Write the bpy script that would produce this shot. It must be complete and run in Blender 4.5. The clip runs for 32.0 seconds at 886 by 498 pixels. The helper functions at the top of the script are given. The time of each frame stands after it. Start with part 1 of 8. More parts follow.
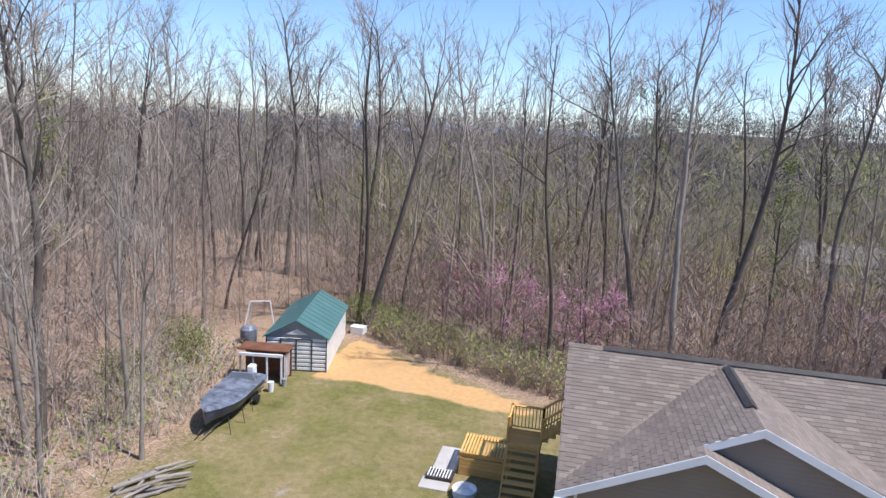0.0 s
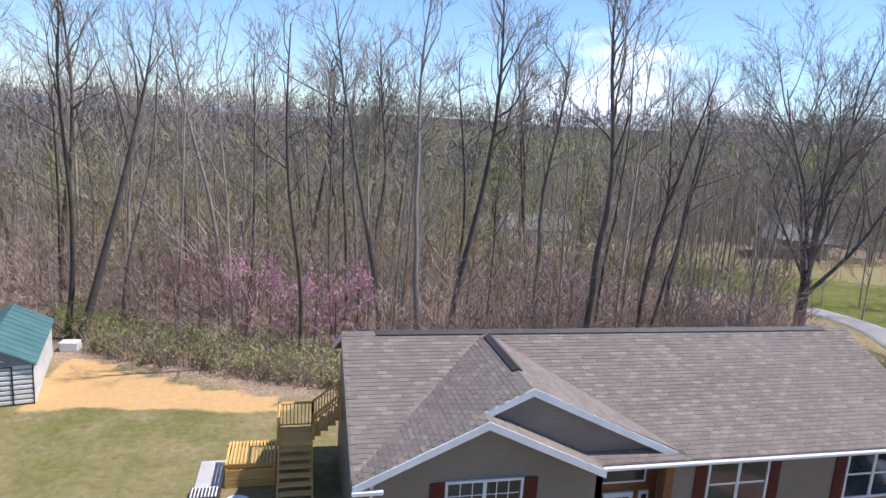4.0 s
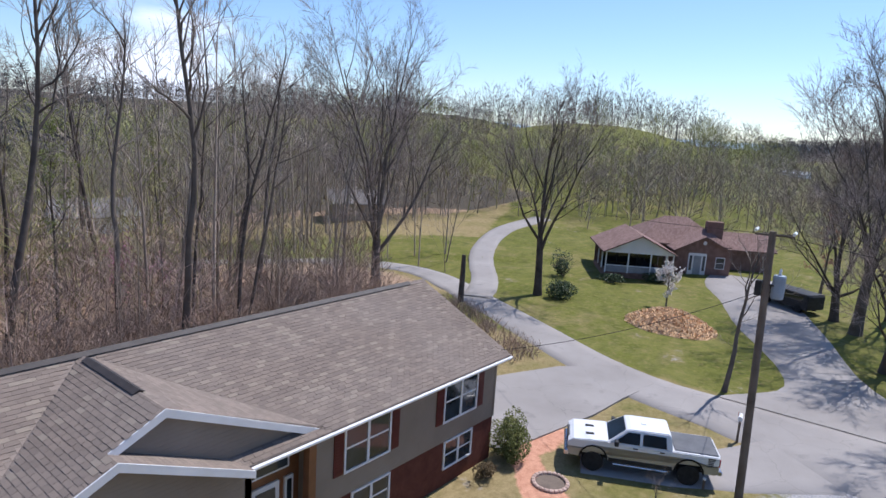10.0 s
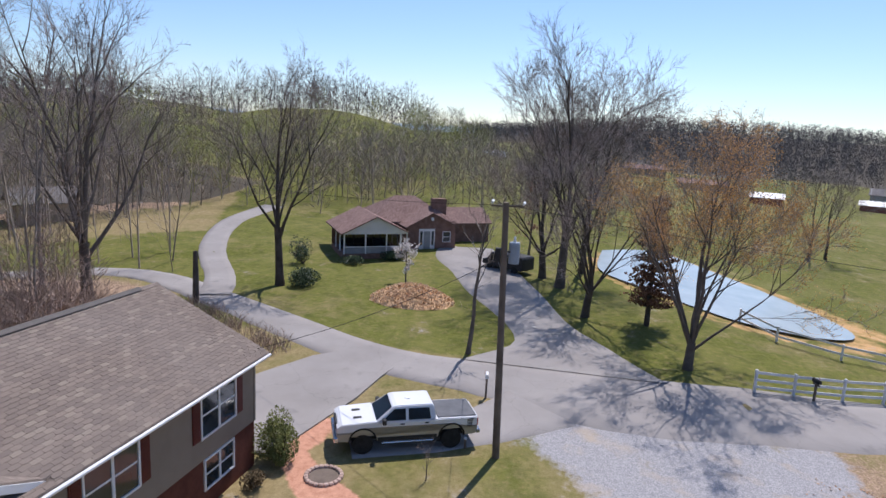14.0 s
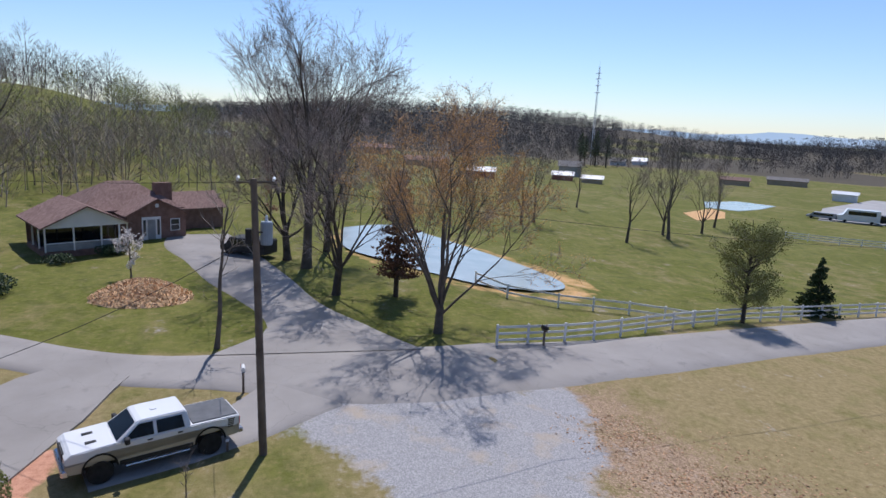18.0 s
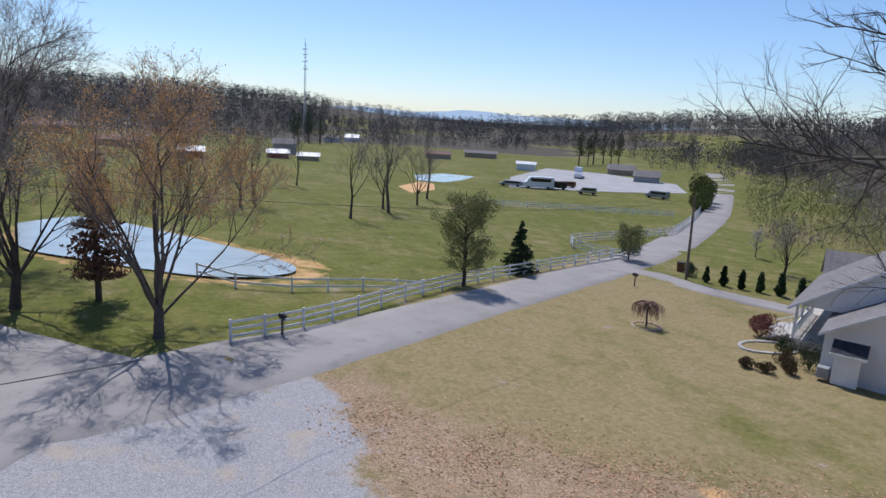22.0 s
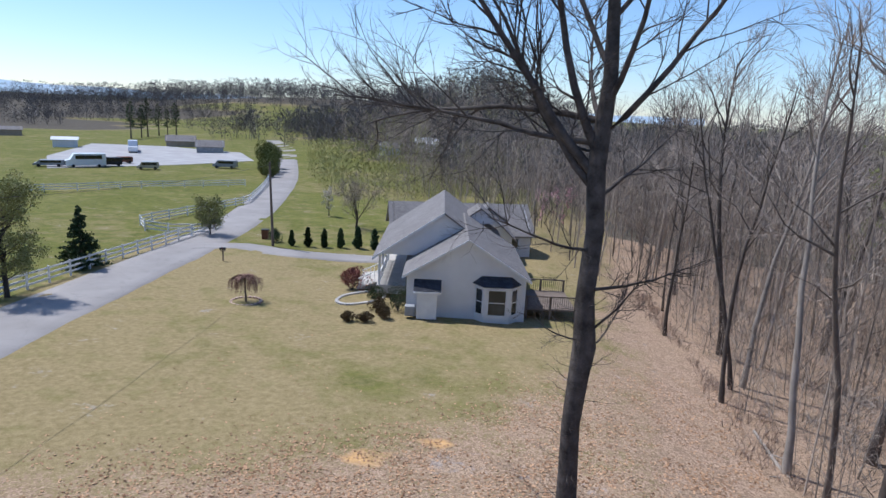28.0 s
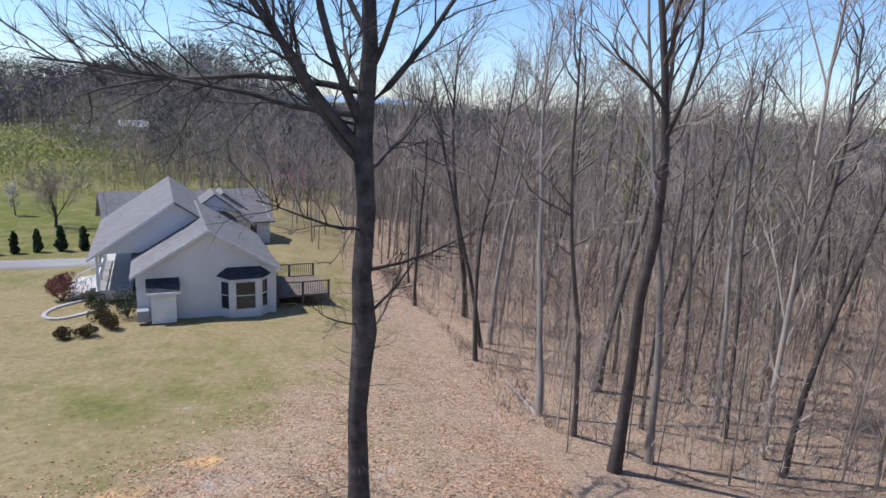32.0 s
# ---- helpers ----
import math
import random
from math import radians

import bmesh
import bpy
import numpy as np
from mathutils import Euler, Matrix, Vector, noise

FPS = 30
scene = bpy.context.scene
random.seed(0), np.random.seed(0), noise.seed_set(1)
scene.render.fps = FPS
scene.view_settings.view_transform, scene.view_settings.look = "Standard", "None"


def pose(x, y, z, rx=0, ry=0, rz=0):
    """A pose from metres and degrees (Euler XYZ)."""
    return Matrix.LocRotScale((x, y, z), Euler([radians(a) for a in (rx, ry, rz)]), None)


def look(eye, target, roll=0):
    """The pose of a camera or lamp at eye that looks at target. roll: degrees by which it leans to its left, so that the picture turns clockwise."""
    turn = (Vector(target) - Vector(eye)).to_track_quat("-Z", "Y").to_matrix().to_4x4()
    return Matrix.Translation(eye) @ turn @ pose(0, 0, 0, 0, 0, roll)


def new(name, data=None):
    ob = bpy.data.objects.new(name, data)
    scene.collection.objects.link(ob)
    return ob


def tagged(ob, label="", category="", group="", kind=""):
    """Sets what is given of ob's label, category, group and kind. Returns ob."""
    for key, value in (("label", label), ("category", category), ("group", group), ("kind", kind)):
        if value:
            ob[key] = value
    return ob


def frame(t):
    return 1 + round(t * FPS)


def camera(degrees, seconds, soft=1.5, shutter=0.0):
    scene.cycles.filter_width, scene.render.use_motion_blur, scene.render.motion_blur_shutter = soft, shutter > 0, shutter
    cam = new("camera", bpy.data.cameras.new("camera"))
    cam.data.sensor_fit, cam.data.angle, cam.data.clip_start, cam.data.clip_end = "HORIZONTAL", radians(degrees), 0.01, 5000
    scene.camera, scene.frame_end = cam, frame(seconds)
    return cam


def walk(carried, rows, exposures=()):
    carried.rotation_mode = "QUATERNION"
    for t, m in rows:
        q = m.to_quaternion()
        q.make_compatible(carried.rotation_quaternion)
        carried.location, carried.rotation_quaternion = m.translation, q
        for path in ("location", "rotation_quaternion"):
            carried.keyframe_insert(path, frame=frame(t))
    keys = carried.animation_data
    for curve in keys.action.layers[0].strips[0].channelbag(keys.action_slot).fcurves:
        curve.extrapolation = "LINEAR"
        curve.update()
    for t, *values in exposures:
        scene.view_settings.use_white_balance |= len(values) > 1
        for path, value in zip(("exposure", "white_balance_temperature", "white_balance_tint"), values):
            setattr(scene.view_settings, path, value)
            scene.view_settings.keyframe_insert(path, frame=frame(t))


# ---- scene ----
cam = camera(70.0, 32.0)
# seconds, place, then heading to the left of north, tilt and lean
PATH = [
    (0, -0.022, 0.005, 12.943, 12.30, -10.55, 3.19),
    (0.5, -0.177, 0.071, 12.933, 8.89, -10.55, 3.14),
    (1, -0.331, 0.137, 12.923, 5.62, -10.51, 3.21),
    (1.5, -0.489, 0.208, 12.914, 2.27, -10.47, 3.30),
    (2, -0.661, 0.288, 12.912, -0.89, -10.53, 3.37),
    (2.5, -0.849, 0.378, 12.920, -4.17, -10.65, 3.32),
    (4.5, -1.639, 0.785, 13.010, -16.43, -10.70, 3.71),
    (5, -1.789, 0.879, 13.040, -19.78, -10.67, 3.71),
    (5.5, -1.892, 0.970, 13.066, -23.14, -11.00, 4.32),
    (6, -1.949, 1.065, 13.086, -26.33, -11.48, 5.00),
    (6.5, -1.980, 1.167, 13.099, -29.23, -11.72, 5.02),
    (7, -2.001, 1.277, 13.108, -32.08, -11.62, 4.55),
    (7.5, -2.016, 1.391, 13.116, -35.27, -11.32, 4.24),
    (8, -2.029, 1.509, 13.126, -38.69, -11.13, 4.10),
    (8.5, -2.038, 1.627, 13.138, -42.26, -11.00, 4.01),
    (9, -2.042, 1.748, 13.150, -45.64, -10.87, 3.88),
    (9.5, -2.041, 1.871, 13.162, -48.78, -10.76, 3.73),
    (10, -2.036, 1.998, 13.172, -51.34, -10.78, 3.58),
    (10.5, -2.026, 2.129, 13.179, -53.72, -10.77, 3.38),
    (11, -2.012, 2.264, 13.180, -56.27, -10.80, 3.35),
    (11.5, -1.991, 2.403, 13.176, -59.41, -10.85, 3.40),
    (12, -1.960, 2.547, 13.163, -62.79, -10.80, 3.44),
    (12.5, -1.915, 2.695, 13.138, -66.25, -10.73, 3.45),
    (13, -1.852, 2.845, 13.098, -69.49, -10.57, 3.24),
    (13.5, -1.766, 2.993, 13.040, -72.71, -10.59, 3.03),
    (14, -1.662, 3.134, 12.966, -75.93, -10.68, 2.93),
    (14.5, -1.548, 3.264, 12.883, -79.30, -10.76, 2.87),
    (16.5, -1.095, 3.700, 12.589, -91.01, -10.62, 2.83),
    (17, -0.976, 3.788, 12.556, -93.90, -10.79, 2.92),
    (17.5, -0.839, 3.861, 12.554, -96.90, -10.97, 2.96),
    (18, -0.677, 3.920, 12.575, -99.98, -11.19, 2.98),
    (18.5, -0.491, 3.969, 12.600, -103.24, -11.39, 2.97),
    (19, -0.285, 4.007, 12.617, -106.41, -11.54, 3.00),
    (19.5, -0.064, 4.032, 12.621, -109.48, -11.62, 3.11),
    (20, 0.167, 4.041, 12.610, -112.55, -11.62, 3.16),
    (20.5, 0.403, 4.033, 12.582, -115.52, -11.68, 3.16),
    (21, 0.639, 4.011, 12.541, -118.77, -11.81, 3.42),
    (21.5, 0.875, 3.980, 12.491, -122.05, -11.84, 3.46),
    (22, 1.113, 3.946, 12.436, -125.44, -11.81, 3.36),
    (22.5, 1.360, 3.913, 12.382, -128.69, -11.89, 3.35),
    (23, 1.621, 3.884, 12.332, -131.78, -11.98, 3.40),
    (23.5, 1.900, 3.858, 12.289, -134.58, -12.00, 3.37),
    (24, 2.190, 3.827, 12.251, -137.48, -11.97, 3.26),
    (24.5, 2.473, 3.770, 12.217, -140.61, -11.94, 3.17),
    (25, 2.721, 3.657, 12.181, -144.01, -11.95, 3.09),
    (25.5, 2.925, 3.485, 12.141, -147.53, -11.90, 3.03),
    (27.5, 3.521, 2.542, 11.946, -160.26, -12.15, 2.73),
    (28, 3.658, 2.312, 11.901, -163.54, -12.39, 2.82),
    (28.5, 3.795, 2.098, 11.863, -166.87, -12.62, 2.84),
    (29, 3.934, 1.905, 11.832, -170.01, -12.77, 2.64),
    (29.5, 4.078, 1.729, 11.803, -173.17, -12.85, 2.50),
    (30, 4.228, 1.570, 11.772, -176.20, -12.90, 2.55),
    (30.5, 4.386, 1.428, 11.734, -179.25, -12.92, 2.65),
    (31, 4.552, 1.305, 11.691, -182.19, -12.90, 2.69),
    (31.5, 4.722, 1.197, 11.641, -185.19, -12.89, 2.76),
    (32, 4.894, 1.099, 11.586, -188.08, -12.89, 2.85),
]


def aim(x, y, z, heading, tilt, lean):
    h, p = radians(heading), radians(tilt)
    way = Vector((-math.sin(h) * math.cos(p), math.cos(h) * math.cos(p), math.sin(p)))
    eye = Vector((x, y, z))
    return look(eye, eye + way, lean)


walk(cam, [(t, aim(*row)) for t, *row in PATH], [(0.0, 0.37, 5750, 15), (5.0, 0.36, 5650, 15), (9.0, 0.18, 5700, 15), (13.0, 0.06, 5950, 18), (17.0, -0.16, 5800, 16), (21.5, -0.22, 5750, 15), (23.5, -0.24, 5600, 14), (25.0, -0.14, 5600, 13), (28.0, 0.05, 5550, 13), (32.0, 0.14, 5550, 14)])

# ---- world and sun ----
SUN_AZ, SUN_EL = -10.0, 60.0  # degrees from +x, and above the horizon
world = bpy.data.worlds.new("sky")
scene.world = world
world.use_nodes = True
wn = world.node_tree.nodes
wl = world.node_tree.links
sky = wn.new("ShaderNodeTexSky")
sky.sky_type = "NISHITA"
sky.sun_disc = False
sky.sun_elevation = radians(SUN_EL)
sky.sun_rotation = radians(90 - SUN_AZ)
sky.air_density, sky.dust_density, sky.ozone_density = 1.0, 0.2, 4.3
wn["Background"].inputs["Strength"].default_value = 0.136
# a bank of white cloud low in the north-east
way = wn.new("ShaderNodeTexCoord").outputs["Generated"]
flat = wn.new("ShaderNodeVectorMath")
flat.operation = "MULTIPLY"
flat.inputs[1].default_value = (4.0, 4.0, 15.0)
wl.new(way, flat.inputs[0])
puffs = wn.new("ShaderNodeTexNoise")
puffs.inputs["Scale"].default_value, puffs.inputs["Detail"].default_value = 1.0, 5.0
wl.new(flat.outputs[0], puffs.inputs["Vector"])
toward = wn.new("ShaderNodeVectorMath")
toward.operation = "DISTANCE"
toward.inputs[1].default_value = (0.47, 0.88, 0.06)
wl.new(way, toward.inputs[0])
near_bank = wn.new("ShaderNodeMapRange")
for key, value in (("From Min", 0.26), ("From Max", 0.02), ("To Min", 0.0), ("To Max", 0.42)):
    near_bank.inputs[key].default_value = value
wl.new(toward.outputs["Value"], near_bank.inputs["Value"])
summed = wn.new("ShaderNodeMath")
wl.new(puffs.outputs["Fac"], summed.inputs[0])
wl.new(near_bank.outputs["Result"], summed.inputs[1])
cover = wn.new("ShaderNodeMapRange")
cover.inputs["From Min"].default_value, cover.inputs["From Max"].default_value = 0.74, 0.98
wl.new(summed.outputs[0], cover.inputs["Value"])
cloudy = wn.new("ShaderNodeMix")
cloudy.data_type = "RGBA"
cloudy.inputs[7].default_value = (7.8, 8.1, 8.6, 1.0)
wl.new(cover.outputs["Result"], cloudy.inputs["Factor"])
wl.new(sky.outputs[0], cloudy.inputs[6])
wl.new(cloudy.outputs[2], wn["Background"].inputs["Color"])
sun_data = bpy.data.lights.new("sun", "SUN")
sun_data.energy, sun_data.angle, sun_data.color = 5.0, radians(0.5), (1.0, 0.92, 0.80)
sun = new("sun", sun_data)
sun_way = Vector((math.cos(radians(SUN_AZ)) * math.cos(radians(SUN_EL)), math.sin(radians(SUN_AZ)) * math.cos(radians(SUN_EL)), math.sin(radians(SUN_EL))))
sun.matrix_world = look(sun_way * 200, (0, 0, 0))

# ---- materials ----
class Nodes:
    """A short way to wire up node materials."""

    def __init__(self, name):
        self.mat = bpy.data.materials.new(name)
        self.mat.use_nodes = True
        self.tree = self.mat.node_tree
        self.bsdf = self.tree.nodes["Principled BSDF"]
        self.where = self.node("ShaderNodeNewGeometry").outputs["Position"]

    def node(self, kind, **inputs):
        n = self.tree.nodes.new(kind)
        for key, value in inputs.items():
            self.put(n.inputs[key.replace("_", " ")], value)
        return n

    def put(self, socket, value):
        if isinstance(value, bpy.types.NodeSocket):
            self.tree.links.new(value, socket)
        else:
            socket.default_value = value

    def noise(self, scale, detail=3.0, rough=0.55, where=None):
        n = self.node("ShaderNodeTexNoise", Scale=scale, Detail=detail, Roughness=rough)
        self.put(n.inputs["Vector"], where or self.where)
        return n.outputs["Fac"]

    def local(self):
        return self.node("ShaderNodeTexCoord").outputs["Object"]

    def ramp(self, fac, lo, hi):
        n = self.node("ShaderNodeMapRange", From_Min=lo, From_Max=hi)
        self.put(n.inputs["Value"], fac)
        return n.outputs["Result"]

    def mix(self, fac, a, b, kind="MIX"):
        n = self.tree.nodes.new("ShaderNodeMix")
        n.data_type, n.blend_type = "RGBA", kind
        self.put(n.inputs["Factor"], fac)
        for socket, value in ((n.inputs[6], a), (n.inputs[7], b)):
            self.put(socket, (*value, 1.0) if isinstance(value, tuple) and len(value) == 3 else value)
        return n.outputs[2]

    def math(self, op, a, b=0.0):
        n = self.tree.nodes.new("ShaderNodeMath")
        n.operation = op
        self.put(n.inputs[0], a)
        self.put(n.inputs[1], b)
        return n.outputs[0]

    def attribute(self, name):
        n = self.tree.nodes.new("ShaderNodeAttribute")
        n.attribute_name = name
        return n

    def bump(self, height, strength=0.3, distance=0.02):
        n = self.node("ShaderNodeBump", Strength=strength, Distance=distance, Height=height)
        self.put(self.bsdf.inputs["Normal"], n.outputs[0])

    def done(self, color, rough=0.8, metal=0.0, spec=0.3):
        if isinstance(color, tuple):
            color = (*color, 1.0)
        self.put(self.bsdf.inputs["Base Color"], color)
        self.put(self.bsdf.inputs["Roughness"], rough)
        self.put(self.bsdf.inputs["Metallic"], metal)
        self.put(self.bsdf.inputs["Specular IOR Level"], spec)
        return self.mat


def plain(name, dark, light, scale=3.0, fine=40.0, rough=0.8, bump=0.2, metal=0.0, spec=0.3, vary=0.0, islands=0.0):
    """Two-scale mottling between two colours, with a fine bump; vary, islands: how far each object, or each loose piece, differs."""
    n = Nodes(name)
    big = n.ramp(n.noise(scale, 4), 0.3, 0.7)
    small = n.noise(fine, 2)
    fac = n.math("ADD", n.math("MULTIPLY", big, 0.65), n.math("MULTIPLY", small, 0.35))
    if vary:
        own = n.node("ShaderNodeObjectInfo").outputs["Random"]
        fac = n.math("ADD", n.math("MULTIPLY", fac, 1 - vary), n.math("MULTIPLY", own, vary))
    if islands:
        fac = n.math("ADD", n.math("MULTIPLY", fac, 1 - islands), n.math("MULTIPLY", n.node("ShaderNodeNewGeometry").outputs["Random Per Island"], islands))
    if bump:
        n.bump(small, bump)
    return n.done(n.mix(fac, dark, light), rough, metal, spec)


def glass_pane(name, tint=(0.02, 0.025, 0.03)):
    n = Nodes(name)
    n.bump(n.noise(1.3, 1), 0.05, 0.05)
    return n.done(n.mix(n.ramp(n.noise(0.8, 2), 0.4, 0.7), tint, tuple(c * 2.2 for c in tint)), 0.06, 0.0, 0.6)


BARK = plain("bark", (0.026, 0.021, 0.018), (0.205, 0.172, 0.144), 1.5, 18, 0.95, 0.6, spec=0.1, vary=0.45)
BARK_PALE = plain("pale_bark", (0.13, 0.112, 0.092), (0.40, 0.355, 0.305), 1.2, 15, 0.95, 0.5, spec=0.1, vary=0.35)
TWIG = plain("twigs", (0.095, 0.076, 0.062), (0.60, 0.515, 0.435), 0.3, 5, 0.9, 0.0, spec=0.1, vary=0.2, islands=0.5)
TWIG_DARK = plain("purple_grey_twigs", (0.10, 0.078, 0.068), (0.47, 0.39, 0.345), 0.3, 5, 0.9, 0.0, spec=0.1, vary=0.2, islands=0.5)
BRUSH = plain("brush_stems", (0.15, 0.105, 0.08), (0.60, 0.465, 0.365), 0.2, 5, 0.95, 0.0, spec=0.1, islands=0.55)
PALE_BRUSH = plain("pale_brush_stems", (0.22, 0.18, 0.14), (0.72, 0.63, 0.52), 0.2, 5, 0.95, 0.0, spec=0.1, islands=0.55)
BUD_GREEN = plain("young_leaves", (0.14, 0.17, 0.04), (0.30, 0.33, 0.09), 0.4, 6, 0.7, 0.0, vary=0.3)
BUD_ORANGE = plain("orange_buds", (0.52, 0.25, 0.07), (0.85, 0.52, 0.19), 0.5, 6, 0.7, 0.0)
BUD_RED = plain("reddish_buds", (0.16, 0.07, 0.05), (0.34, 0.15, 0.10), 0.5, 6, 0.7, 0.0)
LEAF_GREEN = plain("broad_leaves", (0.12, 0.13, 0.035), (0.34, 0.34, 0.12), 0.8, 8, 0.6, 0.0)
NEEDLES = plain("needles", (0.010, 0.024, 0.008), (0.05, 0.085, 0.025), 0.9, 10, 0.7, 0.0, vary=0.3)
REDBUD = plain("redbud_blossom", (0.50, 0.20, 0.28), (0.80, 0.45, 0.55), 0.8, 8, 0.7, 0.0)
WHITE_BLOOM = plain("white_blossom", (0.55, 0.50, 0.45), (0.85, 0.80, 0.76), 1, 8, 0.7, 0.0)
ASPHALT = None


def ground_material():
    n = Nodes("ground")
    zone = n.node("ShaderNodeSeparateColor", Color=n.attribute("zone").outputs["Color"])
    zone2 = n.node("ShaderNodeSeparateColor", Color=n.attribute("soil").outputs["Color"])
    big, mid, fine, tiny = n.noise(0.06, 4), n.noise(0.45, 5, 0.62), n.noise(3.2, 4, 0.65), n.noise(22, 3, 0.7)
    speck = n.math("ADD", n.math("MULTIPLY", fine, 0.5), n.math("MULTIPLY", tiny, 0.5))
    green = n.mix(n.ramp(speck, 0.3, 0.7), (0.050, 0.064, 0.010), (0.180, 0.184, 0.040))
    tan = n.mix(n.ramp(speck, 0.3, 0.7), (0.145, 0.11, 0.045), (0.36, 0.29, 0.155))
    dryness = n.math("ADD", zone.outputs["Red"], n.math("MULTIPLY", n.math("ADD", n.math("SUBTRACT", mid, 0.5), n.math("MULTIPLY", n.math("SUBTRACT", big, 0.5), 1.0)), 1.6))
    green = n.mix(n.math("MULTIPLY", n.ramp(n.noise(0.17, 5, 0.65), 0.44, 0.68), 0.55), green, (0.20, 0.185, 0.062))
    green = n.mix(n.math("MULTIPLY", n.ramp(n.noise(0.8, 4, 0.6), 0.48, 0.7), 0.65), green, (0.06, 0.075, 0.018))
    green = n.mix(n.math("MULTIPLY", n.ramp(n.noise(1.9, 5, 0.7), 0.52, 0.68), 0.5), green, n.mix(tiny, (0.16, 0.125, 0.05), (0.36, 0.29, 0.14)))
    grass = n.mix(n.ramp(dryness, 0.15, 0.85), green, tan)
    # leaf litter, with single leaves
    cells = n.node("ShaderNodeTexVoronoi", Scale=15.0)
    n.put(cells.inputs["Vector"], n.where)
    leaf = n.node("ShaderNodeSeparateColor", Color=cells.outputs["Color"])
    litter = n.mix(leaf.outputs["Red"], (0.14, 0.09, 0.058), (0.50, 0.36, 0.255))
    litter = n.mix(n.ramp(mid, 0.35, 0.7), litter, n.mix(leaf.outputs["Blue"], (0.17, 0.115, 0.072), (0.46, 0.335, 0.225)))
    litter = n.mix(n.math("MULTIPLY", n.ramp(n.noise(1.1, 4, 0.65), 0.5, 0.75), 0.5), litter, (0.14, 0.105, 0.065))
    cover = n.math("ADD", zone.outputs["Green"], n.math("MULTIPLY", n.math("SUBTRACT", n.math("ADD", n.math("MULTIPLY", mid, 0.55), n.math("MULTIPLY", n.math("ADD", leaf.outputs["Green"], fine), 0.225)), 0.5), 2.0))
    color = n.mix(n.ramp(cover, 0.3, 0.75), grass, litter)
    # woodland floor under far trees, its litter colour darkened for their shade
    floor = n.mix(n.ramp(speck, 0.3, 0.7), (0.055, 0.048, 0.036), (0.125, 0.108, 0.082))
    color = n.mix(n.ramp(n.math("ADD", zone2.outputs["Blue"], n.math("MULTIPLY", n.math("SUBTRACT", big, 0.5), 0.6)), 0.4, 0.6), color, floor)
    # bare clay
    clay = n.mix(n.ramp(speck, 0.25, 0.75), (0.42, 0.245, 0.10), (0.63, 0.405, 0.185))
    bare = n.math("ADD", zone.outputs["Blue"], n.math("MULTIPLY", n.math("SUBTRACT", mid, 0.5), 0.9))
    color = n.mix(n.ramp(bare, 0.42, 0.62), color, clay)
    # gravel
    stones = n.node("ShaderNodeTexVoronoi", Scale=24.0)
    n.put(stones.inputs["Vector"], n.where)
    stone = n.node("ShaderNodeSeparateColor", Color=stones.outputs["Color"])
    gravel = n.mix(stone.outputs["Red"], (0.22, 0.22, 0.225), (0.40, 0.39, 0.39))
    gravel = n.mix(n.ramp(n.noise(0.5, 4), 0.55, 0.78), gravel, (0.40, 0.33, 0.25))
    strewn = n.math("ADD", zone2.outputs["Red"], n.math("MULTIPLY", n.math("SUBTRACT", n.math("ADD", mid, n.math("MULTIPLY", fine, 0.5)), 0.75), 1.9))
    color = n.mix(n.ramp(strewn, 0.3, 0.75), color, gravel)
    # red mulch walk
    mulch = n.mix(n.ramp(speck, 0.3, 0.7), (0.32, 0.14, 0.085), (0.66, 0.38, 0.26))
    color = n.mix(n.ramp(n.math("ADD", zone2.outputs["Green"], n.math("MULTIPLY", n.math("SUBTRACT", fine, 0.5), 0.5)), 0.42, 0.58), color, mulch)
    n.bump(speck, 0.7, 0.05)
    return n.done(color, 0.95, 0.0, 0.1)


def asphalt_material(name, dark, light):
    n = Nodes(name)
    big, fine = n.noise(0.22, 5, 0.6), n.noise(45, 2, 0.7)
    patch = n.noise(0.9, 4)
    base = n.mix(n.ramp(big, 0.3, 0.7), dark, light)
    base = n.mix(n.math("MULTIPLY", fine, 0.35), base, (0.12, 0.118, 0.115))
    base = n.mix(n.math("MULTIPLY", n.ramp(patch, 0.62, 0.72), 0.35), base, (0.13, 0.125, 0.125))
    # fine cracks
    v = n.node("ShaderNodeTexVoronoi", Scale=0.35)
    v.feature = "DISTANCE_TO_EDGE"
    warped = n.node("ShaderNodeVectorMath", **{})
    n.put(warped.inputs[0], n.where)
    wob = n.node("ShaderNodeTexNoise", Scale=0.9, Detail=4.0)
    n.put(wob.inputs["Vector"], n.where)
    n.put(warped.inputs[1], wob.outputs["Color"])
    n.put(v.inputs["Vector"], warped.outputs[0])
    crack = n.math("LESS_THAN", v.outputs["Distance"], 0.004)
    base = n.mix(n.math("MULTIPLY", crack, 0.22), base, (0.06, 0.058, 0.055))
    n.bump(fine, 0.4, 0.01)
    return n.done(base, 0.9, 0.0, 0.2)


GROUND = ground_material()
ASPHALT = asphalt_material("worn_asphalt", (0.272, 0.252, 0.235), (0.365, 0.342, 0.322))
CONCRETE = plain("concrete", (0.36, 0.34, 0.31), (0.55, 0.52, 0.48), 1.2, 30, 0.9, 0.2)
WHITE_PAINT = plain("white_paint", (0.66, 0.66, 0.66), (0.82, 0.82, 0.81), 1.5, 25, 0.5, 0.05)
FENCE_WHITE = plain("fence_white", (0.58, 0.58, 0.57), (0.82, 0.82, 0.81), 1.5, 25, 0.55, 0.05)
POLE_WOOD = plain("pole_wood", (0.09, 0.07, 0.055), (0.22, 0.175, 0.14), 1.2, 20, 0.9, 0.4)
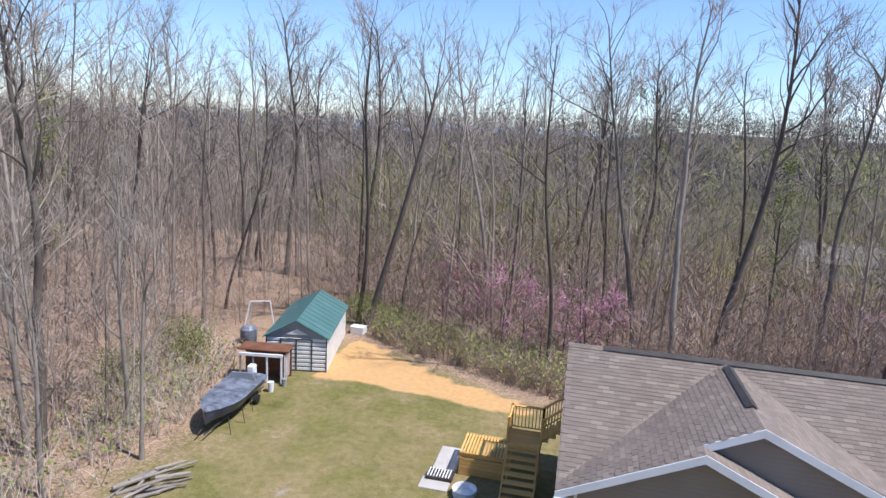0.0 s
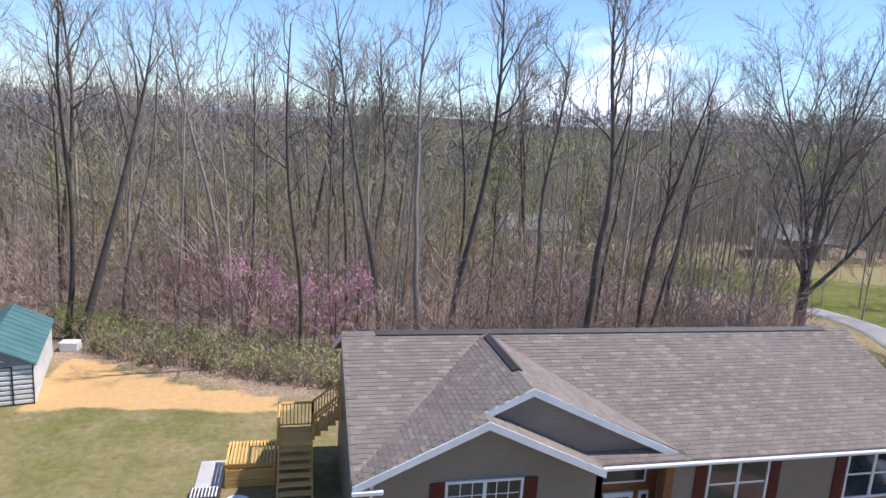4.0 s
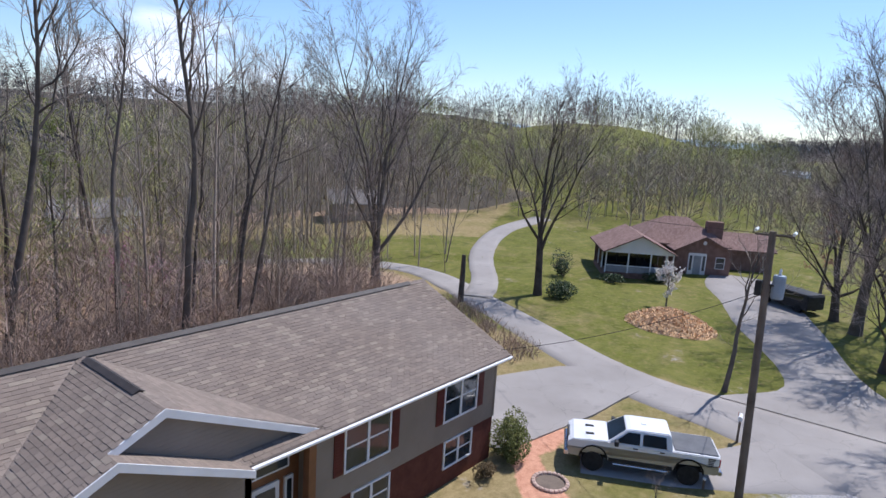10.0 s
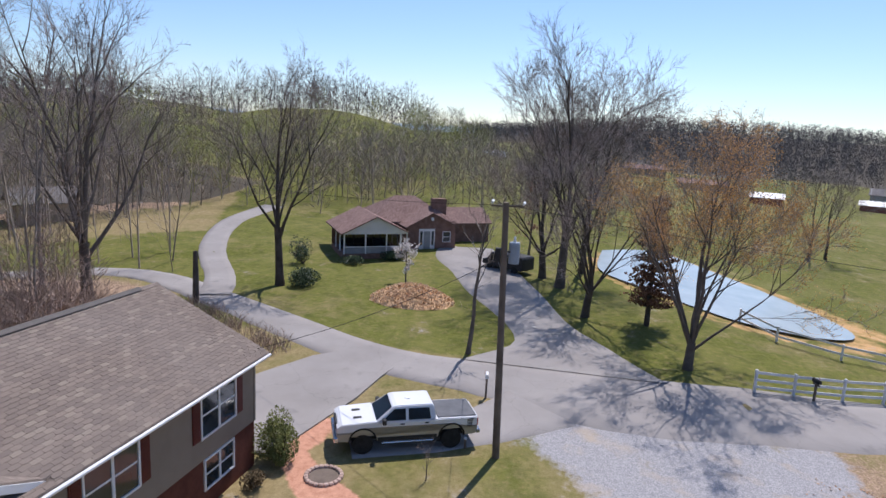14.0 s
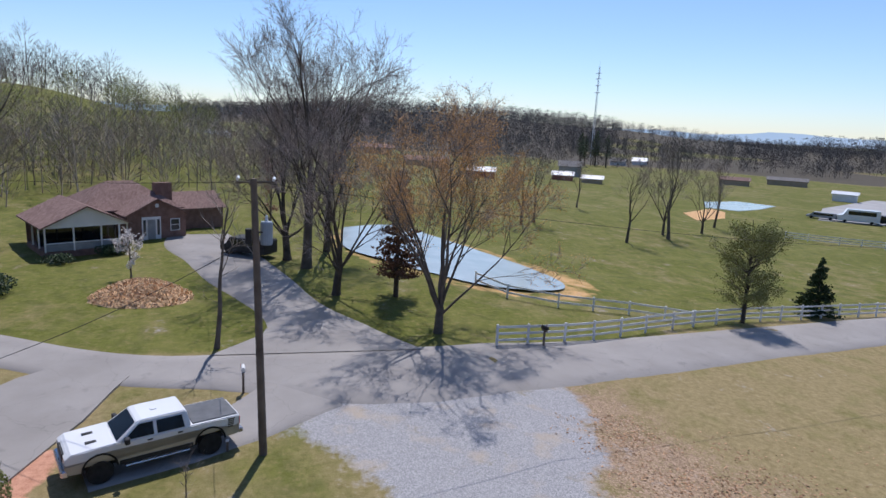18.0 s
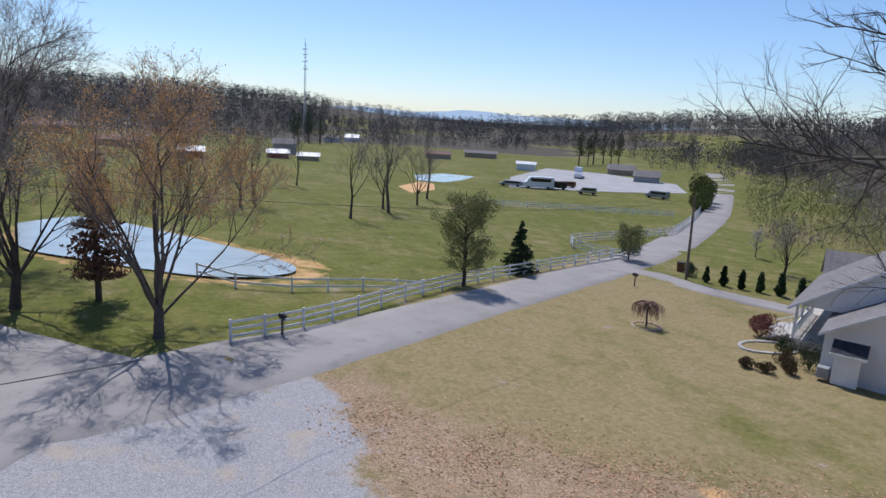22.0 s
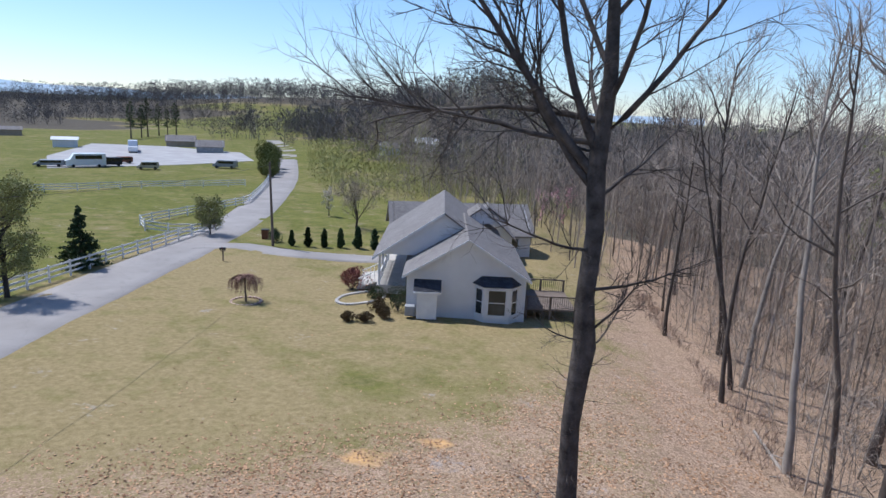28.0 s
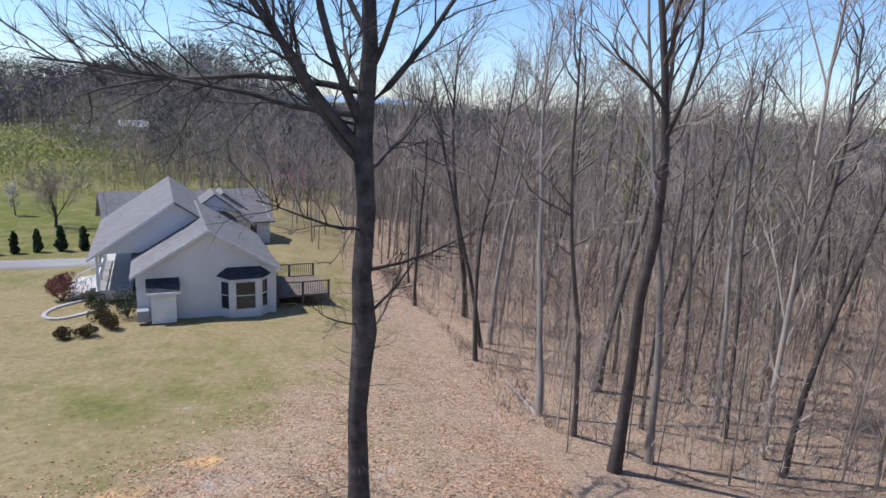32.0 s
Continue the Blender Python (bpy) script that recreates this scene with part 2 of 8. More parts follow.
CLAY = plain("clay", (0.40, 0.22, 0.09), (0.68, 0.44, 0.21), 1.4, 14, 0.95, 0.6)

def sstep(a, b, x):
    t = min(1.0, max(0.0, (x - a) / (b - a)))
    return t * t * (3 - 2 * t)


# far hills: centre, spread along x and y, height
HILLS = ((186, 94, 76, 50, 17.5), (920, -110, 270, 240, 31), (900, -420, 200, 180, 16), (330, -640, 260, 160, 24), (66, -262, 38, 60, 22), (80, 620, 560, 150, 24), (-300, 300, 160, 160, 10),
         (-150, -330, 160, 130, 12), (118, -22, 26, 20, 2.2), (600, 520, 240, 180, 26))


def ground_z(x, y):
    """Height of the land."""
    z = -5.5 * (1 - math.exp(-max(0.0, -y - 5) / 60))
    u = (2.0 + 0.22 * (-y - 18)) - x
    z -= 0.17 * 30 * (1 - math.exp(-max(0.0, u) / 30)) * sstep(-8, -22, y)
    v = max(0.0, y - 48)
    z -= 7.0 * (1 - math.exp(-v / 60)) * sstep(75, 30, x)
    if abs(x) + abs(y) > 90:
        for cx, cy, sx, sy, h in HILLS:
            q = ((x - cx) / sx) ** 2 + ((y - cy) / sy) ** 2
            if q < 12:
                z += h * math.exp(-q)
    return z


# ---- building helpers ----
def mesh_of(name, verts, faces, material=None):
    me = bpy.data.meshes.new(name)
    me.from_pydata(verts, [], faces)
    if material:
        me.materials.append(material)
    me.update()
    return me


def smooth(me):
    me.polygons.foreach_set("use_smooth", [True] * len(me.polygons))
    return me


def thing(name, x, y, z, rz=0.0, label="", category="", group="", kind=""):
    ob = new(name)
    ob.empty_display_size = 0.1
    ob.matrix_world = pose(x, y, z, 0, 0, rz)
    return tagged(ob, label, category, group, kind)


def bare(ob, name, me, label="", at=None):
    """A mesh as a part of a thing or of a part."""
    p = new(name, me)
    p.parent = ob
    if at is not None:
        p.matrix_basis = at
    if label:
        tagged(p, label)
    return p


def part(name, bm, material, parent, label="", at=None):
    me = bpy.data.meshes.new(name)
    bm.to_mesh(me)
    bm.free()
    me.materials.append(material)
    return bare(parent, name, me, label, at)


def box(x0, y0, z0, x1, y1, z1, bevel=0.0, bm=None):
    bm = bm or bmesh.new()
    vs = [bm.verts.new((x, y, z)) for z in (z0, z1) for y in (y0, y1) for x in (x0, x1)]
    fs = [bm.faces.new([vs[i] for i in f]) for f in ((0, 2, 3, 1), (4, 5, 7, 6), (0, 1, 5, 4), (2, 6, 7, 3), (0, 4, 6, 2), (1, 3, 7, 5))]
    if bevel:
        edges = list({e for f in fs for e in f.edges})
        bmesh.ops.bevel(bm, geom=edges, offset=bevel, segments=1, affect="EDGES")
    return bm


def prism(outline, depth, axis="y", at=0.0, bm=None):
    """An outline of (a, b) drawn out along an axis from at to at + depth: (x, z) for y, (y, z) for x, (x, y) for z."""
    bm = bm or bmesh.new()
    put = {"y": lambda a, b, d: (a, d, b), "x": lambda a, b, d: (d, a, b), "z": lambda a, b, d: (a, b, d)}[axis]
    lo = [bm.verts.new(put(a, b, at)) for a, b in outline]
    hi = [bm.verts.new(put(a, b, at + depth)) for a, b in outline]
    bm.faces.new(lo)
    bm.faces.new(hi[::-1])
    for i in range(len(lo)):
        j = (i + 1) % len(lo)
        bm.faces.new((lo[j], lo[i], hi[i], hi[j]))
    bmesh.ops.recalc_face_normals(bm, faces=bm.faces)
    return bm


def rod(a, b, r0, r1=None, sides=8, bm=None, caps=True):
    """A round bar from a to b."""
    bm = bm or bmesh.new()
    a, b, r1 = Vector(a), Vector(b), r0 if r1 is None else r1
    turn = (b - a).to_track_quat("Z", "Y").to_matrix()
    rings = []
    for c, r in ((a, r0), (b, r1)):
        rings.append([bm.verts.new(c + turn @ Vector((r * math.cos(2 * math.pi * i / sides), r * math.sin(2 * math.pi * i / sides), 0))) for i in range(sides)])
    for i in range(sides):
        j = (i + 1) % sides
        bm.faces.new((rings[0][i], rings[0][j], rings[1][j], rings[1][i]))
    if caps:
        bm.faces.new(rings[0][::-1])
        bm.faces.new(rings[1])
    return bm


def lathe(rings, sides=16, bm=None, x=0.0, y=0.0):
    """A turned body from rows of (radius, height)."""
    bm = bm or bmesh.new()
    rows = [[bm.verts.new((x + r * math.cos(2 * math.pi * i / sides), y + r * math.sin(2 * math.pi * i / sides), z)) for i in range(sides)] for r, z in rings]
    for lo, hi in zip(rows, rows[1:]):
        for i in range(sides):
            j = (i + 1) % sides
            bm.faces.new((lo[i], lo[j], hi[j], hi[i]))
    bm.faces.new(rows[0][::-1])
    bm.faces.new(rows[-1])
    return bm


def spline(points, step):
    """Points along a smooth line through the given ones, about step apart."""
    pts = [Vector((*p, 0)[:3]) for p in points]
    out = []
    for i in range(len(pts) - 1):
        p0, p1, p2, p3 = pts[max(i - 1, 0)], pts[i], pts[i + 1], pts[min(i + 2, len(pts) - 1)]
        n = max(1, int((p2 - p1).length / step))
        for k in range(n):
            t = k / n
            out.append(0.5 * (2 * p1 + (p2 - p0) * t + (2 * p0 - 5 * p1 + 4 * p2 - p3) * t * t + (3 * p1 - p0 - 3 * p2 + p3) * t**3))
    out.append(pts[-1])
    return out


def near_line(x, y, line):
    """Distance from a point to a polyline."""
    best = 1e9
    for (ax, ay), (bx, by) in zip(line, line[1:]):
        dx, dy = bx - ax, by - ay
        t = max(0.0, min(1.0, ((x - ax) * dx + (y - ay) * dy) / (dx * dx + dy * dy)))
        best = min(best, math.hypot(x - ax - t * dx, y - ay - t * dy))
    return best


def inside(x, y, poly):
    odd = False
    for i in range(len(poly)):
        (ax, ay), (bx, by) = poly[i - 1], poly[i]
        if (ay > y) != (by > y) and x < (bx - ax) * (y - ay) / (by - ay) + ax:
            odd = not odd
    return odd


def in_or_near(x, y, poly, soft):
    """1 inside a region, falling to 0 over soft metres outside it."""
    if inside(x, y, poly):
        return 1.0
    return max(0.0, 1 - near_line(x, y, [*poly, poly[0]]) / soft)


# ---- the ground: one sheet to the horizon ----
LITTER = [(10, -9), (4, -8), (-10, -4), (-70, 0), (-90, -140), (6, -140), (3, -60), (2.5, -44), (3, -36), (4.5, -28), (8, -21.5), (12, -16.5), (15.5, -13), (19, -10.8), (23, -9.2), (27, -8.4), (27, -7.2), (22, -6.8), (17, -7)]
BACK_WOODS = [(-75, -4), (-17, 10), (-16, 22), (-17.5, 31), (-15, 36), (-9, 35), (-2, 31), (6, 30), (20, 29), (30, 31), (37, 38), (37, 43), (28, 57), (19, 72), (10, 92), (20, 100), (40, 84), (58, 72), (70, 60), (95, 60), (110, 100), (60, 260), (-120, 260)]
BANK = [(-12.6, 29.5), (-9.4, 29.6), (-6.0, 28.8), (-1.6, 28.6), (-3.4, 29.8), (-6.0, 30.9), (-9.6, 33.0), (-12.6, 35.2)]
GRAVEL = [(26.6, 3.5), (26.4, -3), (27.5, -7.5), (23, -7.0), (17, -4.5), (10, -3.5), (10, 2), (18, 0.8), (22.6, 3.0), (24, 5.5)]
GREEN = [(16, 90), (24, 70), (34, 54), (42, 42), (38, 33), (33, 30), (33, -6), (36, -14), (42, -27), (60, -75), (130, -190), (300, -120), (300, 60), (90, 60), (60, 46)]
MULCH = [(19.4, 13.9), (20.2, 13.6), (21.4, 13.5), (22.8, 14.4), (22.0, 14.9), (19.6, 14.7), (17.4, 13.0), (16.0, 11.4), (14.5, 9.5), (16.4, 9.0), (17.6, 11.2)]


HILL_WOODS = [(620, 150), (1250, 260), (1300, -420), (760, -350), (560, -250), (520, -60)]
RIDGE_WOODS = [(560, -420), (760, -350), (1300, -420), (1300, -900), (800, -900), (640, -560)]
KNOLL_WOODS = [(60, 64), (92, 40), (132, 36), (230, 40), (250, 62), (205, 84), (150, 78), (120, 100), (110, 150), (40, 160), (14, 110)]
FAR_WOODS = [HILL_WOODS, RIDGE_WOODS, [(60, 150), (112, 130), (176, 165), (330, 250), (330, 430), (60, 430)], [(-420, 430), (640, 430), (640, 760), (-420, 760)], [(150, -520), (620, -480), (620, -800), (60, -800)],
             [(20, -200), (60, -190), (95, -225), (190, -330), (160, -440), (-20, -440), (-60, -260)], [(-60, -80), (-90, 10), (-420, 60), (-420, -420), (-60, -420), (-10, -130)], [(-90, 20), (-60, 120), (60, 130), (60, 420), (-420, 420), (-420, 60)],
             [(30, -150), (72, -166), (108, -212), (130, -255), (100, -330), (20, -330), (0, -200)], [(300, 20), (560, 60), (600, -80), (480, -300), (430, -160), (330, -60)], [(-30, -130), (30, -135), (40, -190), (-60, -260)]]


def steps(lo, hi, step, far, grow=1.17):
    dense = list(np.arange(lo, hi + 0.01, step))
    out, gap = [dense[0]], step
    while out[0] > -far:
        gap *= grow
        out.insert(0, out[0] - gap)
    gap = step
    out += dense[1:]
    while out[-1] < far:
        gap *= grow
        out.append(out[-1] + gap)
    return out


def land_z(x, y):
    """The near ground with its low bumps."""
    return ground_z(x, y) + 0.10 * (noise.noise((x * 0.12, y * 0.12, 3)) + 0.4 * noise.noise((x * 0.5, y * 0.5, 7))) * sstep(0.5, 5, abs(x - 10) * 0.2 + abs(y - 16) * 0.2)


def build_ground():
    xs, ys = steps(-45, 75, 0.9, 4200), steps(-75, 60, 0.9, 4200)
    nx, ny = len(xs), len(ys)
    verts, zone, soil = [], [], []
    for y in ys:
        for x in xs:
            near = abs(x) < 90 and abs(y) < 120
            z = land_z(x, y) if near else ground_z(x, y)
            verts.append((x, y, z))
            wob = 1.5 * noise.noise((x * 0.2, y * 0.2, 0))
            if near:
                litter = max(in_or_near(x + wob, y + wob, LITTER, 5), in_or_near(x + wob, y, BACK_WOODS, 2.5))
                if x > 1.5 and -40 < y < -4:
                    litter *= 0.7
                clay = max(in_or_near(x, y, BANK, 0.6), 0.85 * (1 - min(1, math.hypot(x - 12.2, (y + 17.8) * 1.4) / 2.2)), 0.8 * (1 - min(1, math.hypot(x - 10.2, (y + 20) * 1.6) / 1.9)))
                clay = max(clay, 0.5 * (1 - min(1, near_line(x, y, [(24.5, 3.6), (21.5, 1.0), (18, -2.5)]) / 1.6)))
                if z > -900 and inside(x, y, POND_SHORE):
                    clay = max(clay, 0.5)
                dry = 0.12 if inside(x, y, GREEN) else 0.3 if y < -55 and x > 20 else 0.8
                if 13 < x < 25 and 3 < y < 13:
                    dry = 0.42
                if -17 < x < 3 and 15 < y < 33:
                    dry = 0.6
                gravel = in_or_near(x, y, GRAVEL, 1.2)
                mulch = in_or_near(x, y, MULCH, 0.5)
            else:
                litter = 1.0 if inside(x, y, BACK_WOODS) or inside(x, y, LITTER) else 0.0
                if math.hypot(x, y) > 260:
                    litter = 0.0
                clay, dry, gravel, mulch = 0.0, 0.15, 0.0, 0.0
            # deep: where far ground takes the colour with tree shade painted in
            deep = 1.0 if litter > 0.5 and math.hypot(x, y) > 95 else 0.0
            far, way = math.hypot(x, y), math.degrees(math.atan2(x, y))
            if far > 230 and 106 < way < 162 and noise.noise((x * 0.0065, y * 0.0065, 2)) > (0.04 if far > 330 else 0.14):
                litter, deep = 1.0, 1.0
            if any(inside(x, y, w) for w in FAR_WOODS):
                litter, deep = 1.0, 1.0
            zone.append((dry, litter, clay, 1))
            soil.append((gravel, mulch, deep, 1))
    faces = [(j * nx + i, j * nx + i + 1, (j + 1) * nx + i + 1, (j + 1) * nx + i) for j in range(ny - 1) for i in range(nx - 1)]
    me = smooth(mesh_of("ground", verts, faces, GROUND))
    for name, rows in (("zone", zone), ("soil", soil)):
        a = me.color_attributes.new(name, "FLOAT_COLOR", "POINT")
        a.data.foreach_set("color", np.array(rows, dtype=np.float32).ravel())
    return tagged(new("ground", me), "rolling lawns, dry grass, leaf litter and bare clay", "ground", kind="structure")


POND_SHORE = [(73, 4), (62, 4.5), (55, 1), (47.5, -5), (45.5, -11), (46, -17), (50, -20), (55, -19), (60, -15.5), (70, -9), (76, -4)]
build_ground()


def drape(name, outline, material, lift, label, category, step=1.2):
    """A sheet of the given outline laid on the ground, with a low edge all round."""
    xs, ys = [p[0] for p in outline], [p[1] for p in outline]
    bm = bmesh.new()
    f = bm.faces.new([bm.verts.new((x, y, 0)) for x, y in outline])
    for axis, lo, hi in ((0, min(xs), max(xs)), (1, min(ys), max(ys))):
        c = lo + step
        while c < hi:
            co, no = [0, 0, 0], [0, 0, 0]
            co[axis], no[axis] = c, 1
            bmesh.ops.bisect_plane(bm, geom=bm.verts[:] + bm.edges[:] + bm.faces[:], plane_co=co, plane_no=no)
            c += step
    for v in bm.verts:
        v.co.z = ground_z(v.co.x, v.co.y) + lift
    bmesh.ops.recalc_face_normals(bm, faces=bm.faces)
    if sum(f.normal.z for f in bm.faces) < 0:
        bmesh.ops.reverse_faces(bm, faces=bm.faces)
    edge = [e for e in bm.edges if e.is_boundary]
    low = bmesh.ops.extrude_edge_only(bm, edges=edge)["geom"]
    for v in low:
        if isinstance(v, bmesh.types.BMVert):
            v.co.z -= lift + 0.15
    me = bpy.data.meshes.new(name)
    bm.to_mesh(me)
    bm.free()
    me.materials.append(material)
    return tagged(new(name, me), label, category, kind="structure")


def strip(name, line, widths, material, lift, label, category, step=1.5):
    """A road along a line, with a width at each of its points."""
    pts = spline([(x, y, w) for (x, y), w in zip(line, widths)], step)
    verts, faces = [], []
    cols = (-0.5, -0.47, -0.25, 0, 0.25, 0.47, 0.5)
    for i, p in enumerate(pts):
        d = (pts[min(i + 1, len(pts) - 1)] - pts[max(i - 1, 0)]).to_2d().normalized()
        for k, c in enumerate(cols):
            wob = 0.12 * noise.noise((p.x * 0.6, p.y * 0.6, k)) if k in (0, 6) else 0
            x, y = p.x + d.y * (c * p.z + wob), p.y - d.x * (c * p.z + wob)
            drop = -0.14 if k in (0, 6) else 0.0
            verts.append((x, y, ground_z(x, y) + lift + drop))
        if i:
            n = len(cols)
            faces += [((i - 1) * n + k, (i - 1) * n + k + 1, i * n + k + 1, i * n + k) for k in range(n - 1)]
    me = smooth(mesh_of(name, verts, faces, material))
    return tagged(new(name, me), label, category, kind="structure")


ROAD_LINE = [(16, 82), (24.2, 67.3), (30.5, 57.8), (36.0, 49.5), (40.6, 43.2), (41.2, 37.5), (37.2, 28.6), (34.3, 22.5), (31.6, 17.0), (30.4, 12.5), (30.2, 7.5), (29.6, 2.0), (30.3, -4.0), (32.4, -11.0), (35.0, -18.0), (38.4, -27.0), (42.6, -39.5), (46.5, -52.0), (53.5, -71.0), (64.5, -95.0), (78.0, -122.0), (100.0, -160.0), (126.0, -203.0), (160, -250)]
ROAD_WIDE = [2.6, 2.6, 2.6, 2.6, 2.8, 3.0, 3.3, 3.4, 3.6, 3.9, 5.2, 7.4, 7.0, 6.2, 5.8, 5.6, 5.6, 5.6, 6.0, 6.4, 6.4, 6.5, 6.5, 6.5]
strip("road", ROAD_LINE, ROAD_WIDE, ASPHALT, 0.05, "worn grey country road with fine cracks", "road")
drape("driveway", [(19.0, 14.9), (22.9, 14.2), (25.2, 13.8), (28.2, 13.6), (29.6, 13.4), (31.5, 16.6), (29.6, 18.2), (27.0, 19.3), (24.0, 20.5), (18.6, 20.6)], ASPHALT, 0.075, "pale worn asphalt driveway beside the house", "driveway")
strip("neighbour_driveway", [(32.5, 4.5), (36.5, 4.9), (40.8, 6.7), (48.0, 10.0), (56.0, 13.5), (62.5, 16.5), (67, 17.6)], [12.0, 6.5, 4.6, 6.0, 6.6, 7.0, 6.0], ASPHALT, 0.09, "grey asphalt driveway to the neighbouring house", "driveway")
strip("loop_driveway", [(38.2, 30.5), (43.2, 33.2), (53.6, 41.0), (66.5, 47.0), (79.0, 48.5)], [2.6, 2.5, 2.6, 2.6, 2.8], ASPHALT, 0.12, "narrow grey drive round the neighbour's lawn", "driveway")
strip("parking_strip", [(21.0, 12.4), (22.6, 9.6), (24.3, 7.6), (27.4, 5.2)], [2.6, 2.8, 3.2, 4.6], ASPHALT, 0.06, "grey asphalt strip under the parked pickup", "driveway")



# ---- trees ----
class Tubes:
    """Collects tapered branches, and small leaf blades, as plain lists."""

    def __init__(self):
        self.verts, self.faces = [], []

    def tube(self, pts, radii, sides):
        base = len(self.verts)
        for i, (p, r) in enumerate(zip(pts, radii)):
            d = (pts[min(i + 1, len(pts) - 1)] - pts[max(i - 1, 0)]).normalized()
            a = d.orthogonal().normalized()
            b = d.cross(a)
            for k in range(sides):
                c, s = math.cos(2 * math.pi * k / sides), math.sin(2 * math.pi * k / sides)
                self.verts.append(p + a * (r * c) + b * (r * s))
        for i in range(len(pts) - 1):
            for k in range(sides):
                j = (k + 1) % sides
                self.faces.append((base + i * sides + k, base + i * sides + j, base + (i + 1) * sides + j, base + (i + 1) * sides + k))

    def blade(self, p, size, rnd):
        a = Vector((rnd.uniform(-1, 1), rnd.uniform(-1, 1), rnd.uniform(-1, 1))).normalized()
        b = a.orthogonal().normalized()
        n = len(self.verts)
        self.verts += [p - a * size * 0.5, p + b * size * 0.4, p + a * size * 0.6, p - b * size * 0.4]
        self.faces.append((n, n + 1, n + 2, n + 3))

    def ribbon(self, p, q, r, rnd):
        """A twig too thin to need more than one face."""
        a = (q - p).cross(Vector((rnd.uniform(-1, 1), rnd.uniform(-1, 1), rnd.uniform(-1, 1))))
        a = a.normalized() * r if a.length > 1e-6 else Vector((r, 0, 0))
        n = len(self.verts)
        self.verts += [p - a, p + a, q + a * 0.4, q - a * 0.4]
        self.faces.append((n, n + 1, n + 2, n + 3))

    def mesh(self, name, material):
        return smooth(mesh_of(name, [tuple(v) for v in self.verts], self.faces, material))


def wander(p, d, length, n, rnd, bend, lift):
    pts, d = [p.copy()], d.normalized()
    for _ in range(n):
        d = (d + Vector((rnd.uniform(-bend, bend), rnd.uniform(-bend, bend), rnd.uniform(-bend, bend) + lift))).normalized()
        pts.append(pts[-1] + d * (length / n))
    return pts


def at_along(pts, t):
    f = t * (len(pts) - 1)
    i = min(int(f), len(pts) - 2)
    d = pts[i + 1] - pts[i]
    return pts[i] + d * (f - i), d.normalized()


def around(d, angle, rnd, flat=0.0):
    """A way that leaves d by an angle, to a random side."""
    a = d.orthogonal().normalized()
    a.rotate(Matrix.Rotation(rnd.uniform(0, 2 * math.pi), 3, d))
    w = d * math.cos(angle) + a * math.sin(angle)
    w.z += flat
    return w.normalized()


def grow(seed, height, r, first=0.4, limbs=13, reach=0.28, spread=0.75, lean=(0, 0), bend=0.05, twigs=7, ends=6, leaf=None, leaf_size=0.07, leaf_n=2, trunk_sides=7, top=0.35, base_flare=1.35, lift=0.09, forks=True):
    """A bare tree: its trunk, its crown of limbs and twigs, and its buds or leaves, as meshes."""
    rnd = random.Random(seed)
    trunk, crown, buds = Tubes(), Tubes(), Tubes()
    pts = wander(Vector((0, 0, -0.3)), Vector((lean[0], lean[1], 1)), height * 0.9, 9, rnd, bend, 0.14)
    rad = [r * (base_flare if i == 0 else 1.0) * (1 - (1 - 0.22) * (i / 9) ** 1.1) for i in range(10)]
    trunk.tube(pts, rad, trunk_sides)

    def twig(p, d, length, rr, deep):
        q = wander(p, d, length, 2 if deep else 1, rnd, 0.26, 0.05)
        if deep:
            crown.tube(q, [rr, rr * 0.7, rr * 0.35], 3)
        else:
            crown.ribbon(q[0], q[1], rr * 1.15, rnd)
        if deep:
            for _ in range(ends):
                s, e = at_along(q, rnd.uniform(0.25, 1))
                twig(s, around(e, rnd.uniform(0.3, 0.8), rnd, 0.1), length * rnd.uniform(0.4, 0.75), rr * 0.55, deep - 1)
        if leaf and deep < 2:
            for _ in range(leaf_n):
                buds.blade(at_along(q, rnd.uniform(0.2, 1))[0] + Vector((rnd.uniform(-1, 1), rnd.uniform(-1, 1), rnd.uniform(-1, 1))) * leaf_size, leaf_size * rnd.uniform(0.6, 1.4), rnd)

    for k in range(limbs):
        t = first + (1 - first) * ((k + rnd.random()) / limbs) ** 0.75
        p, d = at_along(pts, min(t, 1.0))
        up = (t - first) / (1 - first)
        length = height * reach * (0.95 - top * up) * rnd.uniform(0.55, 1.2)
        rr = r * (0.6 - 0.38 * t) * rnd.uniform(0.5, 1.0)
        rise = lift
        if forks and up < 0.3:  # low side branches stay thin and level
            length, rr, rise = length * 0.6, rr * 0.35, lift * 0.3
        elif forks and k % 3 == 0:  # a main fork, thicker, longer and steeper
            length, rr, rise = length * 1.35, rr * 1.35, lift * 2.2
        w = around(d, spread * rnd.uniform(0.7, 1.3) * (1.1 - 0.45 * up), rnd, 0.05)
        q = wander(p, w, length, 5, rnd, 0.30, rise)
        trunk.tube(q, [rr, rr * 0.8, rr * 0.62, rr * 0.46, rr * 0.32, rr * 0.2], 4)
        for _ in range(twigs):
            s, e = at_along(q, rnd.uniform(0.25, 1) ** 0.8)
            twig(s, around(e, rnd.uniform(0.4, 1.05), rnd, 0.12), length * rnd.uniform(0.22, 0.5), rr * 0.30, 1)
    return trunk, crown, buds


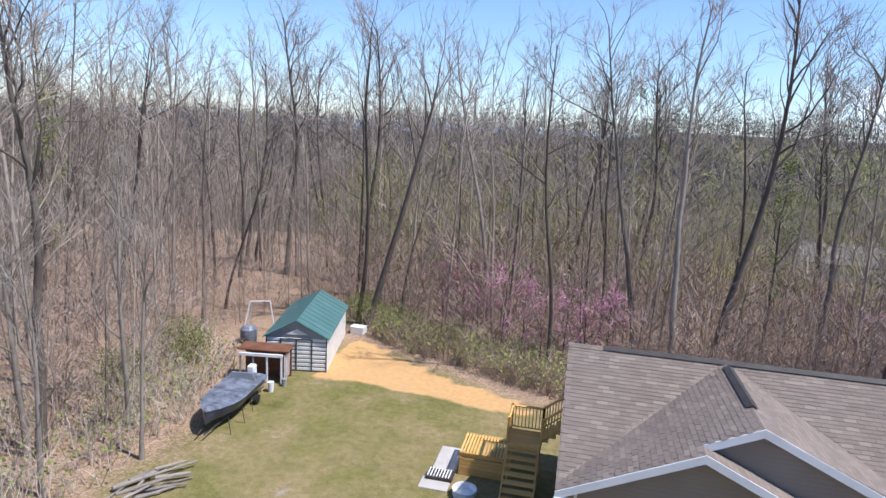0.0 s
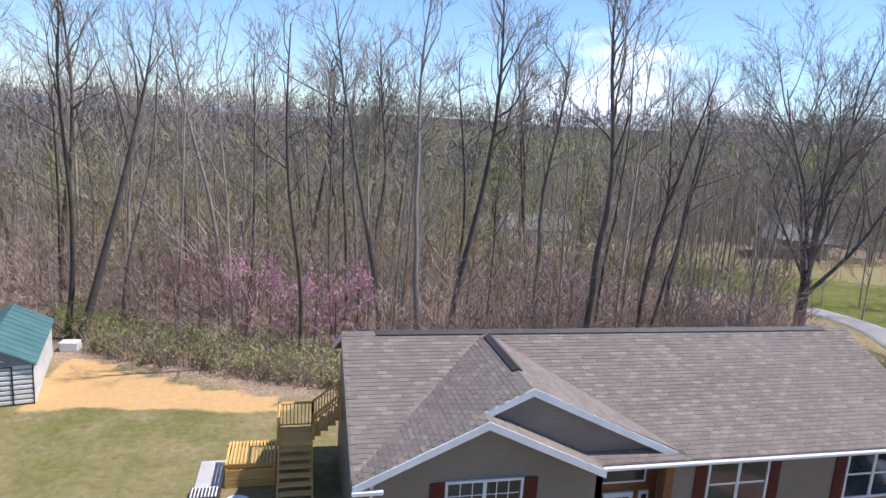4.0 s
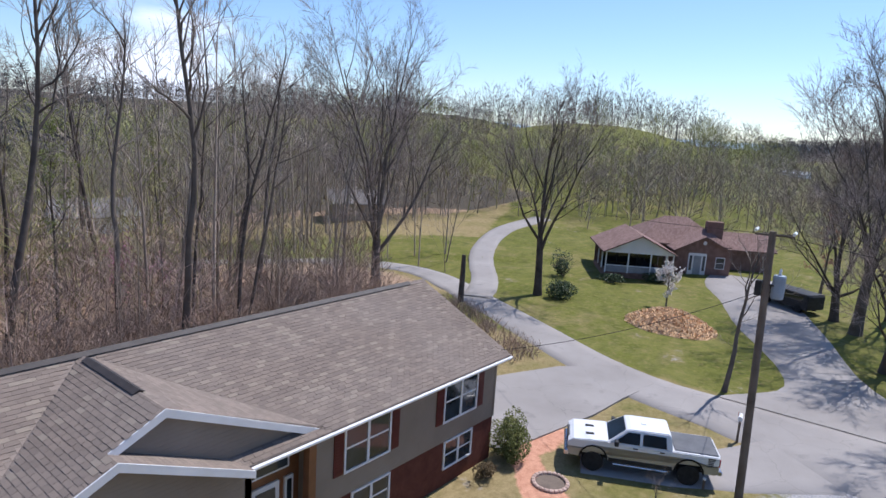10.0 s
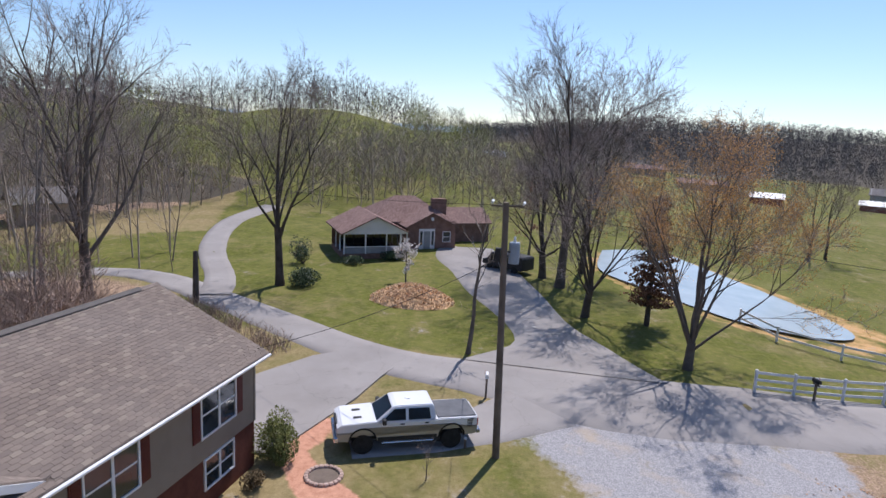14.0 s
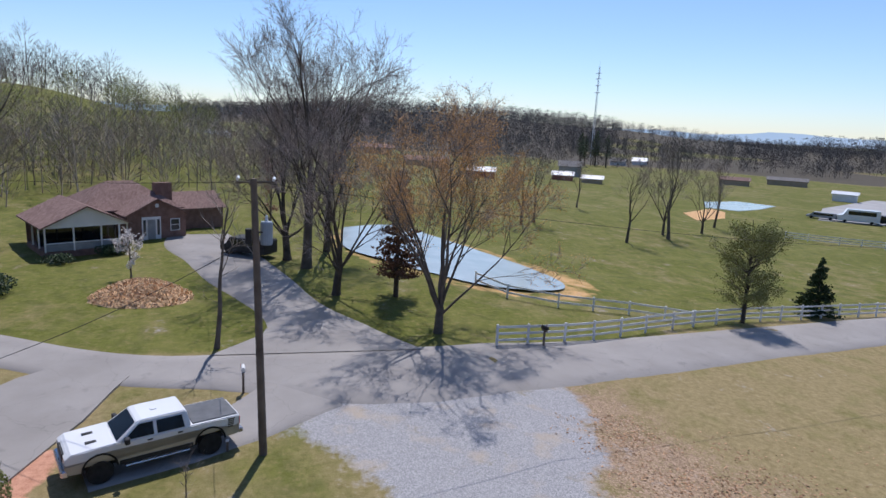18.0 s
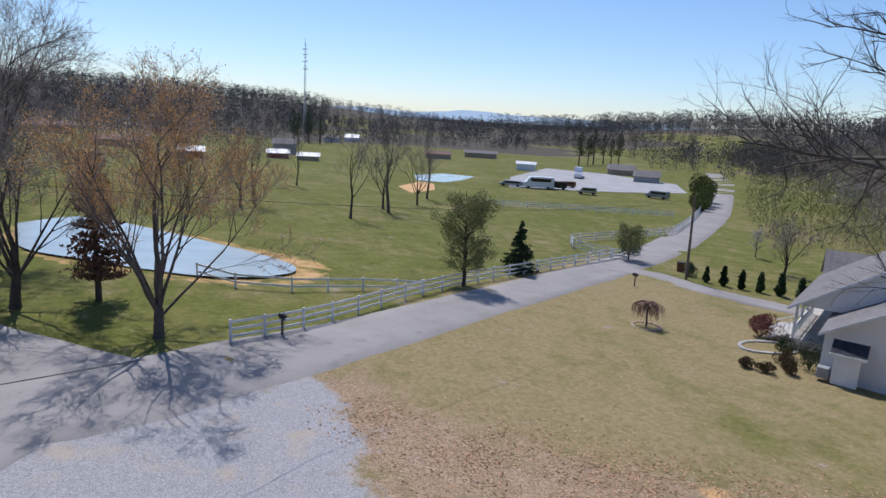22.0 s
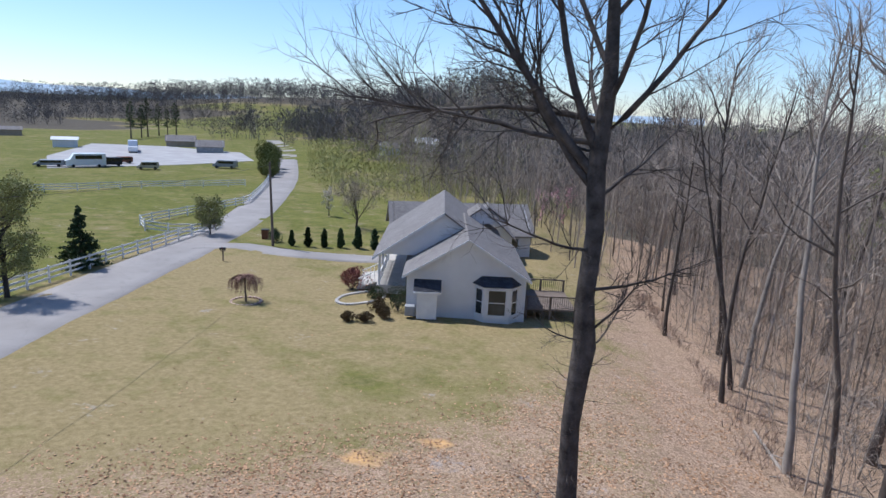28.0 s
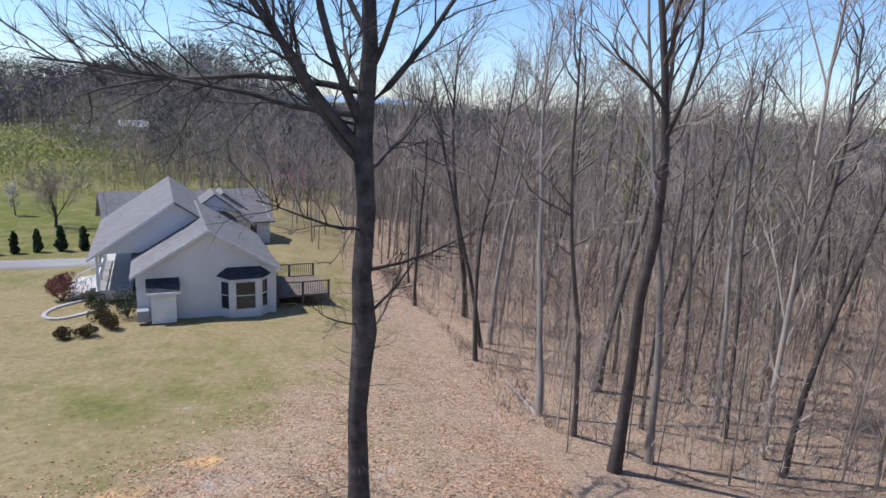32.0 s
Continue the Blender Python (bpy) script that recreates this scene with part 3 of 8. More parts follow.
def vase(seed, height, r, fork, stems, spread=0.6, kids=(6, 5), twigs=6, ends=6, leaf=None, leaf_size=0.1, leaf_n=1, lift=0.05, bark=None, twig=None):
    """A bare shade tree: a trunk that parts into rising stems, which branch twice more and end in a haze of twigs."""
    rnd = random.Random(seed)
    trunk, crown, buds = Tubes(), Tubes(), Tubes()
    base = wander(Vector((0, 0, -0.3)), Vector((0, 0, 1)), fork + 0.3, 4, rnd, 0.05, 0.05)
    trunk.tube(base, [r * 1.45, r * 1.08, r * 0.98, r * 0.92, r * 0.85], 10)

    def spray(p, d, length):
        g = wander(p, d, length, 2, rnd, 0.25, 0.05)
        crown.tube(g, [0.012, 0.009, 0.004], 3)
        for _ in range(ends):
            s, e = at_along(g, rnd.uniform(0.15, 1))
            tip = s + around(e, rnd.uniform(0.3, 0.9), rnd, 0.08) * length * rnd.uniform(0.3, 0.65)
            crown.ribbon(s, tip, 0.008, rnd)
            if leaf:
                for _ in range(leaf_n):
                    buds.blade(tip + Vector((rnd.gauss(0, .1), rnd.gauss(0, .1), rnd.gauss(0, .1))), leaf_size * rnd.uniform(0.6, 1.4), rnd)

    def limb(p, d, length, rr, deep):
        q = wander(p, d, length, 6 if deep > 1 else 4, rnd, 0.17, lift)
        n = len(q) - 1
        trunk.tube(q, [rr * (1 - 0.82 * (i / n) ** 0.85) for i in range(n + 1)], 6 if deep > 1 else 4)
        count = kids[2 - deep] if deep else twigs
        for k in range(count):
            f = 0.28 + 0.72 * (k + rnd.random()) / count
            s, e = at_along(q, min(f, 1))
            way = around(e, rnd.uniform(0.4, 0.9), rnd, 0.06)
            if deep:
                limb(s, way, length * rnd.uniform(0.4, 0.62) * (1.18 - 0.5 * f), rr * (0.5 - 0.25 * f) * rnd.uniform(0.7, 1.1), deep - 1)
            else:
                spray(s, way, rnd.uniform(0.7, 1.3) * height / 15)

    for k in range(stems):
        p, _ = at_along(base, 1.0 if k < 3 else rnd.uniform(0.7, 1))
        a, tilt = 2.4 * k + rnd.uniform(-.4, .4), spread * (0.1 + 0.95 * (k + rnd.random() * 0.6) / stems)
        length = (height - p.z) * (0.92 - 0.28 * tilt) * rnd.uniform(0.9, 1.06)
        limb(p, Vector((math.cos(a) * math.sin(tilt), math.sin(a) * math.sin(tilt), math.cos(tilt))), length, r * (0.66 if k == 0 else rnd.uniform(0.32, 0.5)), 2)
    return trunk.mesh("trunk", bark or BARK), crown.mesh("crown", twig or TWIG_DARK), buds.mesh("leaves", leaf) if leaf else None


def oval_tree(seed, height, width, r, leaf, leaves, leaf_size):
    """A small tree in leaf: a straight stem, rising limbs and an uneven oval of leaves in tufts."""
    rnd = random.Random(seed)
    trunk, crown, buds = Tubes(), Tubes(), Tubes()
    trunk.tube(wander(Vector((0, 0, -0.2)), Vector((0, 0, 1)), height * 0.9, 6, rnd, 0.04, 0.05), [r * (1.2 - 0.18 * i) for i in range(7)], 8)
    tufts = []
    for _ in range(95):
        f, a = rnd.uniform(0.13, 0.92), rnd.uniform(0, 6.28)
        reach = width * 0.5 * math.sin(math.pi * min(0.98, 0.04 + 0.92 * f)) ** 0.8 * rnd.uniform(0.6, 1.08)
        q = wander(Vector((0, 0, height * f * 0.82)), Vector((math.cos(a), math.sin(a), 0.45)), reach * 1.25, 4, rnd, 0.15, 0.08)
        trunk.tube(q, [r * 0.28 * (1 - 0.2 * i) for i in range(5)], 4)
        for _ in range(7):
            s, e = at_along(q, rnd.uniform(0.3, 1))
            tip = s + around(e, 0.6, rnd, 0.2) * rnd.uniform(0.3, 0.7)
            crown.ribbon(s, tip, 0.012, rnd)
            tufts.append(tip)
    for _ in range(leaves):
        c = tufts[rnd.randrange(len(tufts))]
        buds.blade(c + Vector((rnd.gauss(0, .18), rnd.gauss(0, .18), rnd.gauss(0, .18))), leaf_size * rnd.uniform(0.6, 1.4), rnd)
    return trunk.mesh("trunk", BARK), crown.mesh("crown", TWIG_DARK), buds.mesh("leaves", leaf)


def tree_meshes(name, seed, bark=None, twig=None, leaf=None, **shape):
    t, c, b = grow(seed, leaf=leaf, **shape)
    return t.mesh("trunk", bark or BARK), c.mesh("crown", twig or TWIG), b.mesh("leaves", leaf) if leaf else None


def plant(name, meshes, x, y, turn=0.0, size=1.0, label="", category="tree", group="", z=None, tip=(0, 0)):
    ob = thing(name, x, y, ground_z(x, y) - 0.03 if z is None else z, 0, label, category, group)
    ob.matrix_world = pose(x, y, ground_z(x, y) - 0.03 if z is None else z, tip[0], tip[1], turn) @ Matrix.Scale(size, 4)
    bare(ob, "trunk", meshes[0])
    bare(ob, "crown", meshes[1], "bare grey-brown branches" if not meshes[2] else "fine branches")
    if meshes[2]:
        bare(ob, "leaves", meshes[2], "small spring leaves")
    return ob


FOREST = [tree_meshes("forest", 100 + i, bark=(BARK, BARK_PALE)[i % 3 == 1], height=h, r=r, first=f, limbs=n, reach=w, spread=s, lean=(lx, 0), bend=0.11, ends=8, twigs=7, lift=0.07, twig=TWIG)
          for i, (h, r, f, n, w, s, lx) in enumerate(((19, .14, .30, 17, .21, .85, .03), (21, .17, .38, 17, .21, .8, -.04), (17, .11, .30, 15, .20, .85, .06), (22, .21, .40, 18, .25, .8, 0), (15, .085, .26, 14, .20, .9, -.08), (20, .15, .44, 16, .24, .85, .05), (18, .12, .28, 18, .19, .95, -.02)))]
FOREST_BUD = [tree_meshes("budding", 130 + i, leaf=BUD_GREEN, height=h, r=.13, first=.3, limbs=15, reach=.21, spread=.8, twigs=6, leaf_size=.12, leaf_n=2, bend=.1) for i, h in enumerate((15, 18, 12))]
SAPLING = [tree_meshes("sapling", 150 + i, bark=BARK_PALE, height=h, r=.045, first=.25, limbs=11, reach=.22, spread=.55, twigs=5, ends=3, bend=.09, trunk_sides=5) for i, h in enumerate((8, 10, 6))]


def scatter(seed, poly, gap, pick, keep=lambda x, y: True, tries=6000):
    """Places no nearer to each other than gap(x, y) inside a region."""
    rnd = random.Random(seed)
    xs, ys = [p[0] for p in poly], [p[1] for p in poly]
    out = []
    for _ in range(tries):
        x, y = rnd.uniform(min(xs), max(xs)), rnd.uniform(min(ys), max(ys))
        if not inside(x, y, poly) or not keep(x, y):
            continue
        g = gap(x, y)
        if all((x - a) ** 2 + (y - b) ** 2 > g * g for a, b in out):
            out.append((x, y))
            if len(out) >= pick:
                break
    return out


def clear(x, y):
    """Away from houses, lanes and lawns."""
    if near_line(x, y, ROAD_LINE) < 5 or math.hypot(x - 2, y - 3) < (16 if y > 0 else 24):
        return False
    if x > 5 and y > 42 and (x * 12.9898 + y * 78.233) % 1 > 0.32:  # open ground before the lane
        return False
    return not (-4 < x < 22 and 10 < y < 29)


NORTH_WOODS = [(-70, 2), (-19, 12), (-18, 24), (-21, 33), (-17, 39), (-9, 37.5), (-1, 33.5), (8, 33), (20, 32), (29, 34), (36, 40), (27, 54), (17, 70), (12, 75), (-60, 75)]
SOUTH_WOODS = [(-3, -17), (-12, -10), (-45, -4), (-60, -80), (-5, -85), (1, -60), (-1.5, -44), (-3.5, -34), (-4.5, -26)]


def wood(seed, poly, gap, count, label, size=(0.8, 1.12), bud=0.1, sap=0.25):
    rnd = random.Random(seed)
    for x, y in scatter(seed, poly, lambda x, y: gap, count, clear):
        k = rnd.random()
        kinds = SAPLING if k < sap else FOREST_BUD if k < sap + bud else FOREST
        m = kinds[rnd.randrange(len(kinds))]
        tall = "slim leafless sapling" if kinds is SAPLING else "tree just coming into leaf" if kinds is FOREST_BUD else "tall slender leafless tree"
        plant("tree", m, x, y, rnd.uniform(0, 360), rnd.uniform(*size), f"{tall} {label}", group=f"trees {label}", tip=(rnd.gauss(0, 1.6), rnd.gauss(0, 1.6)))


wood(1, NORTH_WOODS, 2.2, 165, "in the woods behind the yard", sap=0.2)
wood(2, SOUTH_WOODS, 1.9, 125, "in the woods beside the lawn", (0.9, 1.2), 0.06, 0.2)


def fast_mesh(name, verts, quads, material):
    """A mesh from arrays of points and four-cornered faces."""
    me = bpy.data.meshes.new(name)
    me.vertices.add(len(verts))
    me.vertices.foreach_set("co", verts.astype(np.float32).ravel())
    me.loops.add(len(quads) * 4)
    me.loops.foreach_set("vertex_index", quads.astype(np.int32).ravel())
    me.polygons.add(len(quads))
    me.polygons.foreach_set("loop_start", np.arange(0, len(quads) * 4, 4, dtype=np.int32))
    me.materials.append(material)
    me.update(calc_edges=True)
    me.validate()
    return me


def lean_tree(seed, height, r, limbs, twigs, ends, spread=0.6, first=0.3, reach=0.24, sides=4, limb_tubes=True, thick=1.0):
    """A cheaper tree for the depth of the woods, as arrays."""
    rnd = random.Random(seed)
    t = Tubes()
    pts = wander(Vector((0, 0, -0.5)), Vector((0, 0, 1)), height * 0.92, 4, rnd, 0.06, 0.02)
    t.tube(pts, [r, r * 0.8, r * 0.6, r * 0.4, r * 0.2], sides)
    for k in range(limbs):
        f = first + (1 - first) * (k + rnd.random()) / limbs
        p, d = at_along(pts, min(f, 1))
        length = height * reach * (1.1 - 0.6 * f) * rnd.uniform(0.6, 1.3)
        q = wander(p, around(d, spread * rnd.uniform(0.6, 1.3), rnd, 0.15), length, 2, rnd, 0.2, 0.15)
        if limb_tubes:
            t.tube(q, [r * 0.3, r * 0.2, r * 0.08], 3)
        else:
            t.ribbon(q[0], q[1], r * 0.3, rnd)
            t.ribbon(q[1], q[2], r * 0.22, rnd)
        for _ in range(twigs):
            s, e = at_along(q, rnd.uniform(0.2, 1))
            g = [s, s + around(e, rnd.uniform(0.3, 0.8), rnd, 0.2) * length * rnd.uniform(0.3, 0.6)]
            t.ribbon(g[0], g[1], r * thick * 0.13, rnd)
            for _ in range(ends):
                s2, e2 = at_along(g, rnd.uniform(0.3, 1))
                t.ribbon(s2, s2 + around(e2, rnd.uniform(0.3, 0.8), rnd, 0.2) * length * rnd.uniform(0.15, 0.38), r * thick * 0.085, rnd)
    return np.array([tuple(v) for v in t.verts]), np.array(t.faces)


def mass(name, label, kinds, places, material, seed, size=(0.75, 1.2), category="woods"):
    """Many trees as one object."""
    rnd = random.Random(seed)
    vs, fs, n = [], [], 0
    for x, y in places:
        v, f = kinds[rnd.randrange(len(kinds))]
        a, k = rnd.uniform(0, 2 * math.pi), rnd.uniform(*size)
        c, s = math.cos(a) * k, math.sin(a) * k
        tx, ty = rnd.gauss(0, 0.04), rnd.gauss(0, 0.04)
        w = np.stack([x + v[:, 0] * c - v[:, 1] * s + v[:, 2] * tx, y + v[:, 0] * s + v[:, 1] * c + v[:, 2] * ty, ground_z(x, y) + v[:, 2] * k], 1)
        vs.append(w)
        fs.append(f + n)
        n += len(v)
    return tagged(new(name, fast_mesh(name, np.concatenate(vs), np.concatenate(fs), material)), label, category, kind="stuff")


WOOD = plain("woodland_stems", (0.055, 0.043, 0.034), (0.56, 0.468, 0.378), 0.12, 3, 0.95, 0.0, spec=0.1, islands=0.6)
DEEP = [lean_tree(300 + i, h, r, 14, 5, 3, first=0.14, reach=0.30, spread=0.85, thick=1.1) for i, (h, r) in enumerate(((18, .12), (20, .15), (15, .09), (12, .06), (21, .14)))]
THIN = [lean_tree(330 + i, h, r, 7, 4, 0, sides=3, limb_tubes=False, thick=4.5, first=0.15, reach=0.36, spread=0.75) for i, (h, r) in enumerate(((17, .17), (19, .19), (15, .15), (20, .2)))]
STEMS = [lean_tree(350 + i, h, r, 8, 4, 3, first=0.08, sides=3, limb_tubes=False, thick=1.9, reach=0.3, spread=0.75) for i, (h, r) in enumerate(((7, .035), (9, .045), (5, .03), (11, .05)))]
DEEP_NORTH = [(-80, 5), (-24, 13), (-20, 26), (-24, 36), (-18, 42), (-8, 40), (0, 37), (20, 36), (29, 38), (34, 41), (26, 54), (16, 70), (6, 90), (0, 120), (-90, 120)]
DEEP_SOUTH = [(-10, -22), (-60, -5), (-90, -60), (-60, -120), (8, -130), (6, -95), (1, -62), (-3, -45), (-7, -32)]
mass("woods", "dense leafless woods behind the yard", DEEP, scatter(11, DEEP_NORTH, lambda x, y: 2.2, 330, clear), WOOD, 11)
mass("woods", "dense leafless woods in the hollow beside the lawn", DEEP, scatter(12, DEEP_SOUTH, lambda x, y: 2.2, 320, clear), WOOD, 12, (0.8, 1.25))
mass("saplings", "thin grey saplings between the trees", STEMS, scatter(13, NORTH_WOODS, lambda x, y: 0.9, 620, clear), WOOD, 13)
mass("saplings", "thin grey saplings between the trees", STEMS, scatter(14, SOUTH_WOODS, lambda x, y: 0.9, 420, clear), WOOD, 14)


def fuzz_tree(seed, height, r, twigs, width, low=0.22, thick=0.09):
    """A distant tree: a stem, some rising limbs and an uneven oval haze of twigs."""
    rnd = random.Random(seed)
    t = Tubes()
    t.tube(wander(Vector((0, 0, -0.5)), Vector((0, 0, 1)), height * 0.9, 2, rnd, 0.06, 0.02), [r, r * 0.7, r * 0.25], 3)
    for _ in range(5):
        a, f = rnd.uniform(0, 6.28), rnd.uniform(low, 0.6)
        p = Vector((0, 0, height * f))
        t.ribbon(p, p + Vector((math.cos(a) * width * 0.7, math.sin(a) * width * 0.7, height * rnd.uniform(0.15, 0.35))), r * 0.5, rnd)
    for _ in range(twigs):
        a, f, s = rnd.uniform(0, 6.28), rnd.random(), rnd.uniform(0.25, 1) ** 0.6
        wide = width * math.sin(math.pi * (0.12 + 0.86 * f)) ** 0.7 * s
        p = Vector((math.cos(a) * wide, math.sin(a) * wide, height * (low + (0.95 - low) * f)))
        d = Vector((math.cos(a) * 0.7 + rnd.uniform(-.5, .5), math.sin(a) * 0.7 + rnd.uniform(-.5, .5), rnd.uniform(0.3, 1.2))).normalized()
        t.ribbon(p, p + d * height * rnd.uniform(0.07, 0.15), thick * rnd.uniform(0.6, 1.3), rnd)
    return np.array([tuple(v) for v in t.verts]), np.array(t.faces)


FUZZ = [fuzz_tree(370 + i, h, .17, 52, w, low, .19) for i, (h, w, low) in enumerate(((14, 3.6, .2), (16, 4.2, .25), (12, 3.4, .15), (17, 3.8, .3), (10, 3.2, .1)))]
HEDGE = [fuzz_tree(390 + i, h, .1, 50, w, .02, .14) for i, (h, w) in enumerate(((6, 3.0), (8, 3.4), (5, 2.6), (10, 3.6)))]
MIDTREE = [fuzz_tree(380 + i, h, .15, 150, w, low, .05) for i, (h, w, low) in enumerate(((13, 3.2, .15), (15, 3.8, .2), (11, 3.2, .12), (16, 3.4, .25)))]


def brush(name, seed, poly, count, height, material, label, stems=4, leaf=None):
    """Low tangled growth as one mass."""
    rnd = random.Random(seed)
    t, b = Tubes(), Tubes()
    xs, ys = [p[0] for p in poly], [p[1] for p in poly]
    done = 0
    while done < count:
        x, y = rnd.uniform(min(xs), max(xs)), rnd.uniform(min(ys), max(ys))
        if not inside(x, y, poly):
            continue
        done += 1
        z = ground_z(x, y) - 0.05
        for _ in range(stems):
            h = height * rnd.uniform(0.4, 1.25)
            q = wander(Vector((x + rnd.uniform(-.3, .3), y + rnd.uniform(-.3, .3), z)), Vector((rnd.uniform(-.5, .5), rnd.uniform(-.5, .5), 1)), h, 3, rnd, 0.25, 0.0)
            t.tube(q, [0.022, 0.017, 0.012, 0.006], 3)
            for _ in range(3):
                s, e = at_along(q, rnd.uniform(0.3, 1))
                t.ribbon(s, s + around(e, 0.7, rnd) * h * 0.4, 0.009, rnd)
                if leaf:
                    b.blade(s + around(e, 0.7, rnd) * h * 0.3, rnd.uniform(0.06, 0.16), rnd)
    ob = tagged(new(name, t.mesh(name, material)), label, "brush", kind="stuff")
    if leaf:
        bare(ob, "leaves", b.mesh("leaves", leaf), "small spring leaves")
    return ob



# ---- the house ----
def siding_material(name, dark, light, lap=0.115):
    n = Nodes(name)
    sep = n.node("ShaderNodeSeparateXYZ", Vector=n.where)
    saw = n.math("FRACT", n.math("DIVIDE", sep.outputs["Z"], lap))
    n.bump(saw, 0.9, 0.02)
    dirt = n.ramp(n.noise(0.7, 4), 0.3, 0.75)
    return n.done(n.mix(dirt, dark, light), 0.6, 0.0, 0.25)


def shingle_material(name, dark, light, row=0.145, axis="Y"):
    """Tabs in courses, each of its own shade."""
    n = Nodes(name)
    sep = n.node("ShaderNodeSeparateXYZ", Vector=n.where)
    brick = n.node("ShaderNodeTexBrick", Scale=1.0, Mortar_Size=0.006, Mortar_Smooth=0.3, Brick_Width=0.30, Row_Height=row, Bias=0.0)
    flat = n.node("ShaderNodeCombineXYZ")
    across, along = ("X", "Y") if axis == "Y" else ("Y", "X")
    n.put(flat.inputs["X"], sep.outputs[across])
    n.put(flat.inputs["Y"], sep.outputs[along])
    n.put(brick.inputs["Vector"], flat.outputs[0])
    for key, c in (("Color1", dark), ("Color2", light), ("Mortar", tuple(v * 0.55 for v in dark))):
        brick.inputs[key].default_value = (*c, 1)
    worn = n.mix(n.math("MULTIPLY", n.ramp(n.noise(0.35, 4), 0.35, 0.7), 0.3), brick.outputs["Color"], tuple(v * 1.25 for v in light))
    grit = n.noise(60, 2, 0.7)
    color = n.mix(n.math("MULTIPLY", grit, 0.4), worn, tuple(v * 0.6 for v in dark))
    n.bump(n.math("ADD", brick.outputs["Fac"], grit), 0.5, 0.012)
    return n.done(color, 0.95, 0.0, 0.15)


SIDING = siding_material("taupe_siding", (0.21, 0.18, 0.155), (0.27, 0.235, 0.205))
SHINGLE = shingle_material("weathered_shingles", (0.19, 0.158, 0.134), (0.27, 0.222, 0.186))
SHINGLE_X = shingle_material("weathered_shingles_cross", (0.19, 0.158, 0.134), (0.27, 0.222, 0.186), axis="X")
TRIM = plain("white_trim", (0.62, 0.63, 0.64), (0.78, 0.78, 0.79), 1.5, 25, 0.45, 0.03)
SHUTTER = plain("maroon_shutter", (0.07, 0.012, 0.012), (0.13, 0.025, 0.022), 2, 30, 0.5, 0.1)
GLASS = glass_pane("window_glass")
DARK_METAL = plain("dark_vent", (0.03, 0.026, 0.024), (0.07, 0.06, 0.055), 3, 30, 0.6, 0.1)
DOOR_WOOD = plain("stained_entry_wood", (0.12, 0.05, 0.022), (0.26, 0.12, 0.055), 1.5, 20, 0.5, 0.2)
DECK_WOOD = plain("new_deck_wood", (0.52, 0.29, 0.075), (0.80, 0.51, 0.18), 1.2, 18, 0.75, 0.3, vary=0.4)
EAVE_Y, EAVE_Z, RIDGE_Y, RIDGE_Z, SLOPE = 14.7, 4.48, 19.5, 6.6, 2.12 / 4.8
X0, X1, WALL_F, WALL_B, WX0, WX1 = -0.05, 18.6, 15.1, 23.9, 0.28, 18.25
RID2, RID1, CROSS = 4.55, 3.25, 2.12 / 4.6  # ridges of the two front gables


def slab(corners, thick, material, name, parent, label=""):
    """A sheet of roof of some thickness below the given corners."""
    bm = bmesh.new()
    top = [bm.verts.new(c) for c in corners]
    low = [bm.verts.new((c[0], c[1], c[2] - thick)) for c in corners]
    bm.faces.new(top)
    bm.faces.new(low[::-1])
    for i in range(len(top)):
        j = (i + 1) % len(top)
        bm.faces.new((top[j], top[i], low[i], low[j]))
    bmesh.ops.recalc_face_normals(bm, faces=bm.faces)
    return part(name, bm, material, parent, label)


def window(parent, x, y, z, w, h, facing="front", sashes=2, shutters=True, lites=False):
    """A framed window in a wall: frame, mullion, panes, meeting rails, shutters."""
    turn = {"front": 0, "east": 90, "back": 180, "west": -90}[facing] if isinstance(facing, str) else facing
    at = pose(x, y, z, 0, 0, turn)
    t = 0.07
    bm = bmesh.new()
    for a in ((-w / 2 - t, -0.05, -t, w / 2 + t, 0.02, 0), (-w / 2 - t, -0.05, h, w / 2 + t, 0.02, h + t), (-w / 2 - t, -0.05, 0, -w / 2, 0.02, h), (w / 2, -0.05, 0, w / 2 + t, 0.02, h)):
        box(*a, bm=bm)
    win = part("window", bm, TRIM, parent, "white-framed double-hung window", at)
    sw = w / sashes
    for k in range(sashes):
        x0 = -w / 2 + k * sw
        if k:
            part("mullion", box(x0 - 0.05, -0.045, 0, x0 + 0.05, 0.02, h), TRIM, win)
        part("meeting_rail", box(x0 + 0.04, -0.03, h / 2 - 0.03, x0 + sw - 0.04, 0.02, h / 2 + 0.03), TRIM, win)
        for n, (z0, z1) in enumerate(((0.0, h / 2 - 0.03), (h / 2 + 0.03, h))):
            part("pane", box(x0 + 0.02, -0.012 - 0.008 * n, z0, x0 + sw - 0.02, 0.01, z1), GLASS, win)
            if lites:
                bm = bmesh.new()
                for i in (1, 2):
                    xx = x0 + sw * i / 3
                    box(xx - 0.012, -0.026, z0, xx + 0.012, -0.005, z1, bm=bm)
                box(x0 + 0.03, -0.027, (z0 + z1) / 2 - 0.012, x0 + sw - 0.03, -0.005, (z0 + z1) / 2 + 0.012, bm=bm)
                part("glazing_bars", bm, TRIM, win)
    if shutters:
        for s in (-1, 1):
            c = s * (w / 2 + t + 0.21)
            sh = part("shutter", box(c - 0.19, -0.035, -0.04, c + 0.19, 0.0, h + 0.04), SHUTTER, parent, "maroon louvred shutter", at)
            for i in range(14):
                zz = 0.05 + (h - 0.1) * i / 14
                part("slat", box(c - 0.14, -0.048, zz, c + 0.14, -0.03, zz + (h - 0.1) / 14 * 0.6), SHUTTER, sh)
    return win


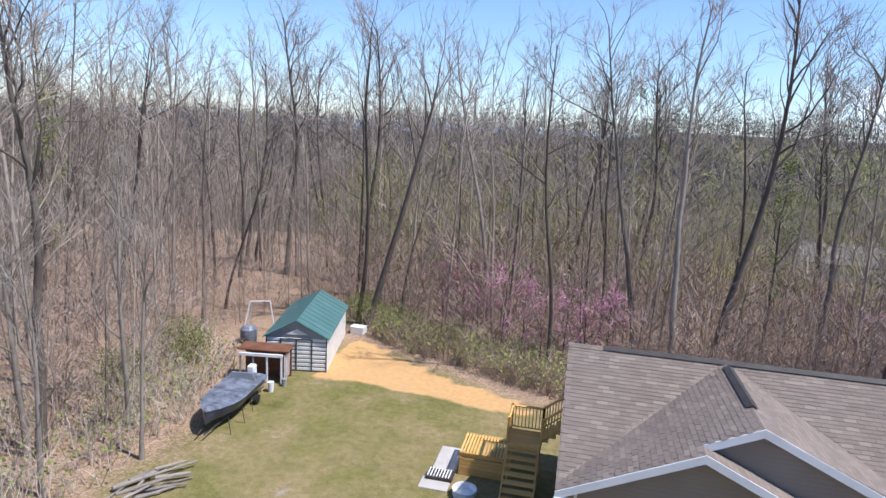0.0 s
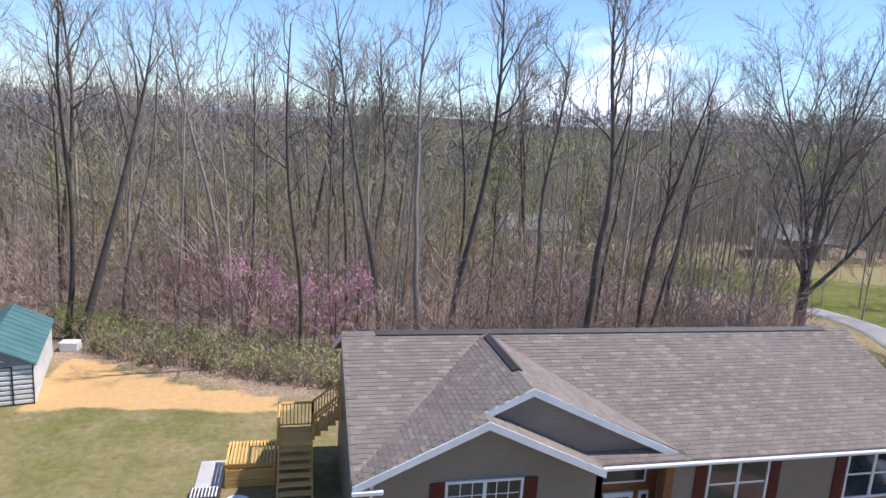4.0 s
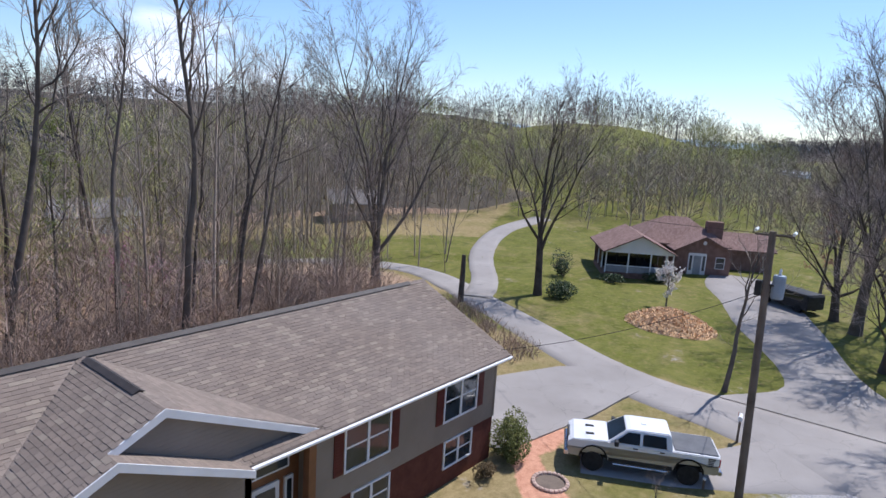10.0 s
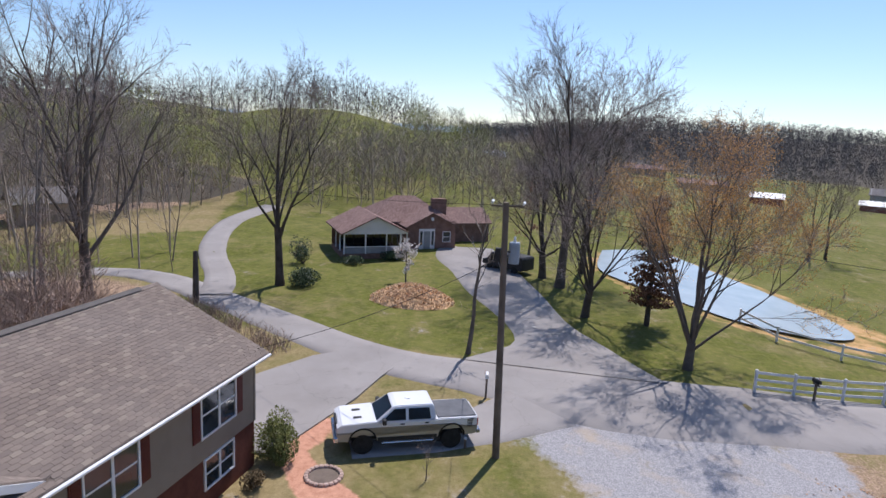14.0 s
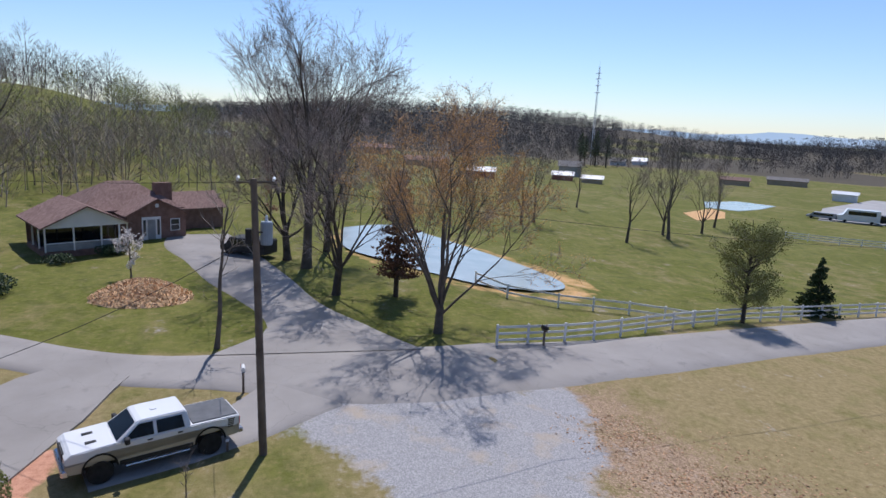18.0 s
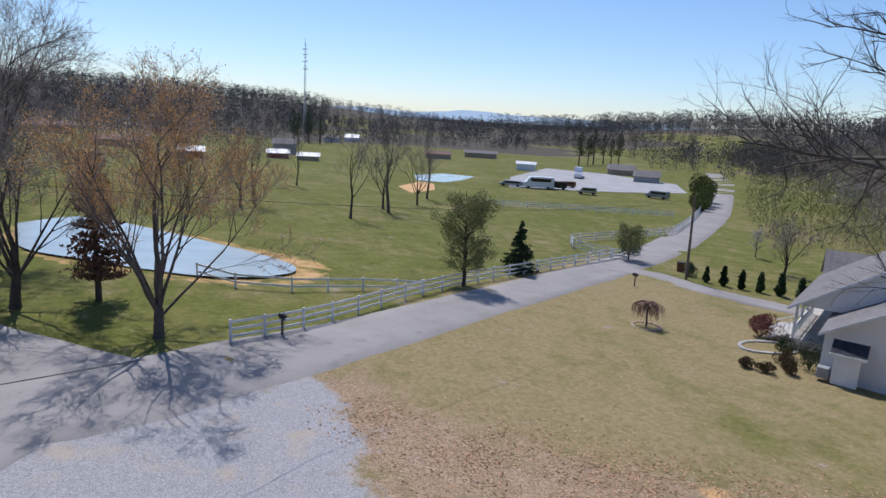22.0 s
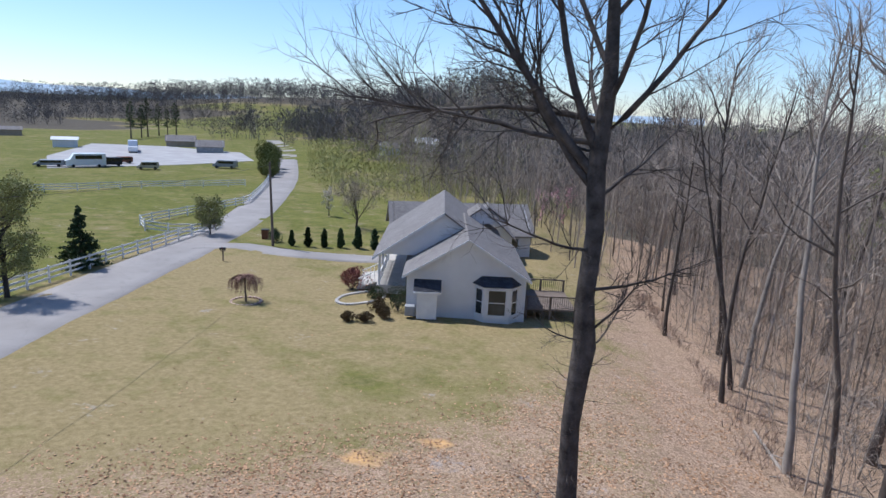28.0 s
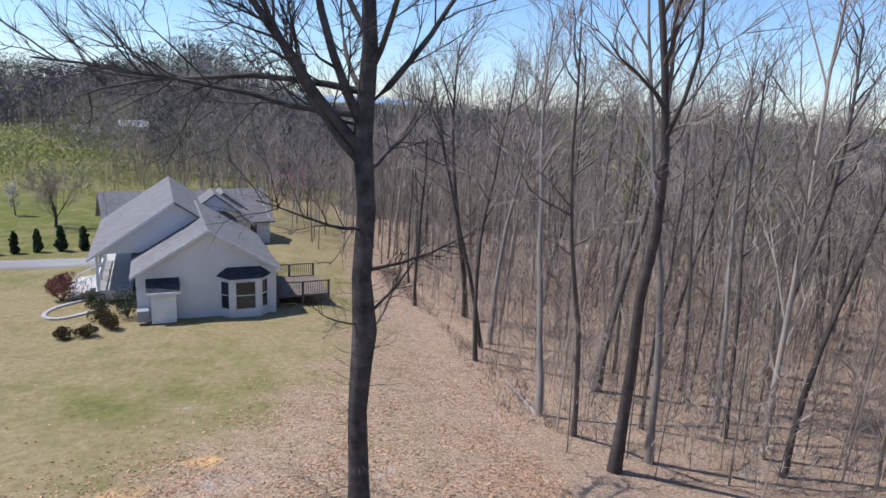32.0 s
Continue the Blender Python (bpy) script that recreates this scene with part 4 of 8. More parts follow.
def walls_with_holes(name, parent, material, a, b, z0, z1, thick, holes, label=""):
    """A straight wall from a to b (x, y), cut by holes of (from, to, low, high) along it; extends inwards to its left."""
    a, b = Vector(a), Vector(b)
    length = (b - a).length
    d = (b - a).normalized()
    xs = sorted({0.0, length, *[h[0] for h in holes], *[h[1] for h in holes]})
    zs = sorted({z0, z1, *[h[2] for h in holes], *[h[3] for h in holes]})
    bm = bmesh.new()
    for u0, u1 in zip(xs, xs[1:]):
        for v0, v1 in zip(zs, zs[1:]):
            if any(h[0] < (u0 + u1) / 2 < h[1] and h[2] < (v0 + v1) / 2 < h[3] for h in holes):
                continue
            box(u0, 0, v0, u1, thick, v1, bm=bm)
    bmesh.ops.remove_doubles(bm, verts=bm.verts, dist=1e-4)
    turn = math.degrees(math.atan2(d.y, d.x))
    return part(name, bm, material, parent, label, pose(a.x, a.y, 0, 0, 0, turn))


def main_house():
    h = thing("house", 0, 0, 0, 0, "taupe-sided raised ranch house with a weathered shingle roof", "house")
    roof_z = lambda y: EAVE_Z + (y - EAVE_Y) * SLOPE
    left_z = lambda x: RIDGE_Z - (RID2 - x) * CROSS
    # main front slope, cut by the gables
    roof = slab([(X0, EAVE_Y, EAVE_Z), (RID2, RIDGE_Y, RIDGE_Z), (X0, RIDGE_Y, RIDGE_Z)], 0.14, SHINGLE, "roof", h, "weathered grey-brown shingle roof")
    foot = RID2 + (RIDGE_Z - EAVE_Z) / CROSS
    slab([(foot, EAVE_Y, EAVE_Z), (X1, EAVE_Y, EAVE_Z), (X1, RIDGE_Y, RIDGE_Z), (RID2, RIDGE_Y, RIDGE_Z)], 0.14, SHINGLE, "roof_slope", h)
    slab([(X1, 24.3, EAVE_Z), (X0, 24.3, EAVE_Z), (X0, RIDGE_Y + 0.002, RIDGE_Z), (X1, RIDGE_Y + 0.002, RIDGE_Z)], 0.14, SHINGLE, "roof_slope", h)
    # left slope of both gables, one plane
    g2, g1 = 14.95, 14.42
    slab([(X0, EAVE_Y, left_z(X0)), (X0, g1, left_z(X0)), (RID1, g1, left_z(RID1)), (RID1, g2, left_z(RID1)), (RID2, g2, RIDGE_Z), (RID2, RIDGE_Y, RIDGE_Z)], 0.13, SHINGLE_X, "gable_roof", h)
    slab([(RID2, g2, RIDGE_Z), (foot - 0.0, g2, EAVE_Z + 0.02), (foot, EAVE_Y + 0.27, EAVE_Z + 0.1), (RID2, RIDGE_Y, RIDGE_Z)], 0.13, SHINGLE_X, "gable_roof", h)
    r1 = left_z(RID1)
    end1 = RID1 + (r1 - EAVE_Z) / CROSS
    slab([(RID1, g1, r1), (end1, g1, EAVE_Z), (end1, 15.12, EAVE_Z), (RID1, 15.12, r1)], 0.13, SHINGLE_X, "gable_roof", h)
    slab([(end1 - 0.4, EAVE_Y, EAVE_Z), (foot, EAVE_Y, EAVE_Z), (foot, 15.3, roof_z(15.3)), (end1 - 0.4, 15.3, roof_z(15.3))], 0.12, SHINGLE, "roof_slope", h)

    # ridge caps and vents
    def cap(x0, x1, vent):
        bm = prism([(RIDGE_Y - 0.16, RIDGE_Z - 0.04), (RIDGE_Y, RIDGE_Z + 0.05), (RIDGE_Y + 0.16, RIDGE_Z - 0.04), (RIDGE_Y, RIDGE_Z - 0.02)], x1 - x0, "x", x0)
        part("ridge_cap", bm, SHINGLE, h)
        if vent:
            part("ridge_vent", prism([(RIDGE_Y - 0.17, RIDGE_Z - 0.01), (RIDGE_Y, RIDGE_Z + 0.085), (RIDGE_Y + 0.17, RIDGE_Z - 0.01), (RIDGE_Y, RIDGE_Z)], x1 - x0, "x", x0), DARK_METAL, h, "dark ridge vent")

    cap(X0, 1.0, False)
    cap(1.0, 17.6, True)
    cap(17.6, X1, False)
    bm = prism([(RID2 - 0.15, RIDGE_Z - 0.02), (RID2, RIDGE_Z + 0.07), (RID2 + 0.15, RIDGE_Z - 0.02), (RID2, RIDGE_Z)], 2.9, "y", 16.2)
    part("ridge_vent", bm, DARK_METAL, h, "dark ridge vent")

    # white fascia boards along rakes and eaves
    def rake(xa, za, xb, zb, y, name="fascia"):
        part(name, prism([(xa, za + 0.012), (xb, zb + 0.012), (xb, zb - 0.20), (xa, za - 0.20)], 0.03, "y", y), TRIM, h, "white fascia board")

    rake(X0, left_z(X0), RID1, r1, g1 - 0.032)
    rake(RID1, r1, end1, EAVE_Z, g1 - 0.032)
    rake(RID1 + 0.02, r1, RID2, RIDGE_Z, g2 - 0.032)
    rake(RID2, RIDGE_Z, foot, EAVE_Z + 0.02, g2 - 0.032)
    part("gutter", box(end1 + 0.03, EAVE_Y - 0.11, EAVE_Z - 0.13, X1, EAVE_Y - 0.005, EAVE_Z - 0.04, 0.02), TRIM, h, "white gutter")
    part("gutter", box(X0 - 0.02, g1 - 0.06, EAVE_Z - 0.24, X0 + 0.75, g1 + 0.05, EAVE_Z - 0.12, 0.02), TRIM, h, "white gutter")
    for x in (X0, X1 - 0.03):
        part("rake_board", prism([(EAVE_Y, EAVE_Z - 0.005), (RIDGE_Y, RIDGE_Z - 0.005), (24.3, EAVE_Z - 0.005), (24.3, EAVE_Z - 0.2), (RIDGE_Y, RIDGE_Z - 0.2), (EAVE_Y, EAVE_Z - 0.2)], 0.034, "x", x - 0.002), TRIM, h)
    part("soffit", box(end1, EAVE_Y, EAVE_Z - 0.2, X1 - 0.04, WALL_F - 0.002, EAVE_Z - 0.15), TRIM, h, "white soffit")
    # walls
    low, top = 1.85, EAVE_Z - 0.16
    ents = (6.75, 9.0)
    holes = [(a - WX0, b - WX0, 2.68, 4.18) for a, b in ((10.2, 12.1), (15.0, 16.9))]
    front = walls_with_holes("front_wall", h, SIDING, (9.0, WALL_F), (WX1, WALL_F), low, top, 0.2, [(a - 8.72, b - 8.72, c, d) for a, b, c, d in holes], "taupe lap siding")
    walls_with_holes("front_wall", h, SIDING, (WX0, WALL_F - 0.3), (6.7, WALL_F - 0.3), 0.0, top, 0.2, [(2.4 - WX0, 4.35 - WX0, 2.68, 4.18)], "taupe lap siding")
    part("entry_side_wall", box(6.5, WALL_F - 0.3, 0.0, 6.7, WALL_F + 0.9, top), SIDING, h)
    part("entry_side_wall", box(9.0, WALL_F + 0.2, 0.0, 9.2, WALL_F + 0.9, top), SIDING, h)
    part("gable_wall", prism([(WX0, top - 0.02), (6.6, top - 0.02), (RID1, r1 - 0.14)], 0.2, "y", WALL_F - 0.302), SIDING, h, "taupe lap siding")
    part("gable_wall", prism([(1.2, top + 0.2), (foot - 0.1, EAVE_Z - 0.1), (RID2, RIDGE_Z - 0.14)], 0.2, "y", WALL_F + 0.02), SIDING, h, "taupe lap siding")
    for x in (WX0, WX1 - 0.2):
        walls_with_holes("side_wall", h, SIDING, (x + 0.2, WALL_F + 0.2 - (0.3 if x < 1 else 0)), (x + 0.2, WALL_B), low if x > 1 else 0.0, top, 0.2, [])
        part("gable_end", prism([(WALL_F, top - 0.01), (WALL_B, top - 0.01), (RIDGE_Y, RIDGE_Z - 0.15)], 0.2, "x", x), SIDING, h)
    part("back_wall", box(WX0, WALL_B - 0.2, 0, WX1, WALL_B, top), SIDING, h)
    part("corner_trim", box(WX1 - 0.10, WALL_F - 0.02, low, WX1 + 0.02, WALL_F + 0.1, top), SIDING, h)
    # windows
    for x0, x1 in ((10.2, 12.1), (15.0, 16.9)):
        window(h, (x0 + x1) / 2, WALL_F - 0.01, 2.68, x1 - x0, 1.5)
    window(h, 3.37, WALL_F - 0.31, 2.68, 1.95, 1.5, lites=True)
    # basement front of brick, with windows
    base = walls_with_holes("brick_wall", h, BRICK, (9.0, WALL_F + 0.04), (WX1, WALL_F + 0.04), -0.3, low, 0.2, [(a - 9.0, b - 9.0, 0.75, 1.75) for a, b in ((10.6, 12.2), (15.2, 16.8))], "dark red brick basement wall")
    part("brick_side_wall", box(WX1 - 0.24, WALL_F + 0.24, -0.3, WX1 - 0.04, WALL_B, low), BRICK, h)
    for x in (11.4, 16.0):
        window(h, x, WALL_F + 0.03, 0.75, 1.6, 1.0, shutters=False)
    # recessed entry
    part("entry_wall", box(6.7, WALL_F + 0.7, -0.1, 9.0, WALL_F + 0.9, top), DOOR_WOOD, h, "stained timber entry wall")
    part("entry_window", box(6.95, WALL_F + 0.63, 3.25, 8.6, WALL_F + 0.70, 4.15), TRIM, h, "white-framed fixed window")
    part("entry_glass", box(7.02, WALL_F + 0.615, 3.32, 8.53, WALL_F + 0.64, 4.08), GLASS, h)
    part("entry_door", box(7.3, WALL_F + 0.62, 0.9, 8.25, WALL_F + 0.70, 2.95), TRIM, h, "white entry door with glass")
    part("door_glass", box(7.45, WALL_F + 0.60, 1.5, 8.1, WALL_F + 0.63, 2.8), GLASS, h)
    for x in (6.85, 8.45):
        part("side_light", box(x, WALL_F + 0.62, 0.9, x + 0.3, WALL_F + 0.70, 2.95), TRIM, h)
        part("side_light_glass", box(x + 0.07, WALL_F + 0.605, 1.1, x + 0.23, WALL_F + 0.63, 2.85), GLASS, h)
    part("entry_post", box(8.72, WALL_F - 0.12, -0.1, 8.98, WALL_F + 0.14, top), DOOR_WOOD, h, "stained timber post")
    part("downspout", box(0.42, WALL_F - 0.36, 0, 0.5, WALL_F - 0.3, 4.3), TRIM, h)
    return h


BRICK = plain("red_brick", (0.07, 0.02, 0.013), (0.14, 0.048, 0.032), 2.5, 14, 0.9, 0.5)
house = main_house()



# ---- behind the house: deck, shed, boat, clutter ----
def rail_run(parent, a, b, height, step=0.13, post_ends=True, slant=None):
    """A rail of pickets between two points (x, y, z)."""
    a, b = Vector(a), Vector(b)
    up = Vector((0, 0, height))
    d = b - a
    for p in (a, b) if post_ends else ():
        part("post", box(p.x - 0.045, p.y - 0.045, p.z - 0.05, p.x + 0.045, p.y + 0.045, p.z + height + 0.05), DECK_WOOD, parent)
    part("rail", rod(a + up, b + up, 0.05, sides=4), DECK_WOOD, parent)
    part("rail", rod(a + Vector((0, 0, 0.1)), b + Vector((0, 0, 0.1)), 0.03, sides=4), DECK_WOOD, parent)
    n = int(d.length / step)
    for i in range(1, n):
        p = a + d * (i / n)
        part("picket", box(p.x - 0.018, p.y - 0.018, p.z + 0.1, p.x + 0.018, p.y + 0.018, p.z + height), DECK_WOOD, parent)


def deck():
    d = thing("deck", 0, 0, 0, 0, "new yellow pine deck with stairs and picket rails", "deck")
    # landing, with stairs down towards the front and up towards the back
    lx0, lx1, ly0, ly1, lz = -1.95, -0.75, 21.9, 23.1, 1.75
    n = 8
    for i in range(n):
        y0 = ly0 + (ly1 - ly0) * i / n
        part("board", box(lx0, y0 + 0.005, lz - 0.04, lx1, y0 + (ly1 - ly0) / n - 0.005, lz), DECK_WOOD, d)
    part("joist", box(lx0, ly0 - 0.04, lz - 0.24, lx1, ly0, lz - 0.042), DECK_WOOD, d)
    for x in (lx0 + 0.05, lx1 - 0.05):
        for y in (ly0 + 0.05, ly1 - 0.05):
            part("post", box(x - 0.05, y - 0.05, 0, x + 0.05, y + 0.05, lz - 0.045), DECK_WOOD, d)
    rail_run(d, (lx0, ly0, lz), (lx0, ly1, lz), 0.95)
    rail_run(d, (lx0, ly1, lz), (lx1, ly1, lz), 0.95)
    for i in range(9):
        y, z = ly0 - 0.27 * (i + 1), lz - lz * (i + 1) / 10
        part("tread", box(lx0 + 0.05, y, z - 0.04, lx1 - 0.05, y + 0.28, z), DECK_WOOD, d)
    for x in (lx0, lx1 - 0.05):
        part("stringer", prism([(ly0, lz - 0.05), (ly0, lz - 0.3), (ly0 - 2.55, 0.0), (ly0 - 2.7, 0.0)], 0.05, "x", x), DECK_WOOD, d)
    for i in range(4):
        x, z = lx1 + 0.26 * i, lz + 0.19 * (i + 1)
        part("tread", box(x, ly0 + 0.1, z - 0.04, x + 0.28, ly1, z), DECK_WOOD, d)
    rail_run(d, (lx1 + 0.02, ly0 + 0.06, lz + 0.1), (0.2, ly0 + 0.06, lz + 0.85), 0.9)
    rail_run(d, (lx1 + 0.02, ly1, lz + 0.1), (0.2, ly1, lz + 0.85), 0.9)
    # low platform with a slatted screen
    for i in range(14):
        x = -3.75 + i * 0.125
        part("slat", box(x, 22.1, 0.88, x + 0.075, 23.75, 0.94), DECK_WOOD, d)
    for y in (22.15, 23.65):
        part("beam", box(-3.8, y, 0.74, -2.0, y + 0.06, 0.88), DECK_WOOD, d)
    for x in (-3.75, -2.1):
        for y in (22.15, 23.65):
            part("post", box(x, y - 0.04, 0, x + 0.09, y + 0.05, 0.74), DECK_WOOD, d)
    for i in range(5):
        part("board", box(-3.75, 22.10, 0.02 + i * 0.14, -2.05, 22.13, 0.14 + i * 0.14), DECK_WOOD, d)
    return d


deck()
pad = thing("concrete_pad", 0, 0, 0, 0, "pale broken concrete slabs beside the deck", "slab")
part("slab", box(-5.0, 20.7, 0.0, -3.9, 21.5, 0.07, 0.02), CONCRETE, pad)
part("slab", box(-4.8, 21.9, 0.0, -3.9, 24.0, 0.06, 0.02), CONCRETE, pad)
grate = thing("bench_frame", -4.35, 21.6, 0.05, 0, "dark slatted metal frame lying on the slab", "frame")
for i in range(8):
    part("bar", box(-0.45 + i * 0.115, -0.3, 0.16, -0.41 + i * 0.115, 0.3, 0.19), WHITE_PAINT, grate)
part("frame", box(-0.5, -0.32, 0.0, 0.5, 0.32, 0.15, 0.02), DARK_METAL, grate)
tub = thing("plastic_pool", -3.25, 20.7, 0.03, 0, "pale round plastic tub tipped on the grass", "tub")
part("tub", lathe([(0.02, 0.04), (0.38, 0.04), (0.42, 0.28), (0.46, 0.28), (0.42, 0.0), (0.0, 0.0)][::-1], 20), WHITE_PAINT, tub)

GREEN_METAL = plain("green_metal_roof", (0.055, 0.130, 0.124), (0.105, 0.205, 0.195), 1.0, 12, 0.45, 0.05, spec=0.4)
METAL_WHITE = plain("white_metal_siding", (0.62, 0.62, 0.58), (0.80, 0.80, 0.76), 1.2, 14, 0.45, 0.05)
METAL_GREY = plain("grey_metal", (0.20, 0.21, 0.22), (0.36, 0.37, 0.38), 1.5, 14, 0.5, 0.05)


def shed():
    w, l, eave, rise = 3.2, 6.4, 1.9, 0.85
    s = thing("shed", -14.05, 29.45, 0.0, 12.5, "white metal garden shed with a green roof", "shed")
    # front wall of ribs with a double door, side walls, gables
    for i in range(8):
        z = 0.08 + i * 0.227
        part("rib", box(-w / 2, 0.0, z, w / 2, 0.05, z + 0.15, 0.015), METAL_WHITE, s)
    part("front_wall", box(-w / 2, 0.03, 0.0, w / 2, 0.09, eave), METAL_GREY, s, "grey metal between white ribs")
    part("gable", prism([(-w / 2, eave), (w / 2, eave), (0, eave + rise)], 0.06, "y", 0.02), METAL_GREY, s, "grey gable")
    part("gable_panel", prism([(-0.55, eave + 0.12), (0.6, eave + 0.12), (0.02, eave + 0.42)], 0.03, "y", 0.0), METAL_WHITE, s)
    for x in (-w / 2, w / 2 - 0.06):
        part("side_wall", box(x, 0.09, 0.0, x + 0.06, l, eave), METAL_WHITE, s)
        for i in range(20):
            y = 0.25 + i * (l - 0.4) / 20
            xx = x - 0.02 if x < 0 else x + 0.06
            part("side_rib", box(xx, y, 0.05, xx + 0.02, y + 0.07, eave - 0.02), METAL_WHITE, s)
    part("back_wall", box(-w / 2, l - 0.06, 0, w / 2, l, eave), METAL_WHITE, s)
    part("back_gable", prism([(-w / 2, eave), (w / 2, eave), (0, eave + rise)], 0.06, "y", l - 0.06), METAL_WHITE, s)
    for sx in (-1, 1):
        part("roof", prism([(0, eave + rise + 0.06), (sx * (w / 2 + 0.15), eave - 0.03), (sx * (w / 2 + 0.15), eave - 0.08), (0, eave + rise + 0.01)], l + 0.25, "y", -0.12), GREEN_METAL, s, "green metal roof")
        for i in range(11):
            y = -0.05 + i * 0.62
            part("seam", prism([(0, eave + rise + 0.085), (sx * (w / 2 + 0.14), eave - 0.005), (sx * (w / 2 + 0.14), eave - 0.03), (0, eave + rise + 0.06)], 0.035, "y", y), GREEN_METAL, s)
    for x in (-0.82, 0.0, 0.82):
        part("door_frame", box(x - 0.03, -0.03, 0.02, x + 0.03, 0.0, eave - 0.12), DARK_METAL, s)
    part("door_frame", box(-0.85, -0.03, eave - 0.15, 0.85, 0.0, eave - 0.09), DARK_METAL, s)
    for x in (-w / 2 - 0.01, w / 2 - 0.03):
        part("corner_trim", box(x, -0.02, 0, x + 0.045, 0.03, eave), DARK_METAL, s)
    part("skid", box(-w / 2, -0.02, -0.1, w / 2, 0.08, 0.06), DARK_METAL, s)
    part("skid", box(-w / 2, l - 0.1, -0.1, w / 2, l, 0.06), DARK_METAL, s)
    return s


shed()
TARP = plain("grey_blue_tarp", (0.02, 0.024, 0.032), (0.27, 0.30, 0.36), 2.6, 8, 0.45, 0.6, spec=0.4)
NAVY = plain("dark_hull", (0.012, 0.014, 0.022), (0.05, 0.055, 0.075), 2, 15, 0.35, 0.1, spec=0.5)
RUST = plain("rusty_brown", (0.09, 0.035, 0.02), (0.24, 0.11, 0.06), 2, 15, 0.85, 0.4)
RUBBER = plain("tyre_rubber", (0.008, 0.008, 0.008), (0.03, 0.03, 0.03), 5, 30, 0.8, 0.2)
CHROME = plain("bright_metal", (0.45, 0.46, 0.48), (0.68, 0.69, 0.70), 3, 30, 0.25, 0.02, metal=0.9, spec=0.5)


def hull(length, wide, deep, bow=0.55):
    bm = bmesh.new()
    rows = []
    for i in range(13):
        t = i / 12
        w = wide / 2 * (1 - max(0, (t - bow) / (1 - bow)) ** 2.2)
        k = deep * (0.15 * t * t)
        rows.append([bm.verts.new(v) for v in ((-w, t * length, deep + k), (-w * 0.85, t * length, deep * 0.45 + k), (0, t * length, 0.0 + k * 2.5), (w * 0.85, t * length, deep * 0.45 + k), (w, t * length, deep + k))])
    for a, b in zip(rows, rows[1:]):
        for i in range(4):
            bm.faces.new((a[i], a[i + 1], b[i + 1], b[i]))
    bm.faces.new(rows[0][::-1])
    bmesh.ops.remove_doubles(bm, verts=bm.verts, dist=0.004)
    return bm


boat = thing("boat", -14.9, 26.2, 0.35, 187, "small dark boat under a sagging grey-blue tarp", "boat")
boat.matrix_world = pose(-14.9, 26.2, 0.27, 0, 0, 187) @ Matrix.Diagonal((0.9, 0.92, 0.78, 1.0))
part("hull", hull(5.0, 1.9, 0.85), NAVY, boat, "dark hull")
bm = bmesh.new()
grid = [[bm.verts.new(((u - 0.5) * 2.0 * (1 - max(0, (t - 0.55) / 0.45) ** 2.2 * 0.97), t * 5.0, 0.9 + 0.13 * t * t + 0.16 * math.sin(u * math.pi) - 0.10 * abs(math.sin(t * 9 + u * 2)) * math.sin(u * math.pi))) for u in (0, .12, .3, .5, .7, .88, 1)] for t in [i / 16 for i in range(17)]]
for a, b in zip(grid, grid[1:]):
    for i in range(6):
        bm.faces.new((a[i], a[i + 1], b[i + 1], b[i]))
part("tarp", bm, TARP, boat, "wrinkled grey-blue tarp")
part("windscreen", prism([(-0.7, 0.95), (0.7, 0.95), (0.55, 1.4), (-0.55, 1.4)], 0.05, "y", 0.9), METAL_GREY, boat)
part("motor", box(-0.2, -0.5, 0.35, 0.2, -0.05, 1.35, 0.06), WHITE_PAINT, boat, "white outboard motor")
for x in (-0.8, 0.8):
    part("trailer_rail", rod((x * 0.8, -0.3, -0.02), (x * 0.2, 5.4, 0.02), 0.04, sides=6), DARK_METAL, boat)
    part("wheel", rod((x * 0.95, 1.2, -0.07), (x * 1.2, 1.2, -0.07), 0.28, sides=16), RUBBER, boat)
for i, (dx, dy) in enumerate(((1.0, 2.0), (1.2, 3.4), (1.05, 4.6))):
    part("tarp_stake", rod((-dx, dy, -0.35), (-dx + 0.15, dy, 0.7), 0.02, sides=5), DARK_METAL, boat)


def lean_to():
    s = thing("lean_to", -14.9, 27.3, 0, 10, "low open lean-to with a rusty flat roof and a white beam", "shed")
    part("roof", box(-1.3, 0.2, 1.65, 1.3, 1.3, 1.73, 0.02), RUST, s, "rusty brown roof")
    part("beam", box(-1.15, 0.05, 1.42, 1.05, 0.17, 1.56), WHITE_PAINT, s, "white beam")
    for x in (-1.1, -0.45, 0.25, 0.98):
        part("post", box(x - 0.04, 0.08, 0, x + 0.04, 0.16, 1.42), WHITE_PAINT if x > 0 else METAL_GREY, s)
    part("back_panel", box(-1.2, 1.15, 0, 1.2, 1.2, 1.65), RUST, s)
    part("side_panel", box(1.05, 0.15, 0.2, 1.1, 1.15, 1.5), RUST, s)
    for i in range(4):
        part("side_slat", box(1.1, 0.2 + i * 0.25, 0.2, 1.13, 0.27 + i * 0.25, 1.5), WHITE_PAINT, s)
    return s


